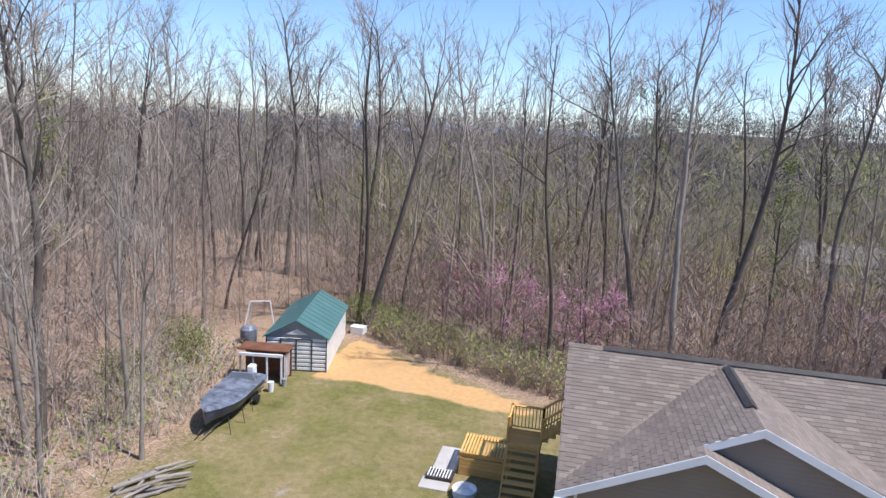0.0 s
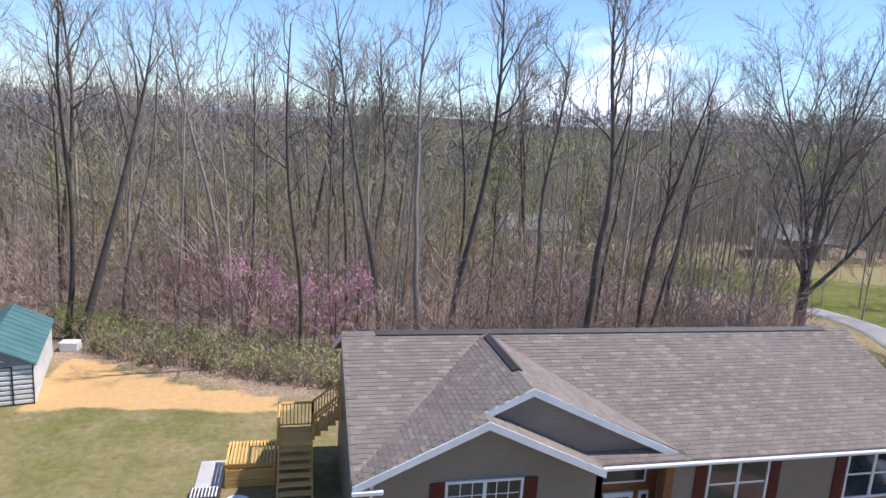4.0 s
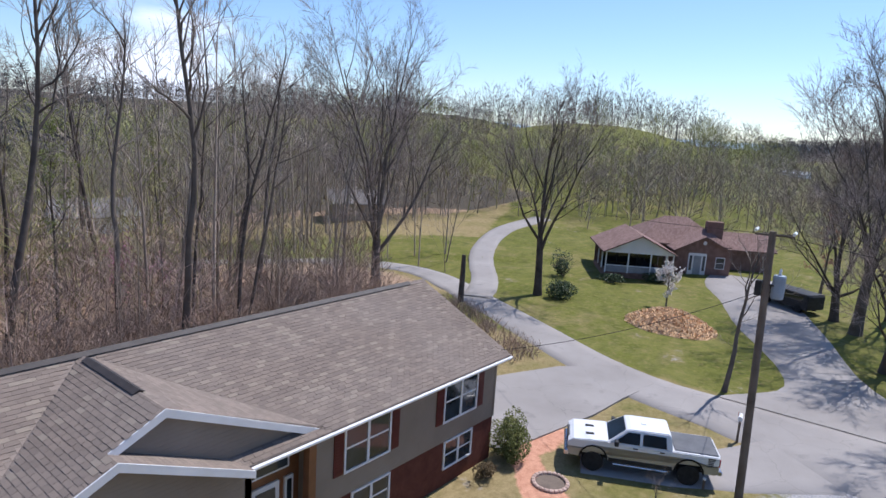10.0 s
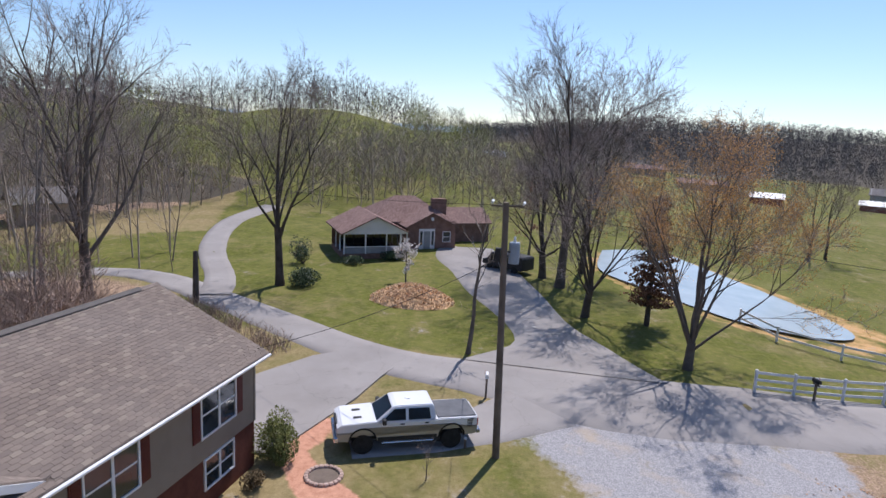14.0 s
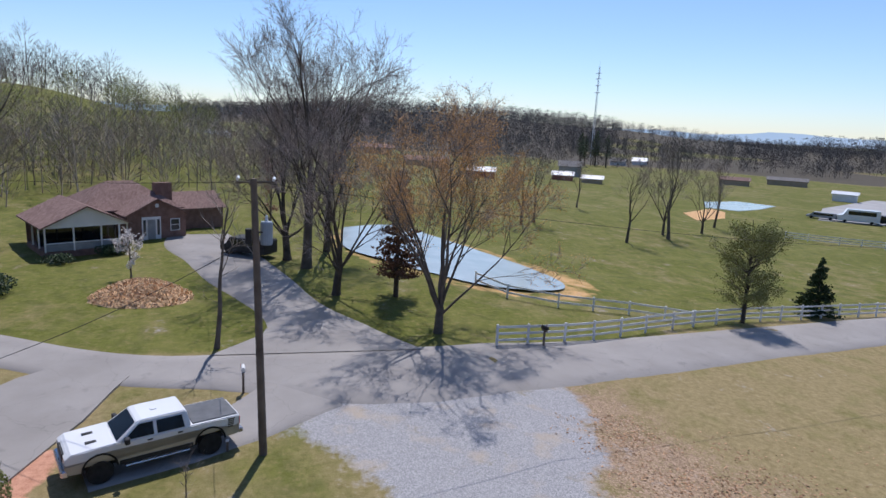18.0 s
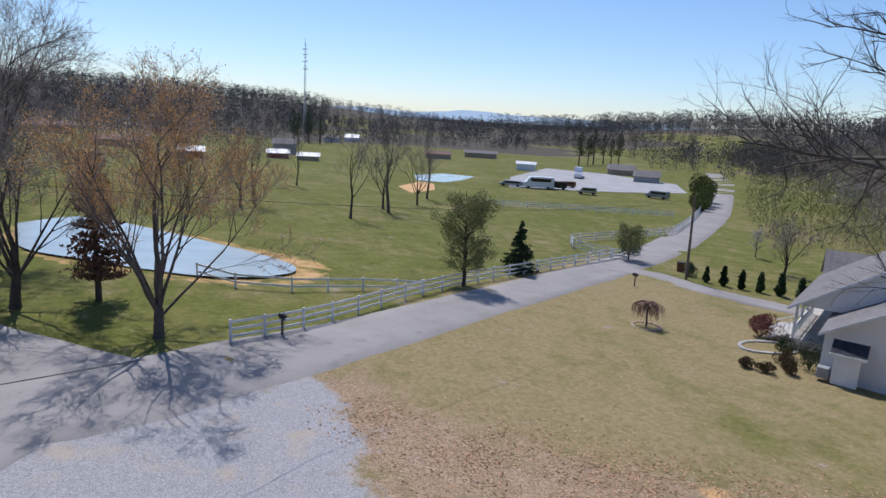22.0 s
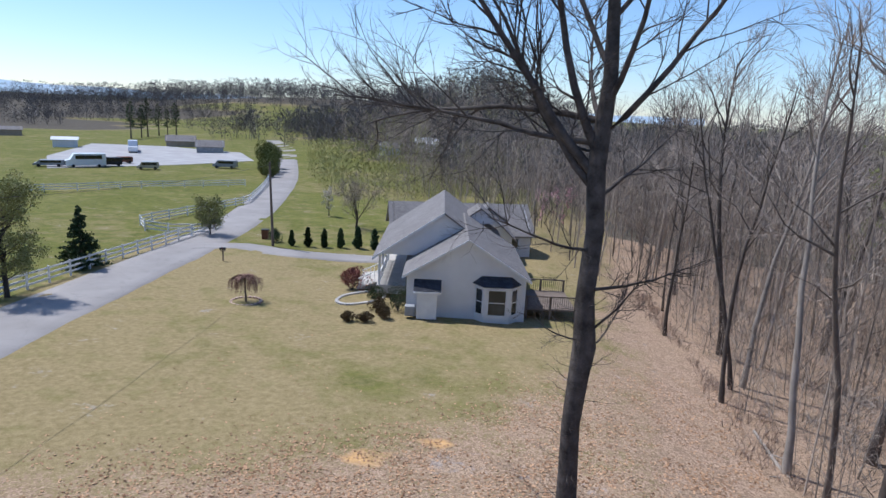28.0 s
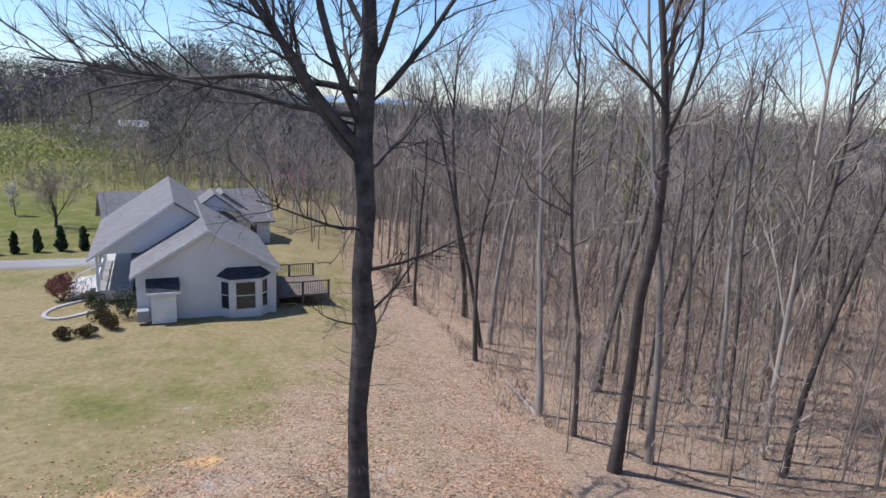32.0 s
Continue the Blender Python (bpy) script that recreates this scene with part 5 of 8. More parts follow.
lean_to()
rnd6 = random.Random(66)
for k, (x, y, w, l, h, m, name, label) in enumerate(((-16.6, 30.4, .9, .6, .55, RUST, "crate", "rusty brown crate beside the shed"), (-16.2, 31.6, .8, 1.2, .5, METAL_GREY, "scrap_pile", "grey scrap metal heaped beside the shed"), (-16.4, 33.0, .7, .7, .8, WHITE_PAINT, "old_appliance", "white old appliance beside the shed"),
                                                        (-13.2, 36.6, .9, .6, .45, WHITE_PAINT, "storage_box", "white storage box behind the shed"), (-14.0, 26.6, .3, .3, .5, WHITE_PAINT, "bucket", "white bucket beside the lean-to"), (-13.7, 27.4, .25, .25, .4, METAL_GREY, "bucket", "grey bucket beside the lean-to"))):
    c = thing(name, x, y, 0, rnd6.uniform(-30, 30), label, name.split("_")[-1])
    if name == "bucket":
        part("body", lathe([(w * .4, 0), (w * .5, h), (w * .54, h + .02)], 14), m, c)
    else:
        part("body", box(-w / 2, -l / 2, 0, w / 2, l / 2, h, .04), m, c)
        part("lid", box(-w / 2 - .02, -l / 2 - .02, h, w / 2 + .02, l / 2 + .02, h + .05, .015), m, c)
barrel = thing("covered_grill", -18.6, 32.6, 0, 20, "grill under a dark blue cover", "grill")
part("cover", lathe([(.45, 0), (.5, .4), (.48, .85), (.3, 1.05), (.05, 1.1)], 14), TARP, barrel)
swing = thing("swing_frame", -19.3, 34.6, 0, 25, "white metal swing frame leaning in the litter", "swing")
for a, b in (((-.7, 0, 0), (-.3, .1, 1.9)), ((-.3, .9, 0), (-.3, .1, 1.9)), ((1.2, 0, 0), (.9, .1, 1.9)), ((-.3, .1, 1.9), (.9, .1, 1.9))):
    part("bar", rod(a, b, .035, sides=6), WHITE_PAINT, swing)
logs = thing("log_pile", -14.0, 18.0, 0, 55, "pale split boards and logs heaped on the leaves", "log pile")
for k in range(16):
    a, u, v, z = rnd6.uniform(-.5, .9), rnd6.uniform(-.9, .9), rnd6.uniform(-.7, .7), rnd6.uniform(.04, .3)
    half = rnd6.uniform(.35, 1.0)
    part("log", rod((u - half * math.cos(a), v - half * math.sin(a), z), (u + half * math.cos(a), v + half * math.sin(a), z + rnd6.uniform(-.03, .12)), rnd6.uniform(.03, .09), rnd6.uniform(.02, .06), sides=7), BARK_PALE, logs)


# ---- pickup, pole, mailboxes in front ----
CAR_WHITE = plain("white_car_paint", (0.66, 0.67, 0.68), (0.76, 0.77, 0.78), 0.6, 50, 0.22, 0.0, spec=0.6)
CAR_SILVER = plain("tan_car_paint", (0.33, 0.31, 0.27), (0.42, 0.40, 0.35), 0.6, 50, 0.3, 0.0, metal=0.3, spec=0.6)
CAR_GLASS = glass_pane("car_glass", (0.008, 0.01, 0.013))
BLACK = plain("black_plastic", (0.012, 0.012, 0.013), (0.04, 0.04, 0.042), 4, 40, 0.6, 0.1)
BED_COVER = plain("grey_bed_cover", (0.10, 0.105, 0.115), (0.16, 0.165, 0.175), 2, 30, 0.85, 0.1, spec=0.15)
LAMP_RED = plain("tail_lamp", (0.25, 0.01, 0.01), (0.4, 0.03, 0.03), 4, 30, 0.25, 0.0)


def wheel(parent, x, y, r, side, name="wheel"):
    bm = lathe([(r * .62, -.13), (r * .95, -.13), (r, -.08), (r, .08), (r * .95, .13), (r * .62, .13)], 24)
    w = part(name, bm, RUBBER, parent, "black off-road tyre", pose(x, y, r, 90, 0, 0))
    bm = lathe([(.04, .07), (r * .3, .09), (r * .58, .05), (r * .62, .12), (r * .64, -.1), (.04, -.1)][::-1], 20)
    rim = part("rim", bm, CHROME, w, "bright spoked rim")
    if side < 0:
        rim.matrix_basis = pose(0, 0, 0, 0, 0, 0)
    else:
        rim.matrix_basis = pose(0, 0, 0, 180, 0, 0)
    return w


def side_shape(parent, name, outline, half, material, label="", tuck=None):
    """A body part with a side outline (length, height), as wide as 2 * half, its upper part drawn in by tuck(height)."""
    bm = bmesh.new()
    L = [bm.verts.new((a, -half + (tuck(b) if tuck else 0), b)) for a, b in outline]
    R = [bm.verts.new((a, half - (tuck(b) if tuck else 0), b)) for a, b in outline]
    bm.faces.new(L)
    bm.faces.new(R[::-1])
    edges = []
    for i in range(len(L)):
        j = (i + 1) % len(L)
        bm.faces.new((L[j], L[i], R[i], R[j]))
    bmesh.ops.recalc_face_normals(bm, faces=bm.faces)
    sharp = [e for e in bm.edges if len(e.link_faces) == 2 and e.calc_face_angle() > 1.0]
    bmesh.ops.bevel(bm, geom=sharp, offset=0.035, segments=2, affect="EDGES")
    return part(name, bm, material, parent, label)


def arch(cx, r, z0, n=9):
    """The points of a wheel arch, from front to back."""
    return [(cx + r * math.cos(math.pi * i / n), max(z0, z0 + r * math.sin(math.pi * i / n))) for i in range(n + 1)]


def pickup():
    """Front towards +x, wheels at x = 1.9 and -1.9."""
    t = thing("pickup_truck", 21.95, 10.35, 0.05, 118, "white and tan four-door pickup truck parked on the drive", "pickup truck")
    t.matrix_world = pose(21.95, 10.35, 0.05, 0, 0, 118) @ Matrix.Scale(0.96, 4)
    hw = 0.98
    front, rear = arch(1.9, 0.56, 0.58), arch(-1.9, 0.56, 0.58)
    low = [(2.95, 0.62), *front, *rear, (-3.0, 0.62), (-3.05, 0.98), (2.98, 0.98)]
    side_shape(t, "lower_body", low, hw, CAR_SILVER, "tan lower body")
    side_shape(t, "upper_body", [(2.98, 0.982), (-3.05, 0.982), (-3.05, 1.38), (1.35, 1.40), (1.4, 1.42), (2.75, 1.34), (2.96, 1.2)], hw - 0.01, CAR_WHITE, "white upper body")
    part("bonnet", prism([(1.3, 1.40), (2.72, 1.33), (2.86, 1.28), (2.86, 1.22), (1.3, 1.3)], 1.5, "y", -0.75), CAR_WHITE, t, "white bonnet")
    for y in (-0.45, 0.3):
        part("bonnet_vent", box(1.9, y, 1.38, 2.25, y + 0.16, 1.405), BLACK, t)
    cab = side_shape(t, "cab", [(1.35, 1.385), (0.62, 1.93), (0.45, 1.97), (-1.0, 1.98), (-1.12, 1.94), (-1.22, 1.385)], hw - 0.03, CAR_WHITE, "white crew cab", lambda b: 0.0 + 0.22 * max(0, b - 1.385) / 0.6)

    def pane(name, a, b, c, d):
        bm = bmesh.new()
        bm.faces.new([bm.verts.new(v) for v in (a, b, c, d)])
        bmesh.ops.solidify(bm, geom=bm.faces[:], thickness=0.01)
        return part(name, bm, CAR_GLASS, t, "dark glass")

    pane("windscreen", (1.33, -0.82, 1.42), (1.33, 0.82, 1.42), (0.68, 0.66, 1.915), (0.68, -0.66, 1.915))
    pane("rear_window", (-1.225, -0.7, 1.5), (-1.225, 0.7, 1.5), (-1.145, 0.6, 1.88), (-1.145, -0.6, 1.88))
    for s in (-1, 1):
        y = lambda z: s * (hw - 0.03 - 0.22 * (z - 1.385) / 0.6 + 0.012)
        pane("front_window", (1.12, y(1.42), 1.42), (0.1, y(1.42), 1.42), (0.1, y(1.86), 1.86), (0.58, y(1.86), 1.86))
        pane("side_window", (-0.02, y(1.42), 1.42), (-0.98, y(1.42), 1.42), (-0.92, y(1.86), 1.86), (-0.02, y(1.86), 1.86))
        part("side_step", rod((-1.1, s * 1.0, 0.48), (1.1, s * 1.0, 0.48), 0.05, sides=8), CHROME, t, "bright side step")
        part("sill", box(-1.25, s * hw - 0.02, 0.56, 1.28, s * hw + 0.02, 0.72), BLACK, t)
        for x in (0.25, -0.8):
            part("door_handle", box(x - 0.09, s * hw - 0.01, 1.24, x + 0.09, s * hw + 0.025, 1.28), BLACK, t)
        part("mirror", box(0.95, s * 0.98, 1.36, 1.12, s * 1.25, 1.58, 0.03), BLACK, t, "black door mirror")
        part("headlamp", box(2.78, s * 0.72 - 0.2, 1.0, 2.97, s * 0.72 + 0.2, 1.2, 0.03), CHROME, t, "headlamp")
        part("tail_lamp", box(-3.07, s * 0.86 - 0.1, 0.98, -2.93, s * 0.86 + 0.1, 1.32, 0.02), LAMP_RED, t, "red tail lamp")
        for k in range(5):
            part("side_stripe", box(-2.78 - 0.02 * k, s * (hw - 0.005), 0.98 + k * 0.075, -2.58, s * (hw + 0.004), 1.02 + k * 0.075), BLACK, t, "black stripe")
        for x in (1.9, -1.9):
            wheel(t, x, s * 0.86, 0.45, s)
        for c in (1.9, -1.9):
            bm = bmesh.new()
            pts = arch(c, 0.6, 0.58)
            ins = arch(c, 0.53, 0.58)
            for (a, b), (e, f), (a2, b2), (e2, f2) in zip(pts, ins, pts[1:], ins[1:]):
                bm.faces.new([bm.verts.new((u, s * (hw + 0.012), v)) for u, v in ((a, b), (a2, b2), (e2, f2), (e, f))])
            bmesh.ops.solidify(bm, geom=bm.faces[:], thickness=0.03)
            part("wheel_arch_trim", bm, BLACK, t)
    part("grille", box(2.9, -0.5, 0.95, 3.0, 0.5, 1.25, 0.02), BLACK, t, "black grille")
    part("bumper", box(2.85, -0.98, 0.55, 3.1, 0.98, 0.82, 0.05), CHROME, t, "bright front bumper")
    part("rear_bumper", box(-3.2, -0.95, 0.6, -3.0, 0.95, 0.8, 0.04), CHROME, t, "bright rear bumper")
    part("bed_cover", box(-3.0, -0.84, 1.375, -1.3, 0.84, 1.43, 0.02), BED_COVER, t, "grey flat bed cover")
    part("tailgate", box(-3.09, -0.75, 0.85, -3.04, 0.75, 1.36, 0.02), CAR_WHITE, t)
    part("chassis", box(-2.9, -0.5, 0.42, 2.7, 0.5, 0.64), BLACK, t)
    part("roof_lamp", box(-0.2, -0.1, 1.975, 0.0, 0.1, 2.0), CAR_WHITE, t)
    return t


pickup()


def wire(name, a, b, sag, r=0.012, label="thin dark overhead wire"):
    a, b = Vector(a), Vector(b)
    t = Tubes()
    pts = [a.lerp(b, i / 18) - Vector((0, 0, sag * 4 * (i / 18) * (1 - i / 18))) for i in range(19)]
    t.tube(pts, [r] * 19, 4)
    return tagged(new(name, t.mesh(name, BLACK)), label, "wire")


TRANSFORMER = plain("transformer_grey", (0.22, 0.26, 0.31), (0.34, 0.39, 0.45), 2, 20, 0.5, 0.05)
PORCELAIN = plain("white_porcelain", (0.68, 0.69, 0.70), (0.82, 0.82, 0.82), 3, 30, 0.2, 0.0)


def utility_pole(x, y, height, r, lean, label, kit=True):
    z = ground_z(x, y)
    p = thing("utility_pole", x, y, z, 0, label, "utility pole")
    pts = [(0, 0, -0.4), (lean[0] * .5, lean[1] * .5, height / 2), (lean[0], lean[1], height)]
    bm = rod(pts[0], pts[1], r, r * .86, 14, caps=False)
    rod(pts[1], pts[2], r * .86, r * .72, 14, bm=bm)
    part("pole", bm, POLE_WOOD, p, "weathered wooden pole")
    if kit:
        tx, ty = lean
        c = part("transformer", lathe([(.02, 0), (.2, .02), (.21, .1), (.21, .78), (.19, .84), (.02, .86)], 18, x=tx * .8 + .12, y=ty * .8 - .36), TRANSFORMER, p, "grey pole transformer", pose(0, 0, height - 2.35))
        part("bushing", lathe([(.04, .85), (.06, .9), (.035, .96), (.055, 1.0), (.02, 1.08)], 8, x=tx * .8 + .12, y=ty * .8 - .36), PORCELAIN, c)
        part("bracket", box(tx * .8 - .05, ty * .8 - .32, height - 1.9, tx * .8 + .1, ty * .8, height - 1.84), DARK_METAL, p)
        part("switch_box", box(tx * .8 - .14, ty * .8 + .14, height - 2.3, tx * .8 + .1, ty * .8 + .34, height - 1.75, .02), BLACK, p, "dark switch box")
        part("arm", rod((tx, ty + .55, height - .15), (tx, ty - .7, height - .1), .045, sides=6), POLE_WOOD, p)
        for y2 in (.52, -.68):
            part("insulator", rod((tx - .1, ty + y2, height - .02), (tx + .16, ty + y2, height + .02), .055, sides=8), PORCELAIN, p, "white insulator")
    return p


utility_pole(21.95, 6.4, 10.4, 0.155, (-.08, .28), "tall wooden utility pole with a transformer beside the drive")
wire("service_wire", (21.9, 6.7, 8.3), (18.3, 15.2, 4.6), 0.35)
wire("power_line", (21.9, 7.15, 10.35), (39.6, -55.3, 5.6), 1.1)
wire("power_line", (21.9, 5.9, 10.35), (43.8, 41, 9.4), 0.9)
wire("phone_line", (21.9, 6.6, 7.6), (66, 16, 6.0), 0.7)
utility_pole(39.4, -55.2, 8.9, 0.15, (.25, .1), "wooden utility pole at the end of the neighbour's drive", False)
stub = thing("broken_trunk", 36.3, 30.6, 0, 0, "dead standing trunk broken off at the top", "tree")
bm = rod((0, 0, -.2), (.05, 0, 2.2), .24, .2, 10, caps=False)
rod((.05, 0, 2.2), (.12, .05, 3.7), .2, .15, 10, bm=bm)
part("trunk", bm, BARK, stub)


def mailbox(x, y, turn, label, white=True):
    m = thing("mailbox", x, y, ground_z(x, y), turn, label, "mailbox")
    part("post", box(-.05, -.05, -.1, .05, .05, 1.08), POLE_WOOD, m)
    part("arm", box(-.04, -.25, .95, .04, .25, 1.03), POLE_WOOD, m)
    out = [(-.09, 0), (.09, 0), (.09, .12), (.06, .19), (0, .215), (-.06, .19), (-.09, .12)]
    b = part("box", prism([(a, z + 1.085) for a, z in out], .52, "y", -.26), FENCE_WHITE if white else BLACK, m, "white letter box" if white else "black letter box")
    part("door", prism([(a * .92, z * .92 + 1.09) for a, z in out], .02, "y", -.285), FENCE_WHITE if white else BLACK, b)
    part("flag", box(.095, -.05, 1.2, .11, -.02, 1.4), LAMP_RED, b)


mailbox(27.6, 7.9, 100, "white mailbox on a wooden post by the road")
mailbox(34.2, -8.7, -70, "dark mailbox on a wooden post by the fence", False)
mailbox(39.2, -46.4, 110, "dark mailbox on a wooden post by the lawn", False)
marker = thing("marker_post", 22.25, 7.75, 0.0, 0, "short post with a white cap beside the drive", "post")
part("post", box(-.04, -.04, -.1, .04, .04, .42), POLE_WOOD, marker)
part("cap", box(-.06, -.06, .42, .06, .06, .5, .015), WHITE_PAINT, marker)
ring = thing("fire_ring", 18.35, 12.3, 0.0, 0, "ring of reddish stones round a bed of ash", "fire ring")
RINGSTONE = plain("ring_stone", (0.30, 0.21, 0.17), (0.56, 0.42, 0.35), 3, 15, 0.9, 0.4, vary=0.4)
for i in range(22):
    a = 2 * math.pi * i / 22
    part("stone", box(-.09, -.08, -.03, .09, .08, .11, .03), RINGSTONE, ring, "", pose(.66 * math.cos(a), .66 * math.sin(a), 0, 0, 0, math.degrees(a) + 90))
part("ash", lathe([(.58, .01), (.5, .03), (.01, .04)], 18), POLE_WOOD, ring)


# ---- fences ----
def fence_post_rails(f, a, b, rails, h):
    z0, z1 = ground_z(*a), ground_z(*b)
    part("post", box(-.065, -.065, -.2, .065, .065, h + .06, .012), FENCE_WHITE, f, "", pose(a[0], a[1], z0, 0, 0, math.degrees(math.atan2(b[1] - a[1], b[0] - a[0]))))
    for k in rails:
        d = Vector((b[0] - a[0], b[1] - a[1], z1 - z0))
        ang = math.degrees(math.atan2(d.y, d.x))
        tilt = -math.degrees(math.atan2(d.z, math.hypot(d.x, d.y)))
        part("rail", box(0, -.02, -.07, d.length, .02, .07), FENCE_WHITE, f, "", pose(a[0], a[1], z0 + k, 0, tilt, ang))


def fence(line, label, gap=2.4, rails=(.35, .75, 1.15), h=1.25):
    f = thing("fence", 0, 0, 0, 0, label, "fence", "white board fences")
    pts = [(p.x, p.y) for p in spline(line, gap)]
    for a, b in zip(pts, pts[1:]):
        fence_post_rails(f, a, b, rails, h)
    part("post", box(-.065, -.065, -.2, .065, .065, h + .06, .012), FENCE_WHITE, f, "", pose(pts[-1][0], pts[-1][1], ground_z(*pts[-1])))
    return f


fence([(33.6, -5.6), (35.2, -10.4), (37.4, -15.2), (40.0, -20.5), (43.0, -28.2), (46.3, -40.0), (48.6, -50.0), (51.2, -62.5)], "white three-rail board fence along the road")
fence([(41.6, -23.0), (43.0, -18.5), (43.6, -13.0), (45.2, -9.4), (48.6, -7.6)], "white board fence beside the pond", 2.2, (.4, .95), 1.05)
fence([(49.0, -57.5), (52.5, -55.0), (56.0, -55.4), (59.0, -58.0), (60.2, -67.8), (61.2, -82.0), (65.5, -92.0), (72, -105), (80.0, -119.5), (90, -136)], "white board fence round the paddock", 2.6)
fence([(94.0, -71.5), (90.5, -79.0), (86.4, -88.6), (80.0, -97.0), (75.5, -103.6)], "white board fence across the far paddock", 2.8)

# ---- pond ----
POND = [(73, 2.8), (62, 3.0), (56, -0.4), (49.5, -5.6), (47.6, -10.4), (48.6, -14.8), (51.3, -16.2), (55.5, -15.2), (60, -13.0), (70, -7.0), (75.5, -2.5)]


def water_material():
    n = Nodes("milky_pond_water")
    n.bump(n.noise(2.2, 3), 0.12, 0.05)
    return n.done(n.mix(n.ramp(n.noise(0.25, 4), 0.3, 0.7), (0.31, 0.36, 0.35), (0.42, 0.46, 0.44)), 0.16, 0.0, 0.4)


def pond():
    bm = bmesh.new()
    pts = spline([(*p, 0) for p in POND + POND[:1]], 1.0)[:-1]
    bm.faces.new([bm.verts.new((p.x, p.y, 0)) for p in pts])
    bmesh.ops.triangulate(bm, faces=bm.faces)
    bmesh.ops.subdivide_edges(bm, edges=bm.edges, cuts=3, use_grid_fill=True)
    for v in bm.verts:
        v.co.z = ground_z(v.co.x, v.co.y) + 0.17
    bmesh.ops.recalc_face_normals(bm, faces=bm.faces)
    if sum(f.normal.z for f in bm.faces) < 0:
        bmesh.ops.reverse_faces(bm, faces=bm.faces)
    me = bpy.data.meshes.new("pond")
    bm.to_mesh(me)
    bm.free()
    me.materials.append(WATER)
    return tagged(new("pond", smooth(me)), "milky blue-grey pond with sandy banks", "pond", kind="structure")


WATER = water_material()
pond()

# ---- mulch heap on the neighbour's lawn ----
MULCHY = plain("fresh_mulch", (0.40, 0.25, 0.13), (0.80, 0.56, 0.34), 2.2, 9, 0.95, 0.9)


def heap(name, x, y, rx, ry, h, material, label, seed):
    rnd = random.Random(seed)
    o = thing(name, x, y, ground_z(x, y), 0, label, "heap")
    bm = bmesh.new()
    n, m = 40, 14
    rows = [[bm.verts.new((rx * (j / m) * math.cos(2 * math.pi * i / n) * (1 + .12 * noise.noise((i * .35, 2, seed))), ry * (j / m) * math.sin(2 * math.pi * i / n) * (1 + .12 * noise.noise((i * .35, 2, seed))), -.05 + h * (1 - (j / m) ** 1.7) * (.8 + .5 * noise.noise((j * .5 * math.cos(2 * math.pi * i / n), j * .5 * math.sin(2 * math.pi * i / n), seed))))) for i in range(n)] for j in range(1, m + 1)]
    top = bm.verts.new((0, 0, h))
    for i in range(n):
        bm.faces.new((top, rows[0][i], rows[0][(i + 1) % n]))
    for a, b in zip(rows, rows[1:]):
        for i in range(n):
            k = (i + 1) % n
            bm.faces.new((a[i], b[i], b[k], a[k]))
    part("mound", bm, material, o)
    t = Tubes()
    for _ in range(2600):
        a, r = rnd.uniform(0, 6.28), math.sqrt(rnd.random())
        t.blade(Vector((rx * r * math.cos(a), ry * r * math.sin(a), h * (1 - r ** 1.7) * .95 + rnd.uniform(0, .18))), rnd.uniform(.06, .22), rnd)
    tagged(bare(o, "chip_cover", t.mesh("chip_cover", material), "loose wood chips"), kind="stuff")


heap("mulch_heap", 43.2, 16.6, 2.5, 3.3, 1.3, MULCHY, "heap of fresh orange-brown wood mulch on the lawn", 5)


# ---- single trees ----
ORANGE_MESH = vase(21, 12.2, .27, 1.6, 9, spread=.72, leaf=BUD_ORANGE, leaf_size=.055, leaf_n=4, lift=.09, twig=TWIG)
plant("maple_tree", ORANGE_MESH, 36.0, -2.5, 40, 1.0, "maple with orange spring buds beside the road")
LEAFY = oval_tree(22, 9.4, 5.0, .16, LEAF_GREEN, 19000, .095)
plant("pear_tree", LEAFY, 42.9, -28.2, 10, 1.0, "upright tree in young green leaf by the fence")
WIDE = [vase(23, 19.5, .40, 4.2, 8, spread=.72, kids=(7, 5)), vase(24, 18.5, .36, 5.5, 7, spread=.58), vase(25, 12.0, .28, 2.4, 9, spread=.95), vase(26, 17, .26, 5.5, 6, spread=.5)]
plant("shade_tree", WIDE[0], 33.7, 37.4, 0, 0.98, "large spreading leafless tree beside the lane")
plant("shade_tree", WIDE[1], 43.1, 27.7, 60, 0.86, "tall leafless tree on the neighbour's lawn")
plant("shade_tree", WIDE[2], 44.3, 3.7, 120, 1.0, "broad leafless tree beside the neighbour's drive")
plant("shade_tree", WIDE[1], 53.0, 6.2, 200, 1.02, "tall leafless tree beside the pond")
plant("shade_tree", WIDE[2], 56.0, 8.0, 20, 1.15, "broad leafless tree beside the pond")
plant("shade_tree", WIDE[3], 59.5, 4.6, 260, 1.05, "tall leafless tree beside the pond")
PURPLE = tree_meshes("plum", 31, leaf=BUD_RED, height=7.0, r=.14, first=.2, limbs=16, reach=.36, spread=.65, twigs=8, ends=5, leaf_size=.1)
plant("plum_tree", PURPLE, 66.0, 10.5, 0, 1.1, "small tree with dark reddish buds behind the drive")
CROOKED = tree_meshes("crooked", 32, height=9.0, r=.15, first=.35, limbs=10, reach=.32, spread=.9, lean=(.10, -.05), bend=.1, twigs=6, ends=4)
plant("crooked_tree", CROOKED, 33.4, 10.1, 0, 1.0, "thin crooked leafless tree beside the road")
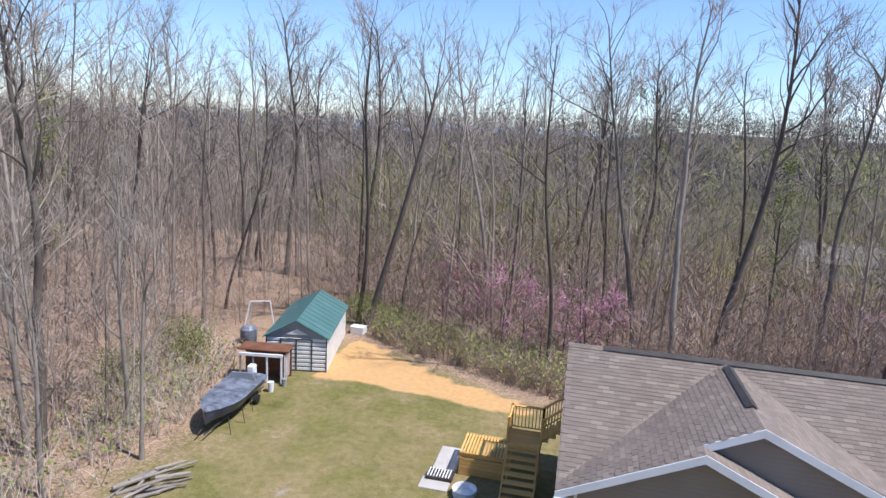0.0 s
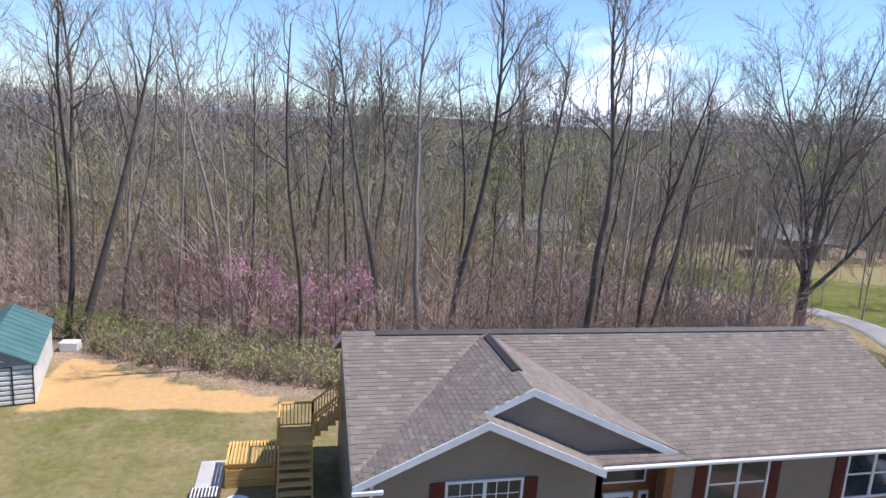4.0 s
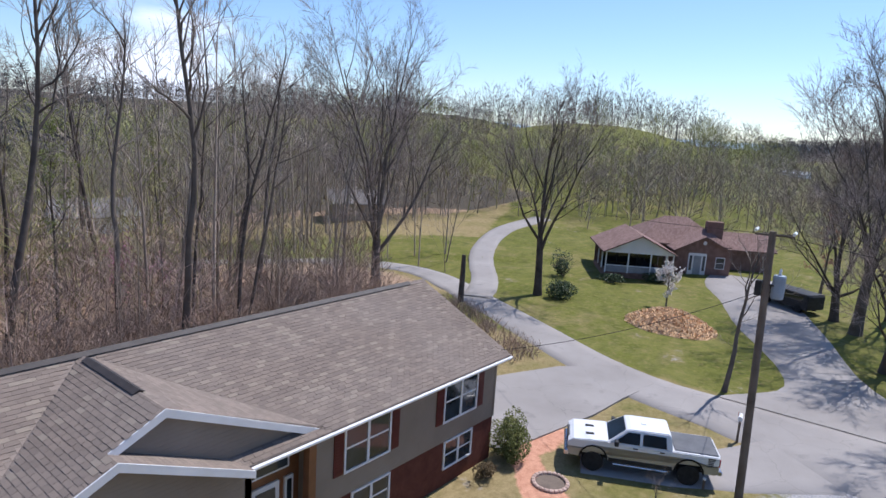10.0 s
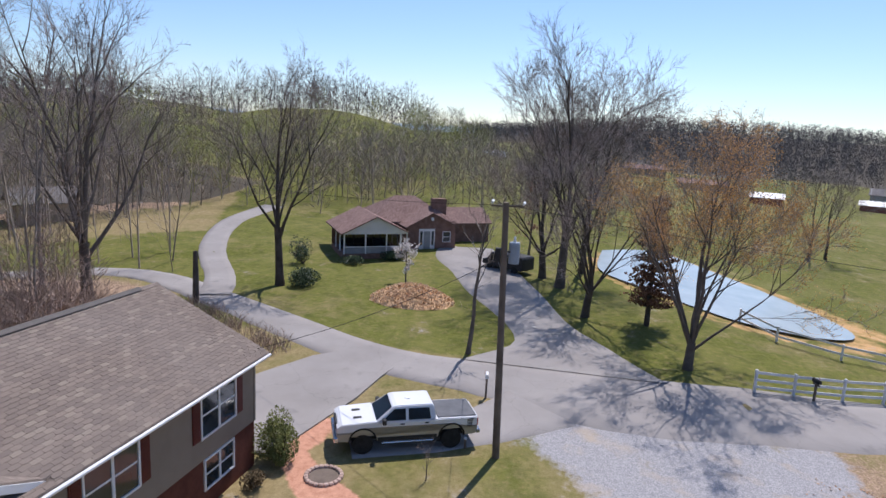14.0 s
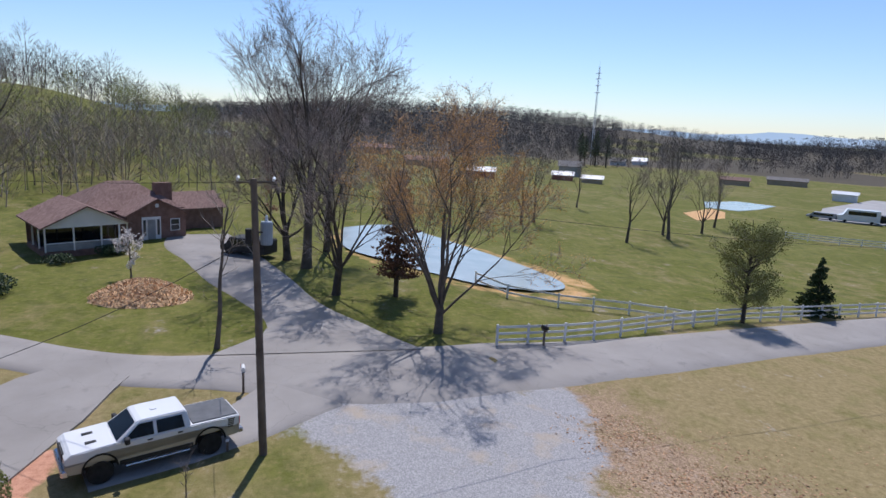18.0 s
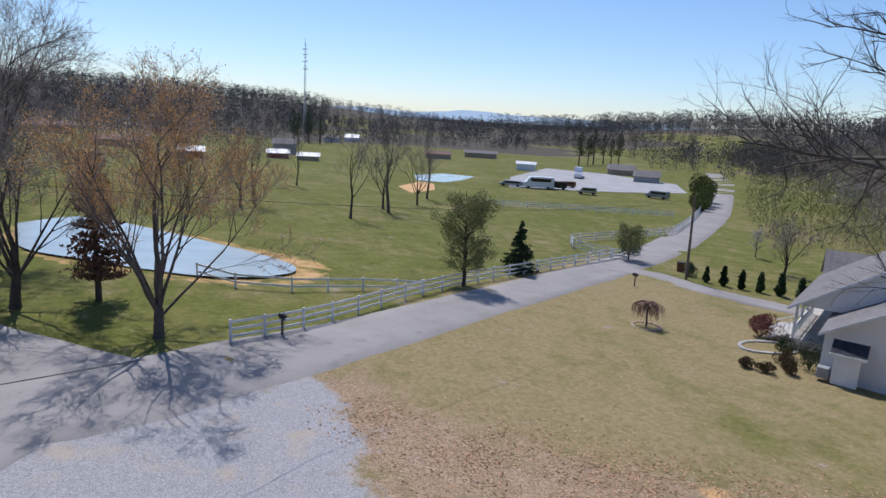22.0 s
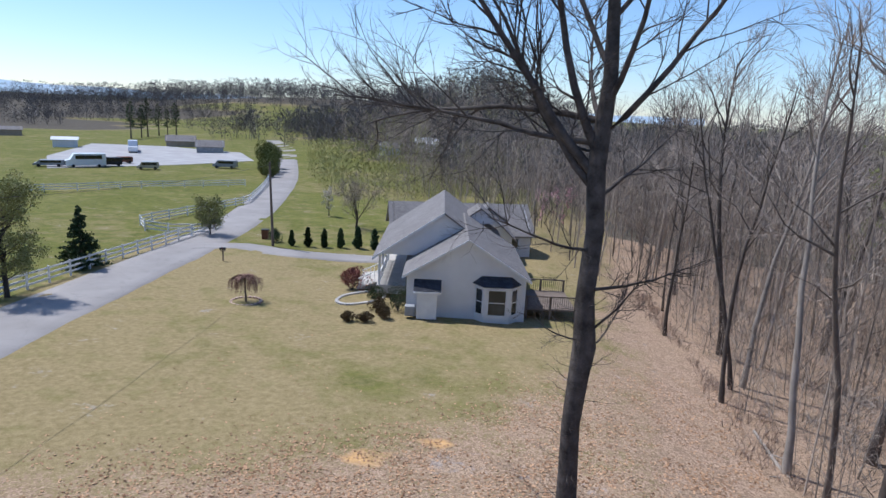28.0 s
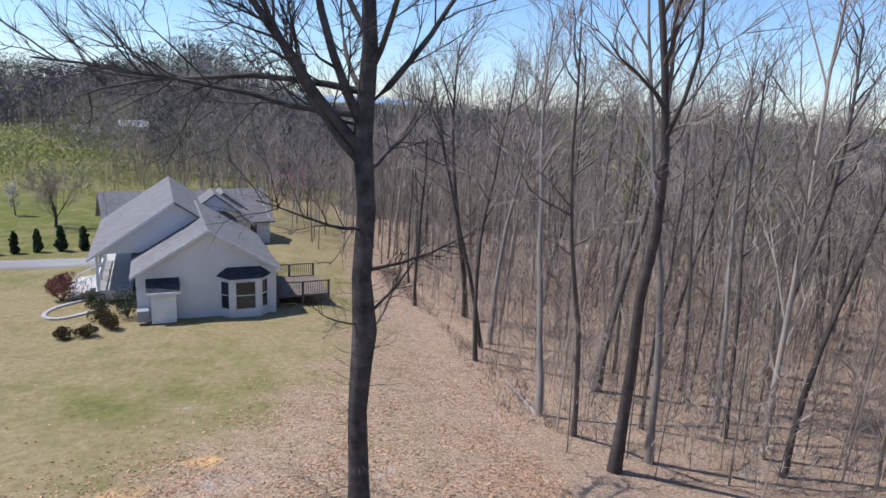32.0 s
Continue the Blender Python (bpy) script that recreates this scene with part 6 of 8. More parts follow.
# field trees
FIELD = [vase(27, 13, .26, 2.6, 6, spread=.75, kids=(5, 4), twigs=5, ends=4), vase(28, 15, .24, 4.5, 5, spread=.5, kids=(5, 4), twigs=5, ends=4)]
for k, (x, y, s) in enumerate(((112, -41, .62), (79, -35.5, .72), (88.5, -46, .8), (84.6, -44.8, .95), (94, -56, .75), (103, -64, .8), (85.3, -22.3, .85), (88, -25, .7))):
    plant("field_tree", FIELD[k % 2 if k else 1], x, y, k * 67, s, "leafless tree standing in the green pasture", group="trees in the pasture")


def conifer(seed, height, r, leaf, whorls=22, gap=.9, droop=-.1, bare_low=.12, spray=34):
    rnd = random.Random(seed)
    t, b = Tubes(), Tubes()
    t.tube([Vector((0, 0, -.2)), Vector((0, 0, height * .5)), Vector((0, 0, height))], [height * .022, height * .014, .01], 7)
    for k in range(whorls):
        f = bare_low + (1 - bare_low) * k / whorls
        reach = r * (1 - f) ** gap * rnd.uniform(.8, 1.1) + .06
        for _ in range(6):
            a = rnd.uniform(0, 6.28)
            d = Vector((math.cos(a), math.sin(a), droop + rnd.uniform(-.1, .25))).normalized()
            p = Vector((0, 0, height * f))
            L = reach * rnd.uniform(.7, 1.15)
            t.tube([p, p + d * L], [.02, .006], 3)
            for _ in range(int(spray * L / r) + 3):
                q = p + d * L * rnd.uniform(.2, 1.02)
                b.blade(q + Vector((rnd.gauss(0, .08 * L), rnd.gauss(0, .08 * L), rnd.gauss(0, .05))), rnd.uniform(.09, .2) * (1 + height * .03), rnd)
    return t.mesh("trunk", BARK), b.mesh("needles", leaf)


def evergreen(name, meshes, x, y, size, label, category="tree", group="", turn=0):
    o = thing(name, x, y, ground_z(x, y) - .02, turn, label, category, group)
    o.matrix_world = pose(x, y, ground_z(x, y) - .02, 0, 0, turn) @ Matrix.Scale(size, 4)
    bare(o, "trunk", meshes[0])
    bare(o, "foliage", meshes[1])
    return o


SPRUCE = conifer(41, 5.0, 1.85, NEEDLES, 26, .95, -.12, .06, 60)
evergreen("spruce_tree", SPRUCE, 46.4, -37.6, 1.06, "dark green conical spruce by the fence")
RUSTY = plain("russet_needles", (0.08, 0.04, 0.022), (0.24, 0.12, 0.07), 1.2, 8, 0.8, 0.0)
DEADCON = conifer(42, 9.3, 1.9, RUSTY, 44, .45, .1, .14, 26)
evergreen("russet_conifer", DEADCON, 43.9, -.6, 1.0, "russet brown conifer beside the drive")
ARBOR = conifer(43, 2.1, .42, NEEDLES, 26, .45, .5, .02, 26)
for k, (x, y) in enumerate(((38.0, -56.6), (36.4, -57.2), (34.8, -57.9), (33.2, -58.6), (31.5, -59.3), (29.8, -59.9))):
    evergreen("arborvitae", ARBOR, x, y, (.82, 1.0, .95, 1.0, 1.12, 1.1)[k], "small dark conical evergreen beside the drive", "shrub", "row of evergreens", k * 50)
PINE = conifer(44, 15, 3.4, NEEDLES, 24, .5, .0, .3, 40)
for k, (x, y, s) in enumerate(((196, -205, 1.0), (199, -214, .9), (203, -222, 1.1), (205, -231, .95), (200, -236, 1.0), (208, -240, .8), (300, -118, 1.0), (306, -126, 1.2), (297, -128, 1.1), (290, -112, .9), (312, -120, 1.1), (318, -130, 1.0))):
    evergreen("pine_tree", PINE, x, y, s, "dark green pine in a far clump", "tree", "far pines", k * 37)


def bush(name, x, y, w, h, material, label, seed, n=1400, leaf=.07, stems=True, category="shrub", z=None):
    rnd = random.Random(seed)
    o = thing(name, x, y, ground_z(x, y) if z is None else z, 0, label, category)
    t, b = Tubes(), Tubes()
    for _ in range(14):
        a = rnd.uniform(0, 6.28)
        q = wander(Vector((0, 0, -.05)), Vector((math.cos(a) * .6 * w / h, math.sin(a) * .6 * w / h, 1)), h * .85, 3, rnd, .2, 0)
        t.tube(q, [.025, .018, .012, .006], 4)
    lobes = [(rnd.gauss(0, w * .2), rnd.gauss(0, w * .2), h * rnd.uniform(.28, .7), w * rnd.uniform(.22, .36)) for _ in range(9)] + [(0, 0, h * .5, w * .4)]
    for _ in range(n):
        cx, cy, cz, r = lobes[rnd.randrange(len(lobes))]
        d = Vector((rnd.gauss(0, 1), rnd.gauss(0, 1), rnd.gauss(0, 1))).normalized() * r * rnd.uniform(.75, 1.05)
        p = Vector((cx + d.x, cy + d.y, max(.03, cz + d.z * h / w)))
        b.blade(p, leaf * rnd.uniform(.6, 1.6), rnd)
    bare(o, "stems", t.mesh("stems", BARK))
    bare(o, "foliage", b.mesh("foliage", material))
    return o


DARK_LEAF = plain("dark_leaves", (0.012, 0.028, 0.008), (0.06, 0.09, 0.03), 1.2, 9, 0.5, 0.0)
BROWN_LEAF = plain("bronze_leaves", (0.05, 0.035, 0.015), (0.16, 0.11, 0.05), 1.2, 9, 0.7, 0.0)
MAPLE_RED = plain("red_maple_leaves", (0.15, 0.05, 0.042), (0.36, 0.16, 0.13), 1.2, 9, 0.6, 0.0)
OLIVE = plain("olive_leaves", (0.07, 0.085, 0.02), (0.20, 0.21, 0.06), 1.2, 9, 0.7, 0.0)
bush("corner_shrub", 18.75, 14.4, 1.5, 2.1, OLIVE, "dense green shrub at the corner of the house", 1, 7000, .06)
bush("low_shrub", 16.9, 14.3, .9, .7, BROWN_LEAF, "low brownish shrub before the house", 2, 900)
BARE_SHRUB = tree_meshes("bare_shrub", 37, twig=TWIG_DARK, height=1.7, r=.03, first=.12, limbs=16, reach=.5, spread=.9, twigs=7, ends=5)
plant("bare_bush", BARE_SHRUB, 19.3, 8.6, 0, 1.0, "small greyish bare bush on the grass", "shrub")
bush("lawn_shrub", 43.6, 26.2, 2.4, 1.5, DARK_LEAF, "dark green shrub beside the lawn tree", 4, 2400, .12)
for k, (x, y, w, h, m, lab) in enumerate(((20.9, -34.5, 1.0, .7, BROWN_LEAF, "clipped bronze shrub on the lawn"), (19.8, -34.9, 1.1, .75, BROWN_LEAF, "clipped bronze shrub on the lawn"), (19.0, -36.2, 1.1, 1.0, BROWN_LEAF, "clipped bronze shrub in the bed"),
                                         (19.7, -37.2, .9, .9, BROWN_LEAF, "clipped bronze shrub in the bed"), (20.2, -38.0, 1.0, 1.0, BROWN_LEAF, "clipped bronze shrub in the bed"), (21.0, -39.8, 1.6, 1.4, DARK_LEAF, "dark rounded evergreen shrub"), (18.9, -38.6, 2.1, 2.3, DARK_LEAF, "large dark rounded evergreen shrub"))):
    bush("clipped_shrub", x, y, w, h, m, lab, 20 + k, 1500, .07)
bush("red_maple", 24.4, -42.6, 2.2, 2.0, MAPLE_RED, "small red-leaved maple in a stone bed", 9, 2600, .09, category="tree")
for k, (x, y, w, h) in enumerate(((-13.8, 38.5, 3.5, 2.6), (-11.0, 37.6, 3.0, 2.2), (-19.8, 27.8, 3.2, 2.8), (-20.8, 25.0, 2.6, 2.2))):
    bush("wild_shrub", x, y, w, h, OLIVE, "wild green shrub at the edge of the woods", 30 + k, 3600, .06)
for k, (x, y, w, h) in enumerate(((87.5, -131, 5.5, 7.5), (84, -126, 4.2, 5.5), (91, -138, 5, 6.5), (81, -121, 3.2, 3.6))):
    bush("roadside_cedar", x, y, w, h, OLIVE, "rounded green cedar beside the road", 40 + k, 5000, .24)
bush("drive_bush", 40.6, -57.6, 1.6, 1.6, DARK_LEAF, "dark bush beside the pole", 50, 1500, .09)
GREENBALL = oval_tree(33, 4.6, 3.2, .08, LEAF_GREEN, 5200, .12)
plant("young_tree", GREENBALL, 48.8, -57.4, 0, 1.0, "young green tree by the fence")


BUD_TWIG = plain("reddish_twigs", (0.10, 0.055, 0.045), (0.34, 0.21, 0.17), 1.5, 8, 0.9, 0.0, islands=0.4)


def weeping(x, y):
    rnd = random.Random(77)
    o = thing("weeping_cherry", x, y, ground_z(x, y), 0, "small weeping tree in a ring of stones", "tree")
    t, c = Tubes(), Tubes()
    t.tube([Vector((0, 0, -.1)), Vector((.05, 0, .9)), Vector((0, .05, 1.75))], [.08, .06, .05], 7)
    for _ in range(300):
        a, r = rnd.uniform(0, 6.28), rnd.uniform(.3, 1.2)
        d = Vector((math.cos(a), math.sin(a), 0))
        p = Vector((0, .05, 1.7))
        c.tube([p, p + d * r * .5 + Vector((0, 0, .28)), p + d * r + Vector((0, 0, -.05)), p + d * r * 1.08 + Vector((0, 0, -rnd.uniform(.4, 1.0)))], [.014, .012, .010, .006], 3)
    bare(o, "trunk", t.mesh("trunk", BARK))
    bare(o, "crown", c.mesh("crown", BUD_TWIG), "hanging reddish-brown twigs")
    for i in range(20):
        a = 2 * math.pi * i / 20
        part("stone", box(-.12, -.1, -.05, .12, .1, .13, .03), RINGSTONE, o, "", pose(1.05 * math.cos(a), 1.05 * math.sin(a), 0, 0, 0, math.degrees(a) + 90))
    return o


weeping(29.2, -35.2)
BLOOM = tree_meshes("bloom", 34, leaf=WHITE_BLOOM, height=3.4, r=.08, first=.3, limbs=14, reach=.38, spread=.9, twigs=7, ends=4, leaf_size=.11, leaf_n=3)
plant("blossom_tree", BLOOM, 48.4, 18.8, 0, 1.0, "small tree in pale blossom beside the mulch heap")
plant("dogwood_tree", BLOOM, 45.0, -79.0, 50, 1.1, "small tree in pale blossom on the far lawn")
plant("bare_tree", WIDE[2], 37.5, -72, 50, .55, "low spreading leafless tree on the far lawn")


# ---- the oak beside the lawn ----
def oak():
    rnd = random.Random(5)
    o = thing("oak_tree", 4.65, -16.6, ground_z(4.65, -16.6) - .05, 0, "tall dark-barked oak on the edge of the lawn", "tree")
    trunk, crown = Tubes(), Tubes()
    pts = [Vector(p) for p in ((0, 0, -.3), (.02, 0, 1.0), (.10, .02, 3.4), (.0, 0, 5.0), (-.07, -.05, 6.0), (.05, -.1, 7.6), (-.04, -.1, 9.6), (.1, -.15, 11.5), (-.05, -.2, 14), (.1, -.1, 17), (.2, 0, 20))]
    trunk.tube(pts, [.40, .32, .29, .32, .37, .29, .27, .28, .22, .15, .07], 18)

    def twig(p, d, length, rr, deep):
        q = wander(p, d, length, 4 if deep > 1 else 3, rnd, .24, .03)
        crown.tube(q, [rr * (1 - .8 * i / (len(q) - 1)) for i in range(len(q))], 4 if deep > 1 else 3)
        if deep:
            for _ in range(6 if deep > 1 else 5):
                s, e = at_along(q, rnd.uniform(.2, 1))
                twig(s, around(e, rnd.uniform(.35, .9), rnd, .05), length * rnd.uniform(.35, .62), rr * .42, deep - 1)

    # ways of the main limbs: start height, way, length, thickness, lift
    limbs = ((11.6, (.97, .05, -.02), 8.0, .10, -.005), (12.2, (.95, -.1, .25), 8.5, .11, -.03), (10.2, (.85, .1, .6), 7.5, .13, .05), (10.6, (.7, .15, .62), 8.5, .17, .04), (11.2, (.45, .25, .9), 8.5, .15, .02), (11.3, (.9, -.2, .2), 4.2, .05, .05), (11.8, (-.75, .1, .62), 7, .11, .05),
             (12.6, (-.35, .3, .85), 7, .1, .02), (7.8, (-.9, .3, .15), 3.4, .06, .06), (6.4, (-.7, .2, .5), 3.0, .05, .08), (13.6, (.5, -.4, .8), 7, .1, .02), (12.0, (.2, -.8, .5), 6, .1, .05),
             (6.2, (.6, .5, .2), 2.2, .035, .08), (5.8, (-.5, -.5, .3), 2.6, .04, .08), (9.0, (.4, .7, .2), 4.5, .06, .04), (15, (-.6, -.3, .8), 6, .08, .02), (16, (.6, .4, .9), 5, .07, .02), (10.0, (-.5, -.6, .4), 5, .08, .04))
    for z, d, length, r, lift in limbs:
        z = z + 0.6 if z > 9 else z
        f = next(i for i in range(len(pts) - 1) if pts[i + 1].z > z)
        p = pts[f].lerp(pts[f + 1], (z - pts[f].z) / (pts[f + 1].z - pts[f].z))
        q = wander(p, Vector(d), length, 8, rnd, .12, lift)
        crown.tube(q, [r * (1 - .78 * (i / 8) ** .9) for i in range(9)], 7)
        for _ in range(13):
            s, e = at_along(q, rnd.uniform(.12, 1))
            twig(s, around(e, rnd.uniform(.4, .95), rnd, .08), length * rnd.uniform(.2, .42), r * .30, 2)
    for z in (.9, 2.0, 3.1, 4.2, 5.0, 5.6, 6.6, 7.2):
        for _ in range(4):
            p = Vector((0, 0, z + rnd.uniform(-.3, .3)))
            a = rnd.uniform(0, 6.28)
            twig(p + Vector((math.cos(a), math.sin(a), 0)) * .25, Vector((math.cos(a), math.sin(a), .3)), rnd.uniform(.5, 1.1), .012, 1)
    for v in trunk.verts:  # ribbed, swollen bark
        n = noise.noise((v.x * 3, v.y * 3, v.z * .9)) * .07 + noise.noise((v.x * 9, v.y * 9, v.z * 2.5)) * .03
        v.x, v.y = v.x * (1 + n * 2.2), v.y * (1 + n * 2.2)
    bare(o, "trunk", trunk.mesh("trunk", OAK_BARK))
    bare(o, "crown", crown.mesh("crown", OAK_BARK), "spreading dark limbs and twigs")


OAK_BARK = plain("oak_bark", (0.028, 0.024, 0.021), (0.155, 0.135, 0.12), 2.2, 14, 0.95, 0.9, spec=0.1)
oak()
# single trees at the edge of the woods beside the lawn
for k, (x, y, turn, s, kind, lab, tip) in enumerate(((-4.0, -25.9, 0, 1.0, FOREST[1], "pale slender tree at the edge of the woods", (0, 2)), (-7.6, -21.6, 90, 1.05, FOREST[1], "tall pale tree leaning at the edge of the woods", (0, 1)), (-2.3, -33.5, 200, 1.0, FOREST[0], "slender tree at the edge of the woods", (1, -3)),
                                                  (-3.2, -36.5, 40, .95, FOREST[5], "slender tree at the edge of the woods", (0, 4)), (.2, -46, 140, .95, FOREST[0], "slender tree at the edge of the woods", (0, 0)))):
    plant("edge_tree", kind, x, y, turn, s, lab, tip=tip)
LOGWOOD = thing("fallen_trunk", -3.3, -29.6, ground_z(-3.3, -29.6), 0, "long pale fallen trunk at the edge of the woods", "log")
t = Tubes()
t.tube([Vector((0, 0, .25)), Vector((-.5, 3, .2)), Vector((-1.4, 6.2, .12))], [.06, .10, .13], 8)
t.tube([Vector((-.3, 2, .2)), Vector((-1.3, 3.2, .5))], [.05, .02], 5)
t.tube([Vector((-.7, 4, .2)), Vector((.2, 4.8, .55))], [.04, .015], 5)
bare(LOGWOOD, "trunk", t.mesh("trunk", BARK_PALE))
# the leaning tree behind the shed, and trees along the back of the yard
LEANER = tree_meshes("leaner", 35, height=18.5, r=.24, first=.5, limbs=13, reach=.3, spread=.8, lean=(.22, .0), bend=.04, twigs=7, ends=5)
plant("leaning_tree", LEANER, -13.2, 38.0, 0, 1.0, "tall leaning leafless tree behind the shed", tip=(0, 5))
for k, (x, y, turn, s, m) in enumerate(((8.0, 37.6, 30, 1.06, 3), (13.4, 37.2, 100, .9, 3), (3.8, 38.6, 210, 1.12, 1), (24.5, 40, 60, .85, 3))):
    plant("yard_edge_tree", FOREST[3] if m == 3 else FOREST[5], x, y, turn, s * 1.0, "large dark leafless tree along the back of the yard", group="big trees behind the house")
EDGE_PALE = tree_meshes("edge_pale", 36, bark=BARK_PALE, twig=BARK_PALE, height=13, r=.13, first=.12, limbs=20, reach=.32, spread=.5, twigs=8, ends=5)
for k, (x, y, s) in enumerate(((-15.6, 19.4, .72), (-17.8, 21.5, .9), (-19.6, 18.2, 1.0), (-17.0, 16.2, .8))):
    plant("pale_tree", EDGE_PALE, x, y, k * 80, s, "pale-stemmed leafless tree beside the yard", group="pale trees beside the yard")

# ---- brush ----
brush("brush", 51, [(-12.5, 36), (-9, 34.2), (-5, 32.4), (0, 30.6), (3, 29.6), (4, 33), (-2, 36), (-12, 39)], 420, 1.4, BRUSH, "tangled brown brush along the sand bank, greening at the foot", 5, BUD_GREEN)
brush("brush", 52, [(3, 29.6), (22, 28.5), (30, 31), (32, 38), (4, 36)], 800, 2.3, BRUSH, "tangled brown brush behind the house", 5)
brush("brush", 53, [(24, 22), (30.5, 19.6), (32.4, 24), (36, 30), (32, 33), (26, 30)], 330, .9, BRUSH, "dry brown brush on the bank beside the lane", 5)
brush("brush", 54, [(-2.5, -24), (-4.5, -24), (-4.5, -32), (-1.5, -40), (2, -52), (4, -60), (1, -60), (-1, -46), (-1.5, -34)], 240, .6, BRUSH, "tangled brush along the edge of the woods", 4)
brush("brush", 55, [(-17, 12), (-15.5, 20), (-17.5, 30), (-22, 33), (-24, 14)], 230, 1.5, PALE_BRUSH, "pale tangled brush beside the boat, greening at the foot", 5, BUD_GREEN)


REDBUDS = [tree_meshes("redbud", 60 + i, leaf=REDBUD, height=4.6, r=.06, first=.15, limbs=14, reach=.48, spread=.85, twigs=6, ends=4, leaf_size=.08, leaf_n=3) for i in range(3)]


def redbud(x, y, s, seed):
    m = REDBUDS[seed % 3]
    plant("redbud_tree", m, x, y, seed * 40, s, "small redbud in pink-purple blossom", group="redbuds in blossom")


for k, (x, y, s) in enumerate(((-8.2, 38.4, .95), (-5.6, 36.8, .9), (-2.8, 36.2, 1.0), (-.4, 35.0, .9), (-1.6, 34.2, .7), (.8, 34.4, .9), (2.0, 35.4, 1.0), (-4.2, 37.6, 1.0), (-7.0, 39.2, 1.1), (15.5, 42, 1.0), (17.5, 41, .8), (13, -92, 1.3), (16, -90, 1.1))):
    redbud(x, y, s, 60 + k % 4)

# ---- far woods ----
FAR_WOOD = plain("far_woods", (0.05, 0.047, 0.046), (0.215, 0.195, 0.18), 0.01, 0.4, 0.95, 0.0, spec=0.1, islands=0.5)
FAR_GREEN = plain("far_budding_woods", (0.13, 0.125, 0.05), (0.52, 0.50, 0.21), 0.03, 0.4, 0.95, 0.0, spec=0.1, islands=0.5)
mass("far_woods", "budding woods below the knoll behind the neighbour", MIDTREE, scatter(21, KNOLL_WOODS, lambda x, y: 3.8 + .010 * math.hypot(x, y), 560, lambda x, y: math.hypot(x - 60, y - 69) > 6 and math.hypot((x - 186) / 76, (y - 94) / 50) > .62, 9000), FAR_GREEN, 21, (.45, .76))
mass("knoll_woods", "leafless woods between the neighbour and the knoll", MIDTREE, scatter(36, [(66, 60), (92, 38), (128, 34), (140, 56), (110, 80), (60, 100)], lambda x, y: 4.5, 140), WOOD, 36, (.42, .72))
mass("lane_woods", "leafless trees beyond the lane", DEEP, scatter(20, [(14, 96), (38, 84), (54, 72), (62, 58), (72, 56), (90, 56), (95, 90), (50, 105), (10, 120)], lambda x, y: 3.2, 140), WOOD, 20, (.5, .8))
mass("lane_side_woods", "tall leafless trees between the lane and the far lawn", DEEP, scatter(43, [(38, 53), (52, 57), (64, 59), (76, 66), (60, 78), (40, 82), (26, 80), (33, 64)], lambda x, y: 2.6, 70, lambda x, y: near_line(x, y, ROAD_LINE) > 2.5 and math.hypot(x - 60, y - 69) > 6), WOOD, 43, (.75, 1.0))
mass("lane_trees", "thin leafless trees along the lane", DEEP, scatter(19, [(38, 33), (44, 38), (50, 42), (43, 47), (38, 52), (33, 60), (30, 58), (36, 46), (39, 40)], lambda x, y: 3.0, 16, lambda x, y: near_line(x, y, ROAD_LINE) > 2.2), WOOD, 19, (.55, .8))
mass("knoll_trees", "row of tall leafless trees on the grassy knoll", MIDTREE, scatter(22, [(160, 128), (186, 104), (215, 78), (262, 50), (290, 48), (255, 84), (215, 120), (180, 150)], lambda x, y: 5, 170), FAR_WOOD, 22, (.8, 1.2))
mass("neighbour_woods", "leafless trees behind the neighbouring house", MIDTREE, scatter(23, [(76, 38), (84, 20), (95, 2), (150, 2), (170, 30), (120, 50), (84, 50)], lambda x, y: 4.2, 170), WOOD, 23, (.5, .8))


NORTH_SLOPE = [(60, 104), (112, 98), (150, 122), (176, 152), (330, 250), (330, 430), (60, 430)]
mass("slope_woods", "budding woods on the slopes north of the lane", FUZZ, scatter(67, NORTH_SLOPE, lambda x, y: 4.5 + .012 * math.hypot(x, y), 520, tries=5000), FAR_GREEN, 67, (.55, .95))


def hill_woods(name, label, seed, poly, gap, n, size=(.6, .9), kinds=FUZZ, keep=lambda x, y: True):
    mass(name, label, kinds, scatter(seed, poly, lambda x, y: gap, n, keep, tries=n * 6), FAR_WOOD, seed, size)


hill_woods("hill_woods", "dense leafless woods over the far hill", 24, HILL_WOODS, 9, 2300, (.9, 1.25))
hill_woods("east_ridge_woods", "leafless woods along the eastern ridge", 38, RIDGE_WOODS, 10, 1300, (.6, .9))
hill_woods("ridge_woods", "leafless woods along the northern ridge", 25, [(-420, 430), (640, 430), (640, 760), (-420, 760)], 11, 1400, (1.0, 1.4))
hill_woods("south_woods", "leafless woods along the southern ridge", 26, [(150, -520), (620, -480), (620, -800), (60, -800)], 9, 1400, (1.0, 1.3))
hill_woods("south_hill_woods", "leafless woods on the hill beyond the road", 27, [(0, -180), (60, -200), (105, -225), (205, -330), (175, -440), (-20, -440), (-80, -260)], 5.2, 1300, (.7, 1.05))
hill_woods("west_woods", "leafless woods far down the hollow", 28, [(-60, -80), (-90, 10), (-420, 60), (-420, -420), (-60, -420), (-10, -130)], 7, 900, (.8, 1.2))
hill_woods("north_west_woods", "leafless woods beyond the yard", 29, [(-90, 20), (-60, 120), (60, 130), (60, 420), (-420, 420), (-420, 60)], 6, 1300, (.8, 1.2))
hill_woods("valley_woods", "leafless woods across the valley", 31, [(330, 30), (560, 80), (580, -60), (520, -250), (450, -190), (360, -70)], 7, 420, (.5, .9))
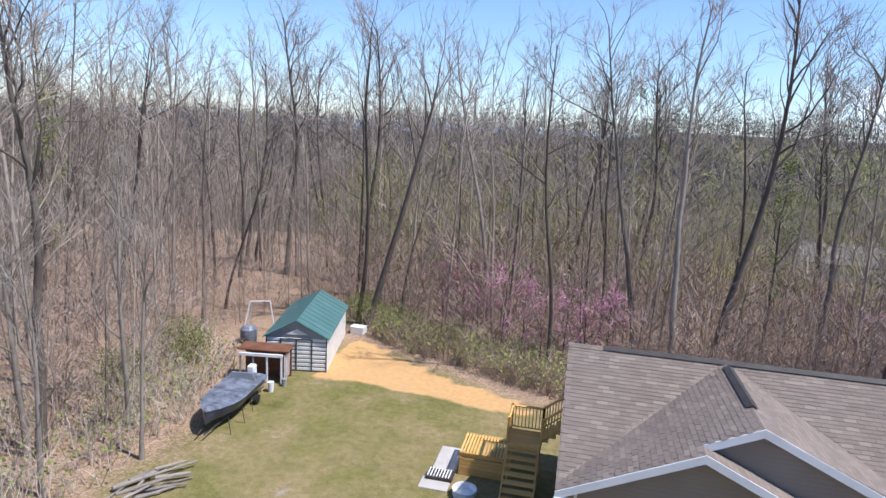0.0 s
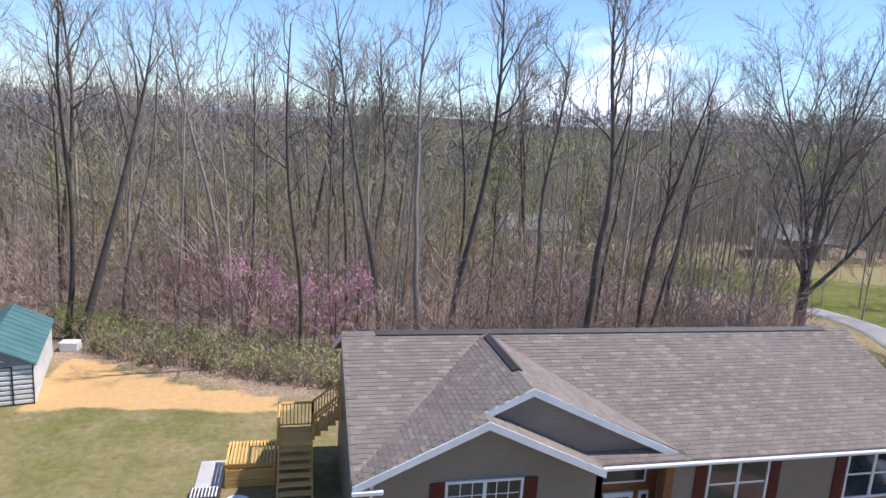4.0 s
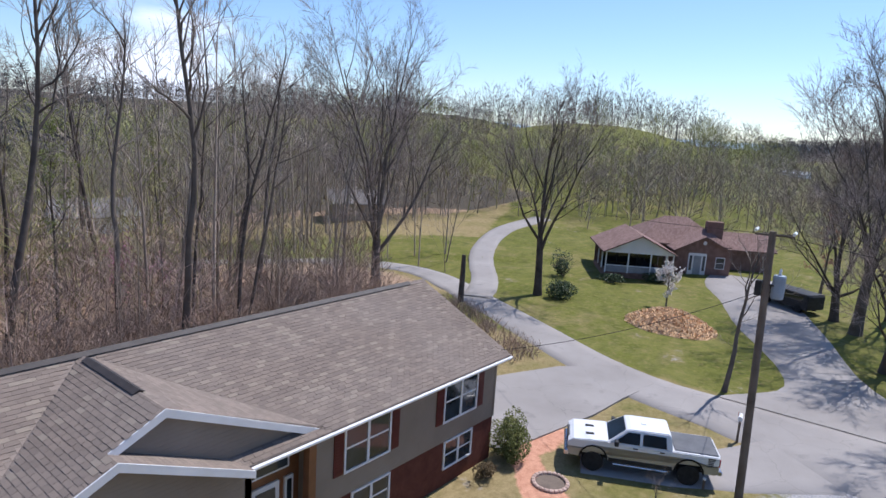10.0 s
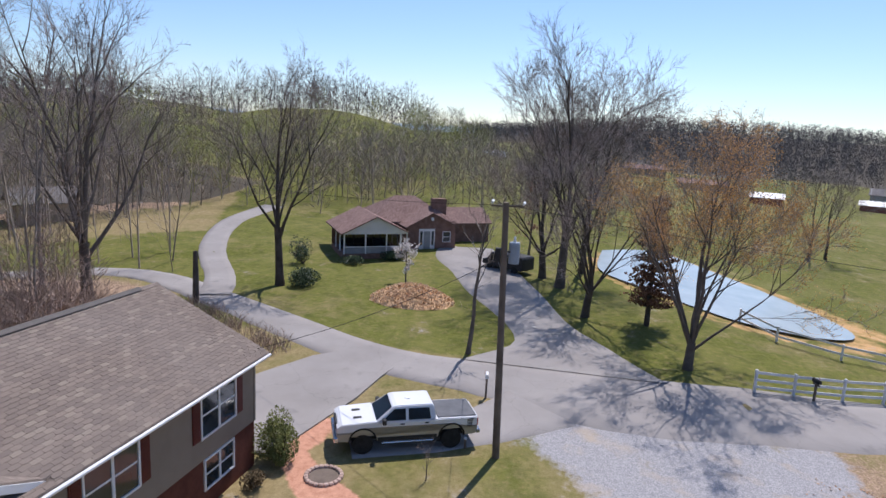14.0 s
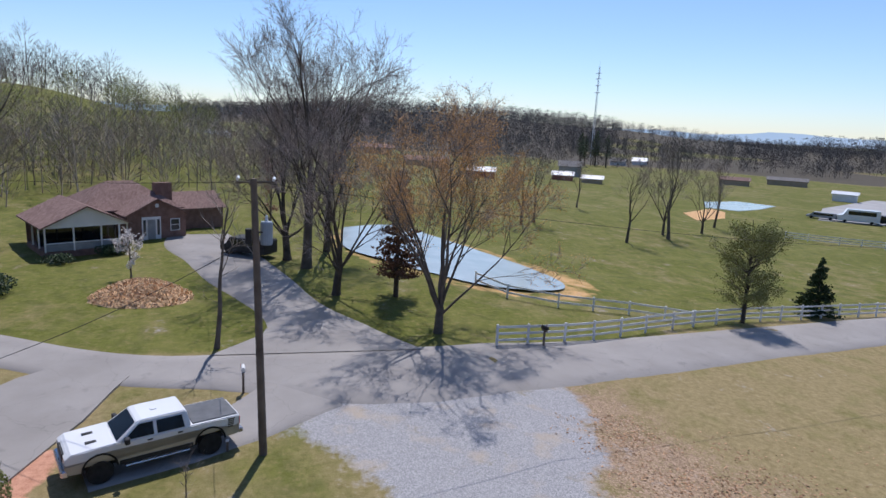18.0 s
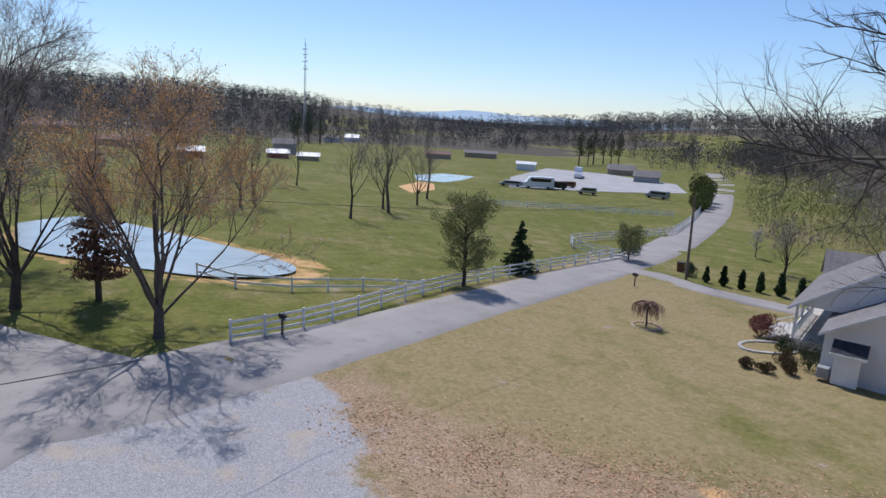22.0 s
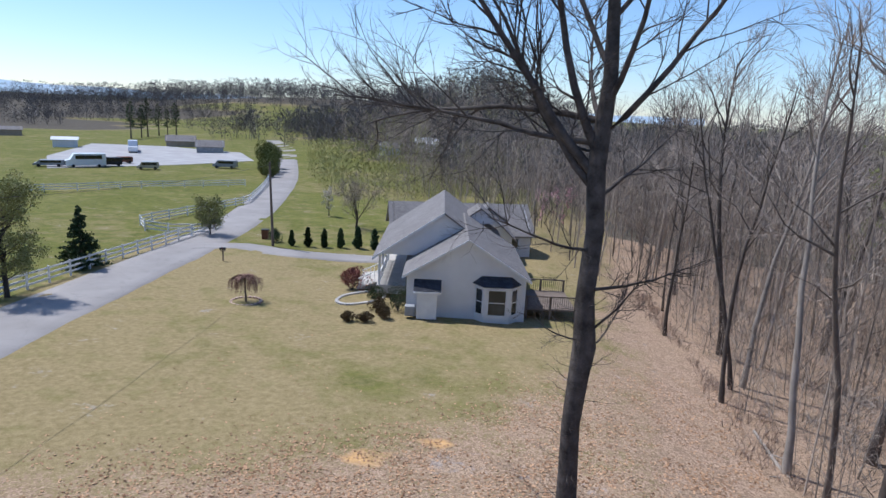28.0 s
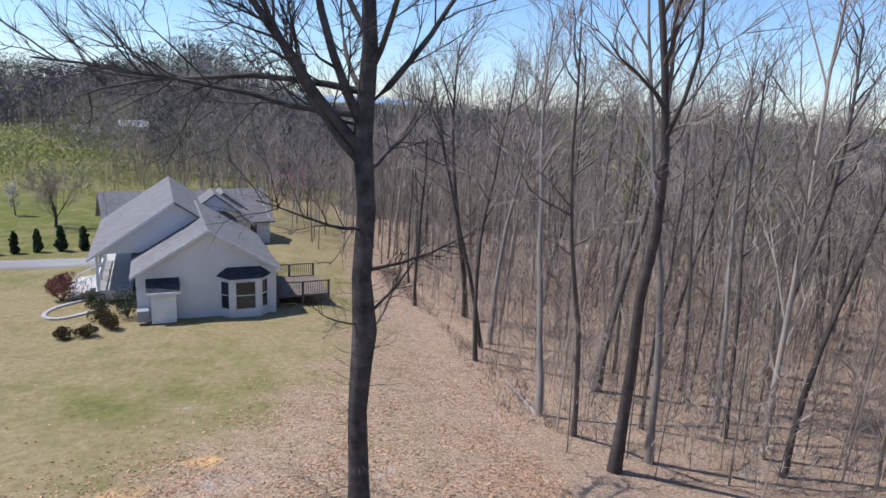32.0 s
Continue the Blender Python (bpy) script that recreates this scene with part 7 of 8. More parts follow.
hill_woods("barn_trees", "leafless trees round the far barns", 30, [(200, 10), (330, 20), (420, -110), (330, -130), (235, -60)], 7, 300, (.4, .8), kinds=FUZZ + HEDGE, keep=lambda x, y: abs(math.sin(x * .05 + y * .03)) > .3)


def belts():
    """Hedgerows and strips of wood between the far fields."""
    rnd, spots = random.Random(39), []
    for far, a0, a1, wide in ((330, 112, 121, 14), (395, 118, 132, 18), (450, 108, 119, 22), (470, 126, 140, 24), (540, 116, 128, 26), (560, 133, 146, 30), (640, 110, 124, 34), (700, 124, 142, 40), (390, 140, 150, 30), (300, 142, 148, 16), (250, 148, 153, 14)):
        n = int(far * math.radians(a1 - a0) * wide / 24)
        for _ in range(n):
            a, r = math.radians(rnd.uniform(a0, a1)), far + rnd.gauss(0, wide * .4) + 30 * math.sin(rnd.uniform(a0, a1))* .2
            spots.append((math.sin(a) * r, math.cos(a) * r))
    mass("hedgerow_trees", "strips of leafless trees between the far fields", FUZZ + HEDGE, spots, FAR_WOOD, 39, (.5, .95))


belts()
hill_woods("road_woods", "leafless woods beyond the white house", 32, [(-30, -118), (24, -105), (40, -125), (70, -200), (-60, -260)], 4.6, 520, (.6, .95))
mass("roadside_woods", "leafless trees behind the white house", DEEP, scatter(33, [(-4, -66), (6, -60), (14, -72), (30, -84), (34, -110), (20, -135), (-30, -130)], lambda x, y: 2.6, 200), WOOD, 33, (.55, .85))
mass("yard_thicket", "grey twiggy thicket in the depth of the woods", STEMS, scatter(34, DEEP_NORTH, lambda x, y: 2.0, 300, clear), WOOD, 34, (.9, 1.5))
mass("hollow_thicket", "grey twiggy thicket down the hollow", STEMS, scatter(35, DEEP_SOUTH, lambda x, y: 2.0, 260, clear), WOOD, 35, (.9, 1.5))
mass("understory", "twiggy saplings under the trees behind the house", STEMS, scatter(41, [(-14, 40), (-6, 36), (4, 34), (30, 33.5), (34, 40), (20, 56), (-14, 54)], lambda x, y: 1.4, 220, clear), WOOD, 41, (.35, .75))
mass("hollow_understory", "twiggy saplings under the trees of the hollow", STEMS, scatter(42, [(-4, -24), (-14, -14), (-30, -10), (-34, -40), (-6, -60), (-2.5, -40)], lambda x, y: 1.4, 200, clear), WOOD, 42, (.4, .9))
mass("hedge_woods", "leafless trees and scrub round the houses beyond the road", MIDTREE, scatter(37, [(28, -92), (46, -112), (58, -140), (80, -170), (100, -215), (60, -215), (20, -190), (8, -120)], lambda x, y: 3.8, 260, lambda x, y: near_line(x, y, ROAD_LINE) > 7), WOOD, 37, (.25, .7))
mass("drive_scrub", "twiggy bushes along the far drive", STEMS, scatter(40, [(30, -86), (46, -100), (56, -124), (48, -130), (34, -110)], lambda x, y: 1.5, 120, lambda x, y: near_line(x, y, ROAD_LINE) > 5), WOOD, 40, (.3, .6))


THICKET = plain("thicket_twigs", (0.15, 0.108, 0.086), (0.62, 0.475, 0.39), 0.15, 4, 0.95, 0.0, spec=0.1, islands=0.55)
BUDDING = plain("budding_twigs", (0.15, 0.145, 0.055), (0.46, 0.44, 0.18), 0.2, 4, 0.9, 0.0, spec=0.1, islands=0.5)
SHRUBBY = [fuzz_tree(420 + i, h, .035, 150, w, .04, .016) for i, (h, w) in enumerate(((4.2, 1.5), (5.6, 1.8), (7.2, 2.0), (3.2, 1.5)))]
NORTH_EDGE = [(-18, 40), (-9, 37), (0, 33.5), (6, 31.5), (30, 32.5), (35, 40), (27, 54), (14, 66), (-14, 62), (-24, 52)]
SOUTH_EDGE = [(-4, -25), (-10, -15), (-24, -9), (-40, -20), (-34, -56), (-4, -66), (-.5, -52), (-2.5, -38)]
mass("thicket", "brown twiggy thicket under the trees behind the yard", SHRUBBY, scatter(61, NORTH_EDGE, lambda x, y: 1.1, 520, clear), THICKET, 61, (.6, 1.25), "brush")
mass("thicket", "brown twiggy thicket under the trees beside the lawn", SHRUBBY, scatter(62, SOUTH_EDGE, lambda x, y: 1.5, 230, clear), WOOD, 62, (.5, 1.1), "brush")
mass("budding_thicket", "saplings coming into yellow-green leaf among the trees", SHRUBBY, scatter(63, [(-20, 46), (0, 40), (32, 40), (30, 56), (12, 74), (-20, 74)], lambda x, y: 3.0, 110, clear), BUDDING, 63, (1.0, 1.9), "brush")
mass("west_thicket", "brown twiggy thicket beyond the boat", SHRUBBY, scatter(64, [(-19, 14), (-18, 24), (-22, 33), (-19, 40), (-34, 48), (-44, 20)], lambda x, y: 1.5, 170, clear), THICKET, 64, (.5, 1.1), "brush")
hill_woods("crest_woods", "leafless woods over the crest beyond the road", 66, [(84, -182), (112, -206), (200, -330), (150, -345), (80, -250)], 5, 230, (.7, 1.1), keep=lambda x, y: near_line(x, y, ROAD_LINE) > 7)
mass("hillside_woods", "leafless woods on the slope right of the road", MIDTREE, scatter(68, [(34, -148), (72, -166), (108, -212), (126, -250), (100, -320), (40, -320), (4, -200)], lambda x, y: 4.2, 430, lambda x, y: near_line(x, y, ROAD_LINE) > 8), WOOD, 68, (.5, .85))
mass("hillside_budding", "budding trees on the slope right of the road", MIDTREE, scatter(69, [(30, -120), (60, -150), (108, -212), (126, -250), (60, -280), (10, -180)], lambda x, y: 8, 70, lambda x, y: near_line(x, y, ROAD_LINE) > 8), BUDDING, 69, (.45, .8))
mass("road_hedge", "budding scrub and small trees beyond the far lawn", HEDGE + SHRUBBY, scatter(65, [(48, -93), (66, -114), (94, -160), (108, -196), (62, -175), (28, -122)], lambda x, y: 2.8, 230, lambda x, y: near_line(x, y, ROAD_LINE) > 6), BUDDING, 65, (.35, .85), "brush")


def fallen_leaves():
    """Single leaves blown over the grass below the oak and along the gravel."""
    rnd = random.Random(44)
    t = Tubes()
    while len(t.faces) < 14000:
        x, y = rnd.uniform(-3, 25), rnd.triangular(-38, -5, -15)
        w = in_or_near(x, y, LITTER, 6) ** 1.5
        if rnd.random() > (w * .9 + .03) * (0.45 + noise.noise((x * .3, y * .3, 5)) * 1.1 + noise.noise((x * 1.3, y * 1.3, 9)) * .5):
            continue
        a, s = rnd.uniform(0, 6.28), rnd.uniform(.04, .085)
        p = Vector((x, y, land_z(x, y) + rnd.uniform(.012, .035)))
        u, v = Vector((math.cos(a), math.sin(a), rnd.uniform(-.4, .4))) * s, Vector((-math.sin(a), math.cos(a), rnd.uniform(-.4, .4))) * s * .6
        n = len(t.verts)
        t.verts += [p - u, p - v, p + u, p + v]
        t.faces.append((n, n + 1, n + 2, n + 3))
    tagged(new("fallen_leaves", t.mesh("fallen_leaves", plain("dry_leaf", (0.11, 0.052, 0.026), (0.58, 0.37, 0.215), .5, 6, .9, 0.0, spec=.2, islands=.7))), "dry tan leaves strewn over the grass", "leaves", kind="stuff")


fallen_leaves()


# ---- neighbouring houses ----
ROOF_BROWN = shingle_material("brown_shingles", (0.18, 0.115, 0.098), (0.30, 0.205, 0.18))
ROOF_GREY = shingle_material("grey_shingles", (0.165, 0.155, 0.15), (0.255, 0.24, 0.232))
ROOF_DARK = shingle_material("dark_shingles", (0.035, 0.037, 0.045), (0.075, 0.078, 0.09))
WHITE_SIDING = siding_material("white_siding", (0.70, 0.70, 0.71), (0.80, 0.80, 0.81))
NB_BRICK = plain("neighbour_brick", (0.13, 0.075, 0.06), (0.27, 0.17, 0.14), 2.0, 9, 0.9, 0.5)
METAL_ROOF = plain("pale_metal_roof", (0.52, 0.53, 0.55), (0.72, 0.73, 0.74), 0.5, 6, 0.4, 0.05)
RED_WALL = plain("red_barn_wall", (0.19, 0.06, 0.045), (0.30, 0.11, 0.085), 1, 9, 0.8, 0.1)
TAN_WALL = plain("tan_wall", (0.28, 0.22, 0.16), (0.42, 0.35, 0.27), 1, 9, 0.8, 0.1)


def gable_roof(parent, x0, x1, y0, y1, eave, ridge, material, along="y", thick=.14, over=.35, label="", name="roof"):
    """Two slopes over a block; the ridge runs along x or y."""
    if along == "y":
        c = (x0 + x1) / 2
        k = (ridge - eave) / (c - x0)
        for s, xe in ((-1, x0 - over), (1, x1 + over)):
            slab([(c, y0 - over, ridge), (xe, y0 - over, eave - over * k), (xe, y1 + over, eave - over * k), (c, y1 + over, ridge)], thick, material, name, parent, label)
    else:
        c = (y0 + y1) / 2
        k = (ridge - eave) / (c - y0)
        for s, ye in ((-1, y0 - over), (1, y1 + over)):
            slab([(x0 - over, c, ridge), (x0 - over, ye, eave - over * k), (x1 + over, ye, eave - over * k), (x1 + over, c, ridge)], thick, material, name, parent, label)


def hip_roof(parent, x0, x1, y0, y1, eave, ridge, inset, material, label=""):
    c = (y0 + y1) / 2
    a, b = (x0 + inset, c, ridge), (x1 - inset, c, ridge)
    p = [(x0, y0, eave), (x1, y0, eave), (x1, y1, eave), (x0, y1, eave)]
    for corners in ([p[0], p[1], b, a], [p[2], p[3], a, b], [p[3], p[0], a], [p[1], p[2], b]):
        slab(corners, .14, material, "roof", parent, label)


def block(parent, x0, x1, y0, y1, z0, z1, material, name="wall", label=""):
    t = .2
    for a in ((x0, y0, x1, y0 + t), (x0, y1 - t, x1, y1), (x0, y0 + t, x0 + t, y1 - t), (x1 - t, y0 + t, x1, y1 - t)):
        part(name, box(a[0], a[1], z0, a[2], a[3], z1), material, parent, label)


def neighbour():
    h = thing("neighbour_house", 56.6, 24.6, 0, -55, "low brick house with a brown hip roof and a white porch", "house")
    h.matrix_world = h.matrix_world @ Matrix.Diagonal((0.82, 0.86, 0.9, 1.0))
    # porch wing with its gable to the lawn
    part("porch_floor", box(-4, 0, 0.0, 4, 7, .55), NB_BRICK, h, "brick porch base")
    for x in (-3.95, -1.35, 1.25, 3.0, 3.83):
        part("porch_post", box(x, 0.02, .55, x + .14, .16, 2.75), WHITE_PAINT, h, "white porch post")
    for y in (2.4, 4.8):
        for x in (-3.95, 3.83):
            part("porch_post", box(x, y, .55, x + .14, y + .14, 2.75), WHITE_PAINT, h)
    part("porch_beam", box(-4, 0, 2.75, 4, .18, 3.0), WHITE_PAINT, h)
    part("porch_rail", box(-3.8, .05, 1.28, 2.9, .12, 1.38), WHITE_PAINT, h)
    part("porch_rail_panel", box(-3.8, .07, .6, 2.9, .1, 1.24), METAL_GREY, h, "grey mesh below the rail")
    part("porch_back_wall", box(-4, 6.8, .55, 4, 7.0, 2.95), NB_BRICK, h)
    part("screen", box(-3.9, 3.2, .6, 3.8, 3.26, 2.7), CAR_GLASS, h, "dark porch screen")
    part("porch_gable", prism([(-4.0, 3.0), (4.0, 3.0), (0, 4.7)], .15, "y", .0), WHITE_SIDING, h, "white gable")
    gable_roof(h, -4, 4, 0, 9.0, 3.0, 4.75, ROOF_BROWN, label="brown shingle roof")
    # main block
    block(h, 2, 13, 8.5, 17, -.2, 3.0, NB_BRICK, label="brown brick wall")
    hip_roof(h, 1.4, 13.6, 8.0, 17.6, 2.95, 5.7, 4.6, ROOF_BROWN, "brown shingle roof")
    # brick gable wing
    block(h, 5.6, 12.4, 5.0, 9, -.2, 2.9, NB_BRICK, label="brown brick wall")
    part("wing_gable", prism([(5.6, 2.9), (12.4, 2.9), (9, 4.3)], .2, "y", 5.0), NB_BRICK, h)
    gable_roof(h, 5.6, 12.4, 5.0, 11, 2.9, 4.5, ROOF_BROWN, label="brown shingle roof")
    part("gable_vent", rod((9, 4.98, 3.7), (9, 4.9, 3.7), .22, sides=12), WHITE_PAINT, h)
    part("entry_frame", box(7.2, 4.93, 0, 9.4, 5.0, 2.5), WHITE_PAINT, h, "white entry frame")
    part("entry_door", box(7.85, 4.9, .05, 8.75, 4.94, 2.2), METAL_GREY, h, "pale door")
    for x in (7.35, 8.95):
        part("entry_sidelight", box(x, 4.9, .5, x + .3, 4.94, 2.2), GLASS, h)
    window(h, 11.1, 4.98, .9, 1.0, 1.2, sashes=1, shutters=False)
    # chimney and garage
    part("chimney", box(10.9, 10.2, 2.5, 13.0, 11.2, 5.6, .03), NB_BRICK, h, "broad brick chimney")
    block(h, 13, 19.5, 9.5, 16, -.2, 2.7, NB_BRICK, label="brick garage wall")
    gable_roof(h, 13, 19.5, 9.5, 16, 2.7, 4.2, ROOF_BROWN, "x", label="brown shingle garage roof")
    return h


neighbour()
for k, (x, y, w, hh) in enumerate(((51.3, 29.8, 2.0, 2.6), (53.2, 25.6, 2.0, .9), (57.0, 22.6, 2.4, 1.0))):
    bush("foundation_shrub", x, y, w, hh, DARK_LEAF, "dark green shrub against the porch", 80 + k, 1300, .12)


def white_house():
    h = thing("white_house", 18.0, -37.8, -1.95, 196.8, "white-sided house with grey shingle gables and a bay window", "house")
    # near gable wing
    block(h, 0, 8.3, 0, 9, -1.6, 2.75, WHITE_SIDING, label="white lap siding")
    part("gable_wall", prism([(0, 2.75), (8.3, 2.75), (4.15, 5.15)], .2, "y", 0.0), WHITE_SIDING, h, "white lap siding")
    gable_roof(h, 0, 8.3, 0, 11, 2.75, 5.3, ROOF_GREY, label="pale grey shingle roof")
    for s, a, b in ((0, -.35, 4.15), (1, 8.65, 4.15)):
        za = 2.75 - .35 * (2.55 / 4.15)
        part("fascia", prism([(a, za), (b, 5.3), (b, 5.12), (a, za - .18)], .03, "y", -.385), WHITE_PAINT, h)
    # main block, higher and further to the street
    block(h, -.4, 7.4, 9, 18, -1.6, 2.9, WHITE_SIDING)
    part("main_gable", prism([(-2.6, 2.9), (7.4, 2.9), (2.4, 6.2)], .2, "y", 4.6), WHITE_SIDING, h, "white lap siding")
    gable_roof(h, -2.6, 7.4, 4.6, 18, 2.9, 6.35, ROOF_GREY, label="pale grey shingle roof")
    part("fascia", prism([(-2.95, 2.66), (2.4, 6.35), (2.4, 6.15), (-2.95, 2.46)], .03, "y", 4.21), WHITE_PAINT, h)
    for k, (c, y0, z) in enumerate(((5.6, 12, 5.6), (6.6, 15.4, 5.2))):
        part("dormer", prism([(c - 1.7, z - 1.3), (c + 1.9, z - 1.3), (c, z)], .2, "y", y0), WHITE_SIDING, h)
        gable_roof(h, c - 1.8, c + 1.8, y0, y0 + 3.2, z - 1.25, z + .1, ROOF_GREY, over=.2)
    # porch on the street side
    part("porch_floor", box(-2.6, 4.8, -.3, -.4, 16, .35), CONCRETE, h)
    for y in (4.9, 7.6, 10.3, 13.0):
        part("porch_post", box(-2.5, y, .35, -2.34, y + .16, 2.75), WHITE_PAINT, h, "white porch post")
    for y in (4.9, 7.6, 10.3):
        part("porch_rail", box(-2.46, y + .16, 1.2, -2.38, y + 2.7, 1.28), WHITE_PAINT, h)
        for i in range(16):
            part("baluster", box(-2.44, y + .25 + i * .15, .4, -2.40, y + .29 + i * .15, 1.2), WHITE_PAINT, h)
    for i in range(5):
        part("step", box(-4.3 + i * .32, 6.0, -.4, -2.6, 8.6, -.3 + i * .14), CONCRETE, h, "pale porch steps")
    for y in (6.0, 8.6):
        part("stair_rail", rod((-4.2, y, .45), (-2.5, y, 1.25), .04, sides=6), WHITE_PAINT, h)
        for i in range(6):
            part("baluster", rod((-4.1 + i * .3, y, -.3 + i * .12), (-4.1 + i * .3, y, .5 + i * .14), .02, sides=4), WHITE_PAINT, h)
    # lean-to on the gable wall
    c = part("lean_to", box(.75, -.95, -.3, 2.15, 0, 1.65), WHITE_PAINT, h, "white lean-to closet")
    part("lean_to_roof", prism([(-1.05, 1.62), (0.0, 2.3), (0.0, 2.22), (-1.05, 1.54)], 1.9, "x", .5), ROOF_DARK, h, "dark lean-to roof")
    part("lean_to_eave", box(.45, -1.08, 1.5, 2.45, -1.04, 1.66), WHITE_PAINT, h)
    part("corner_board", box(-.03, -.03, -1, .1, 0, 2.7), WHITE_PAINT, h)
    # bay window
    xs = (4.75, 5.4, 7.15, 7.8)
    bay = part("bay_window", prism([(4.75, 0), (5.4, -.75), (7.15, -.75), (7.8, 0)], 2.7, "z", -.55), WHITE_SIDING, h, "white bay window")
    bm = bmesh.new()
    low = [bm.verts.new(v) for v in ((4.5, .05, 2.2), (5.3, -.95, 2.15), (7.25, -.95, 2.15), (8.05, .05, 2.2))]
    top = [bm.verts.new(v) for v in ((5.2, .05, 2.75), (7.3, .05, 2.75))]
    for f in ((low[0], low[1], top[0]), (low[1], low[2], top[1], top[0]), (low[2], low[3], top[1]), (low[0], top[0], top[1], low[3]), tuple(low[::-1])):
        bm.faces.new(f)
    part("bay_roof", bm, ROOF_DARK, h, "dark bay roof")
    window(h, 6.27, -.76, .15, 1.2, 1.75, sashes=1, shutters=False)
    window(h, 5.07, -.385, .15, .62, 1.75, facing=-49, sashes=1, shutters=False)
    window(h, 7.48, -.385, .15, .62, 1.75, facing=49, sashes=1, shutters=False)
    part("skirt", box(2.6, -.06, -1.6, 8.3, -.005, -.5), CONCRETE, h, "dark foundation")
    part("downspout", box(8.22, -.06, -1.6, 8.3, 0, 2.6), WHITE_PAINT, h)
    ac = part("meter_box", box(-.05, -.9, -.15, .65, -.3, .55, .03), METAL_GREY, h, "grey air conditioner")
    # deck behind
    part("deck_floor", box(8.4, 1.0, .1, 12.2, 6.0, .2), POLE_WOOD, h, "weathered deck floor")
    for x in (8.6, 10.3, 12.1):
        for y in (1.1, 5.9):
            part("deck_post", box(x - .07, y - .07, -3.2, x + .07, y + .07, 1.15), POLE_WOOD, h, "weathered deck post")
    for y in (1.05, 5.9):
        part("deck_rail", box(8.4, y, 1.08, 12.2, y + .08, 1.16), POLE_WOOD, h)
        for i in range(24):
            part("deck_baluster", box(8.5 + i * .155, y + .02, .2, 8.53 + i * .155, y + .05, 1.08), POLE_WOOD, h)
    part("vent_pipe", rod((5.6, 8, 4.4), (5.6, 8, 5.2), .05, sides=6), METAL_GREY, h)
    return h


white_house()
strip("white_house_drive", [(46, -50.5), (42.0, -53.6), (38.0, -52.9), (33.0, -53.6), (28.5, -54.8), (25.5, -56)], [3.0, 3.2, 3.4, 3.4, 3.4, 3.4], ASPHALT, 0.06, "grey asphalt drive to the white house", "driveway")
bed = thing("stone_bed", 22.6, -40.2, ground_z(22.6, -40.2), 20, "pale stones edging the beds and the walk", "stone edging")
rnd8 = random.Random(8)
for i in range(46):
    a = i / 46 * 6.283
    r = 1.5 + .25 * math.sin(a * 2)
    x, y = 22.6 + r * math.cos(a) * .9, -40.4 + r * math.sin(a) * 1.5
    part("stone", box(-.14, -.1, -.06, .14, .1, .14, .03), CONCRETE, bed, "", bed.matrix_world.inverted() @ pose(x, y, ground_z(x, y), 0, 0, math.degrees(a)))
drape("front_walk", [(23.6, -46.0), (25.6, -46.4), (26.2, -49.0), (24.8, -50.6), (23.2, -48.6)], CONCRETE, .06, "pale concrete walk to the porch", "path")
bin1 = thing("wheelie_bin", 42.7, -58.9, ground_z(42.7, -58.9), 20, "dark brown wheeled bin beside the drive", "bin")
part("body", prism([(-.3, 0), (.3, 0), (.36, 1.0), (-.36, 1.0)], .7, "y", -.35), RUST, bin1)
part("lid", box(-.4, -.4, 1.0, .4, .4, 1.08, .02), BLACK, bin1)


def plain_house(x, y, rz, w, l, h, rise, wall, roof, label, windows=3, z=None, category="house", name="far_house"):
    """A far house: walls, gable roof, a row of windows and a door."""
    o = thing(name, x, y, ground_z(x, y) if z is None else z, rz, label, category)
    block(o, -w / 2, w / 2, 0, l, -1.2, h, wall)
    for y0 in (0, l - .2):
        if w < l:
            part("gable", prism([(-w / 2, h), (w / 2, h), (0, h + rise)], .2, "y", y0), wall, o)
    if w >= l:
        for x0 in (-w / 2, w / 2 - .2):
            part("gable", prism([(0, h), (l, h), (l / 2, h + rise)], .2, "x", x0), wall, o)
    gable_roof(o, -w / 2, w / 2, 0, l, h, h + rise, roof, "y" if w < l else "x", over=.45)
    for k in range(windows):
        xx = -w / 2 + w * (k + .5) / windows
        if k == windows // 2:
            part("door", box(xx - .45, -.05, 0, xx + .45, 0, 2.05), WHITE_PAINT, o)
        else:
            win = part("window", box(xx - .55, -.05, .85, xx + .55, 0, 2.0), WHITE_PAINT, o)
            part("pane", box(xx - .47, -.07, .93, xx + .47, -.04, 1.92), GLASS, win)
    return o


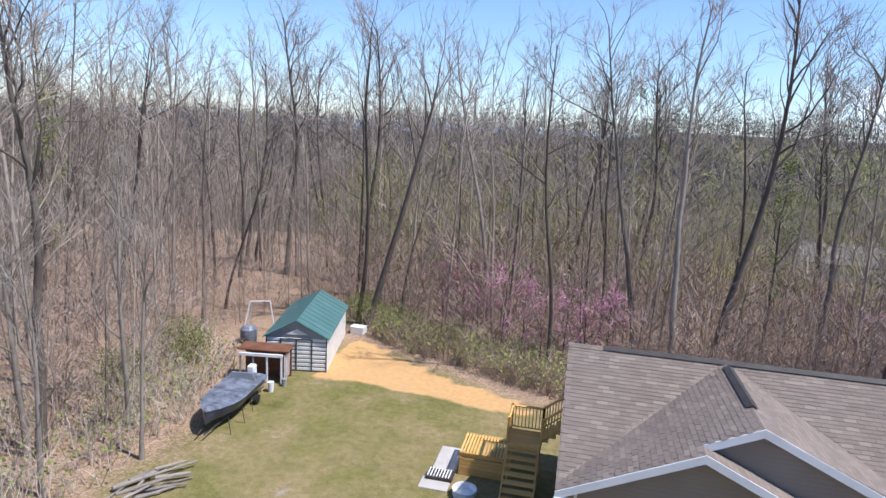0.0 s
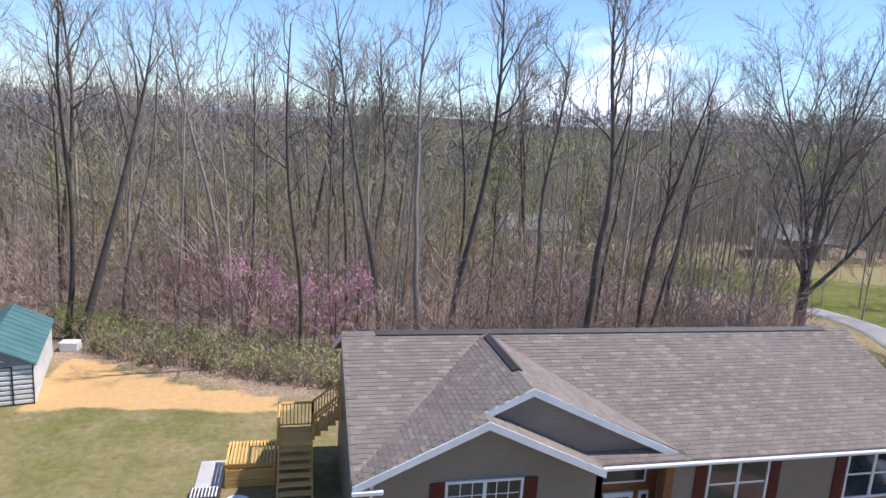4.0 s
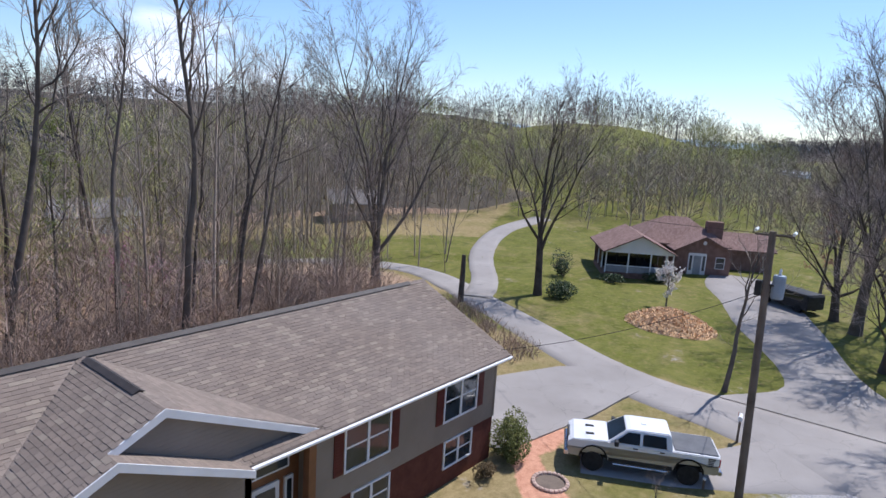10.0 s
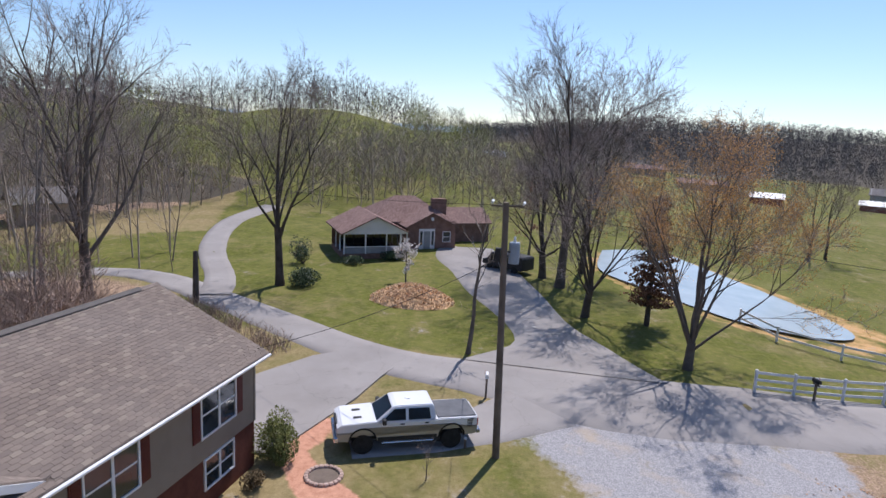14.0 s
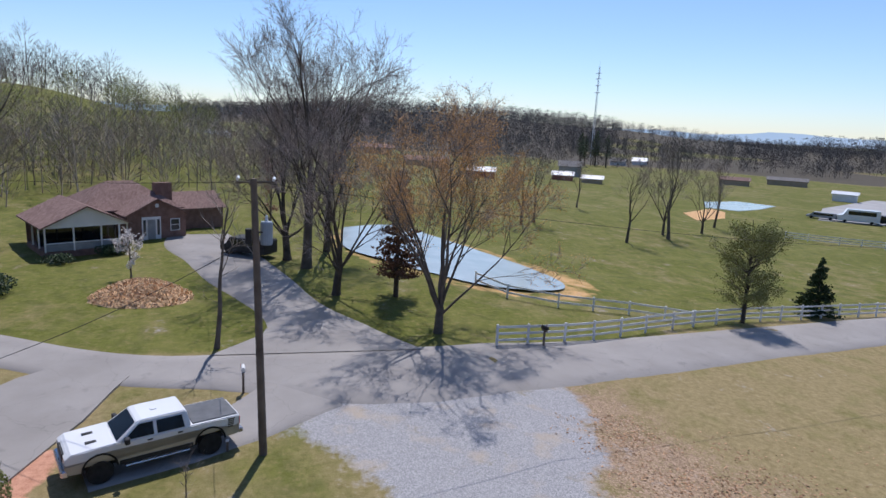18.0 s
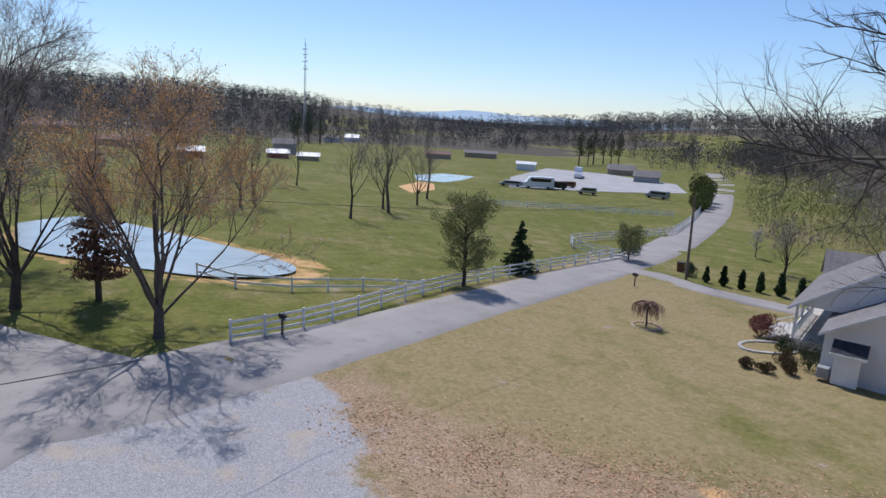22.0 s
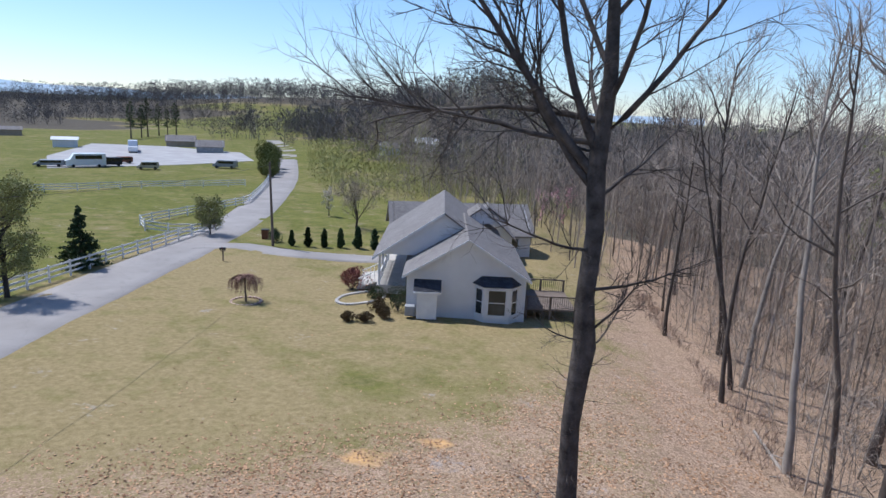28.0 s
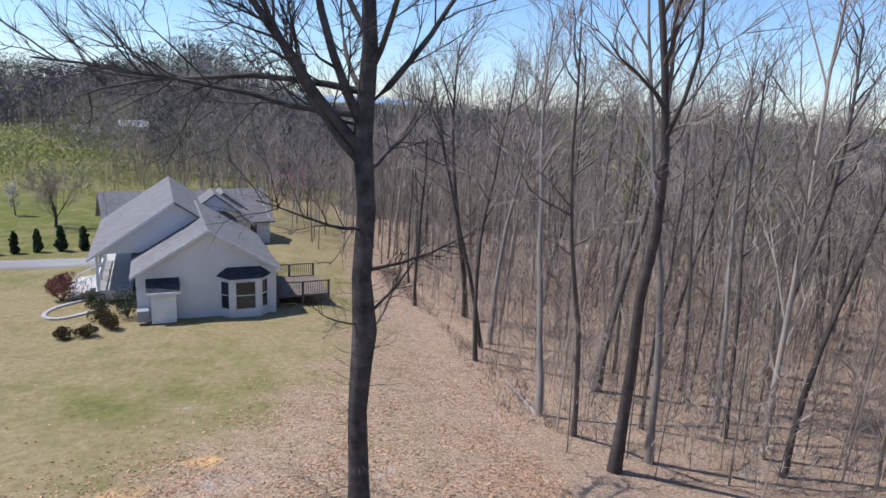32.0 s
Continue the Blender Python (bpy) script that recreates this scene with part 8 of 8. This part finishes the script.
plain_house(20.6, -62.5, 205, 15, 7.5, 2.6, 2.6, WHITE_SIDING, ROOF_GREY, "grey-roofed house beyond the white house", 4)
plain_house(17.5, -60.8, 196, 5, 6, 2.8, 2.4, WHITE_SIDING, ROOF_GREY, "grey-roofed gable of the house beyond", 1)
plain_house(60, 69, 148, 7, 5, 2.3, 1.4, TAN_WALL, ROOF_GREY, "grey house half hidden by the trees beyond the lane", 3)
plain_house(34, 93, 170, 10, 6.5, 2.8, 1.8, WHITE_SIDING, ROOF_GREY, "white house half hidden by the woods", 3)
for x, y, rz, w, l, h, rise, wall, roof, label, n in (
    (185, -39, 78, 12, 7, 2.8, 1.2, RED_WALL, METAL_ROOF, "red barn with a pale metal roof", 3), (202, -71, 70, 10, 6, 2.5, 1.2, RED_WALL, METAL_ROOF, "red-walled shed with a pale roof", 3), (196, -79, 66, 10, 5, 2.2, 1.0, TAN_WALL, METAL_ROOF, "low shed with a bright metal roof", 3),
    (225, -82, 70, 12, 8, 5.0, 2.0, METAL_GREY, ROOF_GREY, "grey two-storey house beyond the pasture", 4), (212, -26, 85, 22, 8, 3.0, 1.4, TAN_WALL, ROOF_BROWN, "long brown-roofed house on the rise", 6), (260, -10, 85, 26, 9, 3.2, 1.5, TAN_WALL, ROOF_BROWN, "long brick building on the rise", 8),
    (234, -180, 52, 22, 7, 3.0, 1.2, TAN_WALL, ROOF_GREY, "long low building across the valley", 6), (225, -150, 55, 16, 7, 2.8, 1.2, TAN_WALL, ROOF_BROWN, "low brown house across the valley", 5), (176, -156, 45, 10, 6, 3.2, .8, WHITE_SIDING, METAL_ROOF, "white building beside the gravel lot", 3),
    (136, -174, 36, 12, 8, 2.8, 2.0, METAL_GREY, ROOF_GREY, "grey-roofed house behind the lot", 4), (160, -190, 36, 14, 8, 2.8, 2.0, TAN_WALL, ROOF_GREY, "tan house behind the lot", 4), (76, -180, 20, 9, 6, 2.6, 1.6, WHITE_SIDING, ROOF_GREY, "white house with grey roofs beyond the road", 4),
    (66, -186, 16, 10, 6, 2.8, 1.6, WHITE_SIDING, METAL_ROOF, "white house with a pale roof beyond the road", 4), (330, -150, 60, 12, 8, 3, 2, WHITE_SIDING, ROOF_GREY, "white house in the far trees", 3), (345, -170, 60, 12, 8, 3, 2, WHITE_SIDING, METAL_ROOF, "white house in the far trees", 3),
    (330, 60, 80, 16, 8, 3, 1.2, WHITE_SIDING, METAL_ROOF, "white building on the far slope", 4), (170, 214, 140, 10, 8, 4, 2, WHITE_SIDING, METAL_ROOF, "white house on the far ridge", 3)):
    plain_house(x, y, rz, w * .66, l * .8, h * .78, rise * .85, wall, roof, label, n)

# ---- far lot, vehicles, mast ----
LOT_GRAVEL = plain("lot_gravel", (0.27, 0.265, 0.26), (0.42, 0.41, 0.40), .25, 3, 0.95, 0.3)
drape("gravel_lot", [(124, -103), (150, -126), (182, -172), (160, -182), (126, -176), (106, -153), (112, -132)], LOT_GRAVEL, .08, "pale gravel parking lot", "parking lot", 6)
drape("far_pond", [(138, -84), (152, -92), (158, -106), (150, -112), (140, -100), (134, -90)], WATER, .08, "pale pond in the far pasture", "pond", 5)
drape("sand_bank", [(112, -66), (124, -70), (136, -84), (130, -84), (118, -76)], CLAY, .06, "bare sandy bank in the pasture", "bank", 5)


def van(x, y, rz, l, w, h, paint, label, name="van", cat="van"):
    v = thing(name, x, y, ground_z(x, y) + .08, rz, label, cat)
    out = [(-l / 2, .35), (l / 2, .35), (l / 2, h * .5), (l * .38, h * .58), (l * .28, h), (-l / 2 + .1, h), (-l / 2, h * .9)]
    side_shape(v, "body", out, w / 2, paint)
    for s in (-1, 1):
        part("side_glass", box(-l * .4, s * w / 2 - .01, h * .6, l * .26, s * w / 2 + .012, h * .88), CAR_GLASS, v)
        for a in (-.32, .32):
            part("wheel", rod((l * a, s * (w / 2 - .18), .33), (l * a, s * (w / 2 + .02), .33), .33, sides=14), RUBBER, v)
    return v


van(109.2, -116, 40, 4.6, 1.8, 1.75, CAR_SILVER, "tan van parked on the pasture edge")
van(123.4, -123.6, 60, 4.2, 1.8, 1.6, RUST, "brown car parked by the lot", "car", "car")
van(99.6, -131, 20, 5.6, 2.0, 1.9, METAL_GREY, "dark grey pickup with a cap on the grass", "parked_truck", "truck")
van(121.8, -111, 55, 8.0, 2.5, 3.0, CAR_WHITE, "white motorhome beside the lot", "motorhome", "motorhome")
van(126.6, -106, 40, 6.0, 2.2, 1.5, METAL_GREY, "grey trailer load beside the motorhome", "trailer", "trailer")
van(120.0, -116.5, 50, 4.4, 2.0, 2.0, BLACK, "dark covered trailer beside the lot", "trailer", "trailer")
van(57.5, 11.5, 60, 4.8, 1.9, 1.6, BLACK, "dark car at the neighbour's drive", "car", "car")
semi = thing("semi_truck", 150, -156, ground_z(150, -156) + .08, 132, "white semi truck with a dark trailer", "truck")
side_shape(semi, "cab", [(4.5, .5), (7.4, .5), (7.5, 1.8), (6.6, 2.1), (6.2, 3.6), (4.5, 3.7)], 1.25, CAR_WHITE, "white cab")
part("trailer", box(-6.5, -1.25, 1.0, 4.2, 1.25, 2.6, .05), NAVY, semi, "dark trailer")
for x in (-5.5, -4.4, 3.2, 4.6, 6.6):
    for s in (-1.1, .85):
        part("wheel", rod((x, s, .5), (x, s + .25, .5), .5, sides=14), RUBBER, semi)


def mast(x, y, top):
    z = ground_z(x, y)
    h = top - z
    m = thing("radio_mast", x, y, z, 15, "tall pale lattice radio mast with cross arms", "mast")
    STEEL = METAL_ROOF
    for k in range(3):
        a = k * 2.094
        part("leg", rod((1.0 * math.cos(a), 1.0 * math.sin(a), 0), (.35 * math.cos(a), .35 * math.sin(a), h), .14, .1, 5), STEEL, m)
    bm = bmesh.new()
    n = 22
    for i in range(n):
        t0, t1 = i / n, (i + 1) / n
        for k in range(3):
            a, b = k * 2.094, (k + 1) * 2.094
            r0, r1 = 1.0 - .65 * t0, 1.0 - .65 * t1
            rod((r0 * math.cos(a), r0 * math.sin(a), h * t0), (r1 * math.cos(b), r1 * math.sin(b), h * t1), .06, sides=4, bm=bm, caps=False)
    part("bracing", bm, STEEL, m)
    for f in (.72, .8, .87, .93):
        part("cross_arm", rod((-2.6, 0, h * f), (2.6, 0, h * f), .24, sides=5), STEEL, m)
    part("aerial", rod((0, 0, h), (0, 0, h + 3.5), .1, .05, 5), STEEL, m)


mast(403, -164, 54)

# ---- far mountains ----
def mountains():
    n = Nodes("far_mountain_haze_glow")
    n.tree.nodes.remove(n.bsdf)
    # distance haze is painted: a flat pale blue that glows by itself
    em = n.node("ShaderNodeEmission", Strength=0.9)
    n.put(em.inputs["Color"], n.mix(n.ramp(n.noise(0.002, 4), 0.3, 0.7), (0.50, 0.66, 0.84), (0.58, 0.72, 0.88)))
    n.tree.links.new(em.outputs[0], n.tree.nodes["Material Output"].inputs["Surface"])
    verts, faces = [], []
    R = 4300
    for i in range(181):
        az = radians(-40 + i * 1.25)
        h = 44 + 34 * noise.noise((i * .06, 1, 2)) + 22 * noise.noise((i * .22, 4, 2)) + 7 * noise.noise((i * .8, 9, 2)) + 12
        h *= 1 - 0.45 * sstep(118, 146, -40 + i * 1.25)
        for z in (-60, max(8, h)):
            verts.append((R * math.sin(az), R * math.cos(az), z))
        if i:
            a = 2 * i
            faces.append((a - 2, a, a + 1, a - 1))
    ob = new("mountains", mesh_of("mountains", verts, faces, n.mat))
    return tagged(ob, "flat glowing backdrop of blue mountains with painted haze", "mountains", kind="structure")


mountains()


# ---- roof shingles ----
def shingle_field(parent, corners, up, row, name, material, stretch, seed):
    """Tabs laid in courses over a sloped roof plane; those in the stretch of the plan are parts of their own, the rest are joined.
    corners: the plane's outline in plan; up: plan direction of the slope, a point and its height, and the rise per metre."""
    (ux, uy), (px, py, pz), rise = up
    rnd = random.Random(seed)
    u = Vector((ux, uy))
    v = Vector((uy, -ux))
    along = [Vector(c).dot(v) for c in corners]
    climb = [Vector(c).dot(u) for c in corners]
    plan = row / math.sqrt(1 + rise * rise)
    tab, thick = .305, .011
    n = Vector((-ux * rise, -uy * rise, 1)).normalized()
    vs, fs = [], []
    shapes = []
    for k in range(3):
        w = tab - .006 - .004 * k
        a = Vector((v.x, v.y, 0)) * w / 2
        b = Vector((ux, uy, rise)).normalized() * (row * 1.02)
        lift = n * (thick + .002 * k)
        q = [-a, a, a + b, -a + b]
        pts = [p for p in q] + [q[0] + lift, q[1] + lift, q[2] + n * .003, q[3] + n * .003]
        me = mesh_of("shingle", [tuple(p) for p in pts], [(4, 5, 6, 7), (0, 1, 5, 4), (1, 2, 6, 5), (3, 0, 4, 7)], material)
        shapes.append((me, pts))
    count = 0
    r = 0
    c = min(climb) + plan * .1
    while c < max(climb) - plan:
        s = min(along) + (r % 2) * tab / 2 + rnd.uniform(0, .03)
        while s < max(along):
            x, y = u.x * c + v.x * s, u.y * c + v.y * s
            mid = (x + u.x * plan / 2, y + u.y * plan / 2)
            if inside(*mid, corners) and near_line(*mid, [*corners, corners[0]]) > .07:
                z = pz + ((x - px) * ux + (y - py) * uy) * rise + .004
                me, pts = shapes[rnd.randrange(3)]
                if count < 290 and stretch(x, y):
                    o = new("shingle", me)
                    o.parent = parent
                    o.matrix_basis = pose(x, y, z)
                    count += 1
                else:
                    b = len(vs)
                    vs += [(p.x + x, p.y + y, p.z + z) for p in pts]
                    fs += [tuple(i + b for i in f) for f in ((4, 5, 6, 7), (0, 1, 5, 4), (1, 2, 6, 5), (3, 0, 4, 7))]
            s += tab
        c += plan
        r += 1
    rest = bare(parent, name, mesh_of(name, vs, fs, material), "weathered grey-brown shingles")
    tagged(rest, kind="stuff")


def tab_material():
    n = Nodes("shingle_tab")
    own = n.node("ShaderNodeObjectInfo").outputs["Random"]
    isle = n.node("ShaderNodeNewGeometry").outputs["Random Per Island"]
    pick = n.math("FRACT", n.math("ADD", own, isle))
    tone = n.mix(pick, (0.178, 0.145, 0.122), (0.245, 0.198, 0.163))
    tone = n.mix(n.math("GREATER_THAN", pick, 0.9), tone, (0.27, 0.228, 0.182))
    worn = n.mix(n.math("MULTIPLY", n.ramp(n.noise(0.3, 4), 0.4, 0.7), 0.25), tone, (0.28, 0.25, 0.225))
    grit = n.noise(70, 2, 0.7)
    n.bump(grit, 0.5, 0.006)
    return n.done(n.mix(n.math("MULTIPLY", grit, 0.35), worn, (0.10, 0.085, 0.075)), 0.95, 0.0, 0.15)


TAB = tab_material()
foot = RID2 + (RIDGE_Z - EAVE_Z) / CROSS
front_up = ((0, 1), (0, EAVE_Y, EAVE_Z), SLOPE)
shingle_field(house, [(X0, EAVE_Y), (RID2, RIDGE_Y), (X0, RIDGE_Y)], front_up, .15, "shingles", TAB, lambda x, y: False, 1)
shingle_field(house, [(foot, EAVE_Y), (X1, EAVE_Y), (X1, RIDGE_Y), (RID2, RIDGE_Y)], front_up, .15, "shingles", TAB, lambda x, y: 8.9 < x < 12 and y < 16.6, 2)
shingle_field(house, [(6.5, EAVE_Y), (foot, EAVE_Y), (foot, 15.0), (6.5, 15.0)], front_up, .15, "shingles", TAB, lambda x, y: False, 5)
shingle_field(house, [(X0, EAVE_Y), (X0, 14.42), (RID1, 14.42), (RID1, 14.95), (RID2, 14.95), (RID2, RIDGE_Y)], ((1, 0), (RID2, 0, RIDGE_Z), CROSS), .15, "shingles", TAB, lambda x, y: False, 3)
shingle_field(house, [(RID2, 14.95), (foot, 14.95), (RID2, RIDGE_Y)], ((-1, 0), (RID2, 0, RIDGE_Z), CROSS), .15, "shingles", TAB, lambda x, y: False, 4)
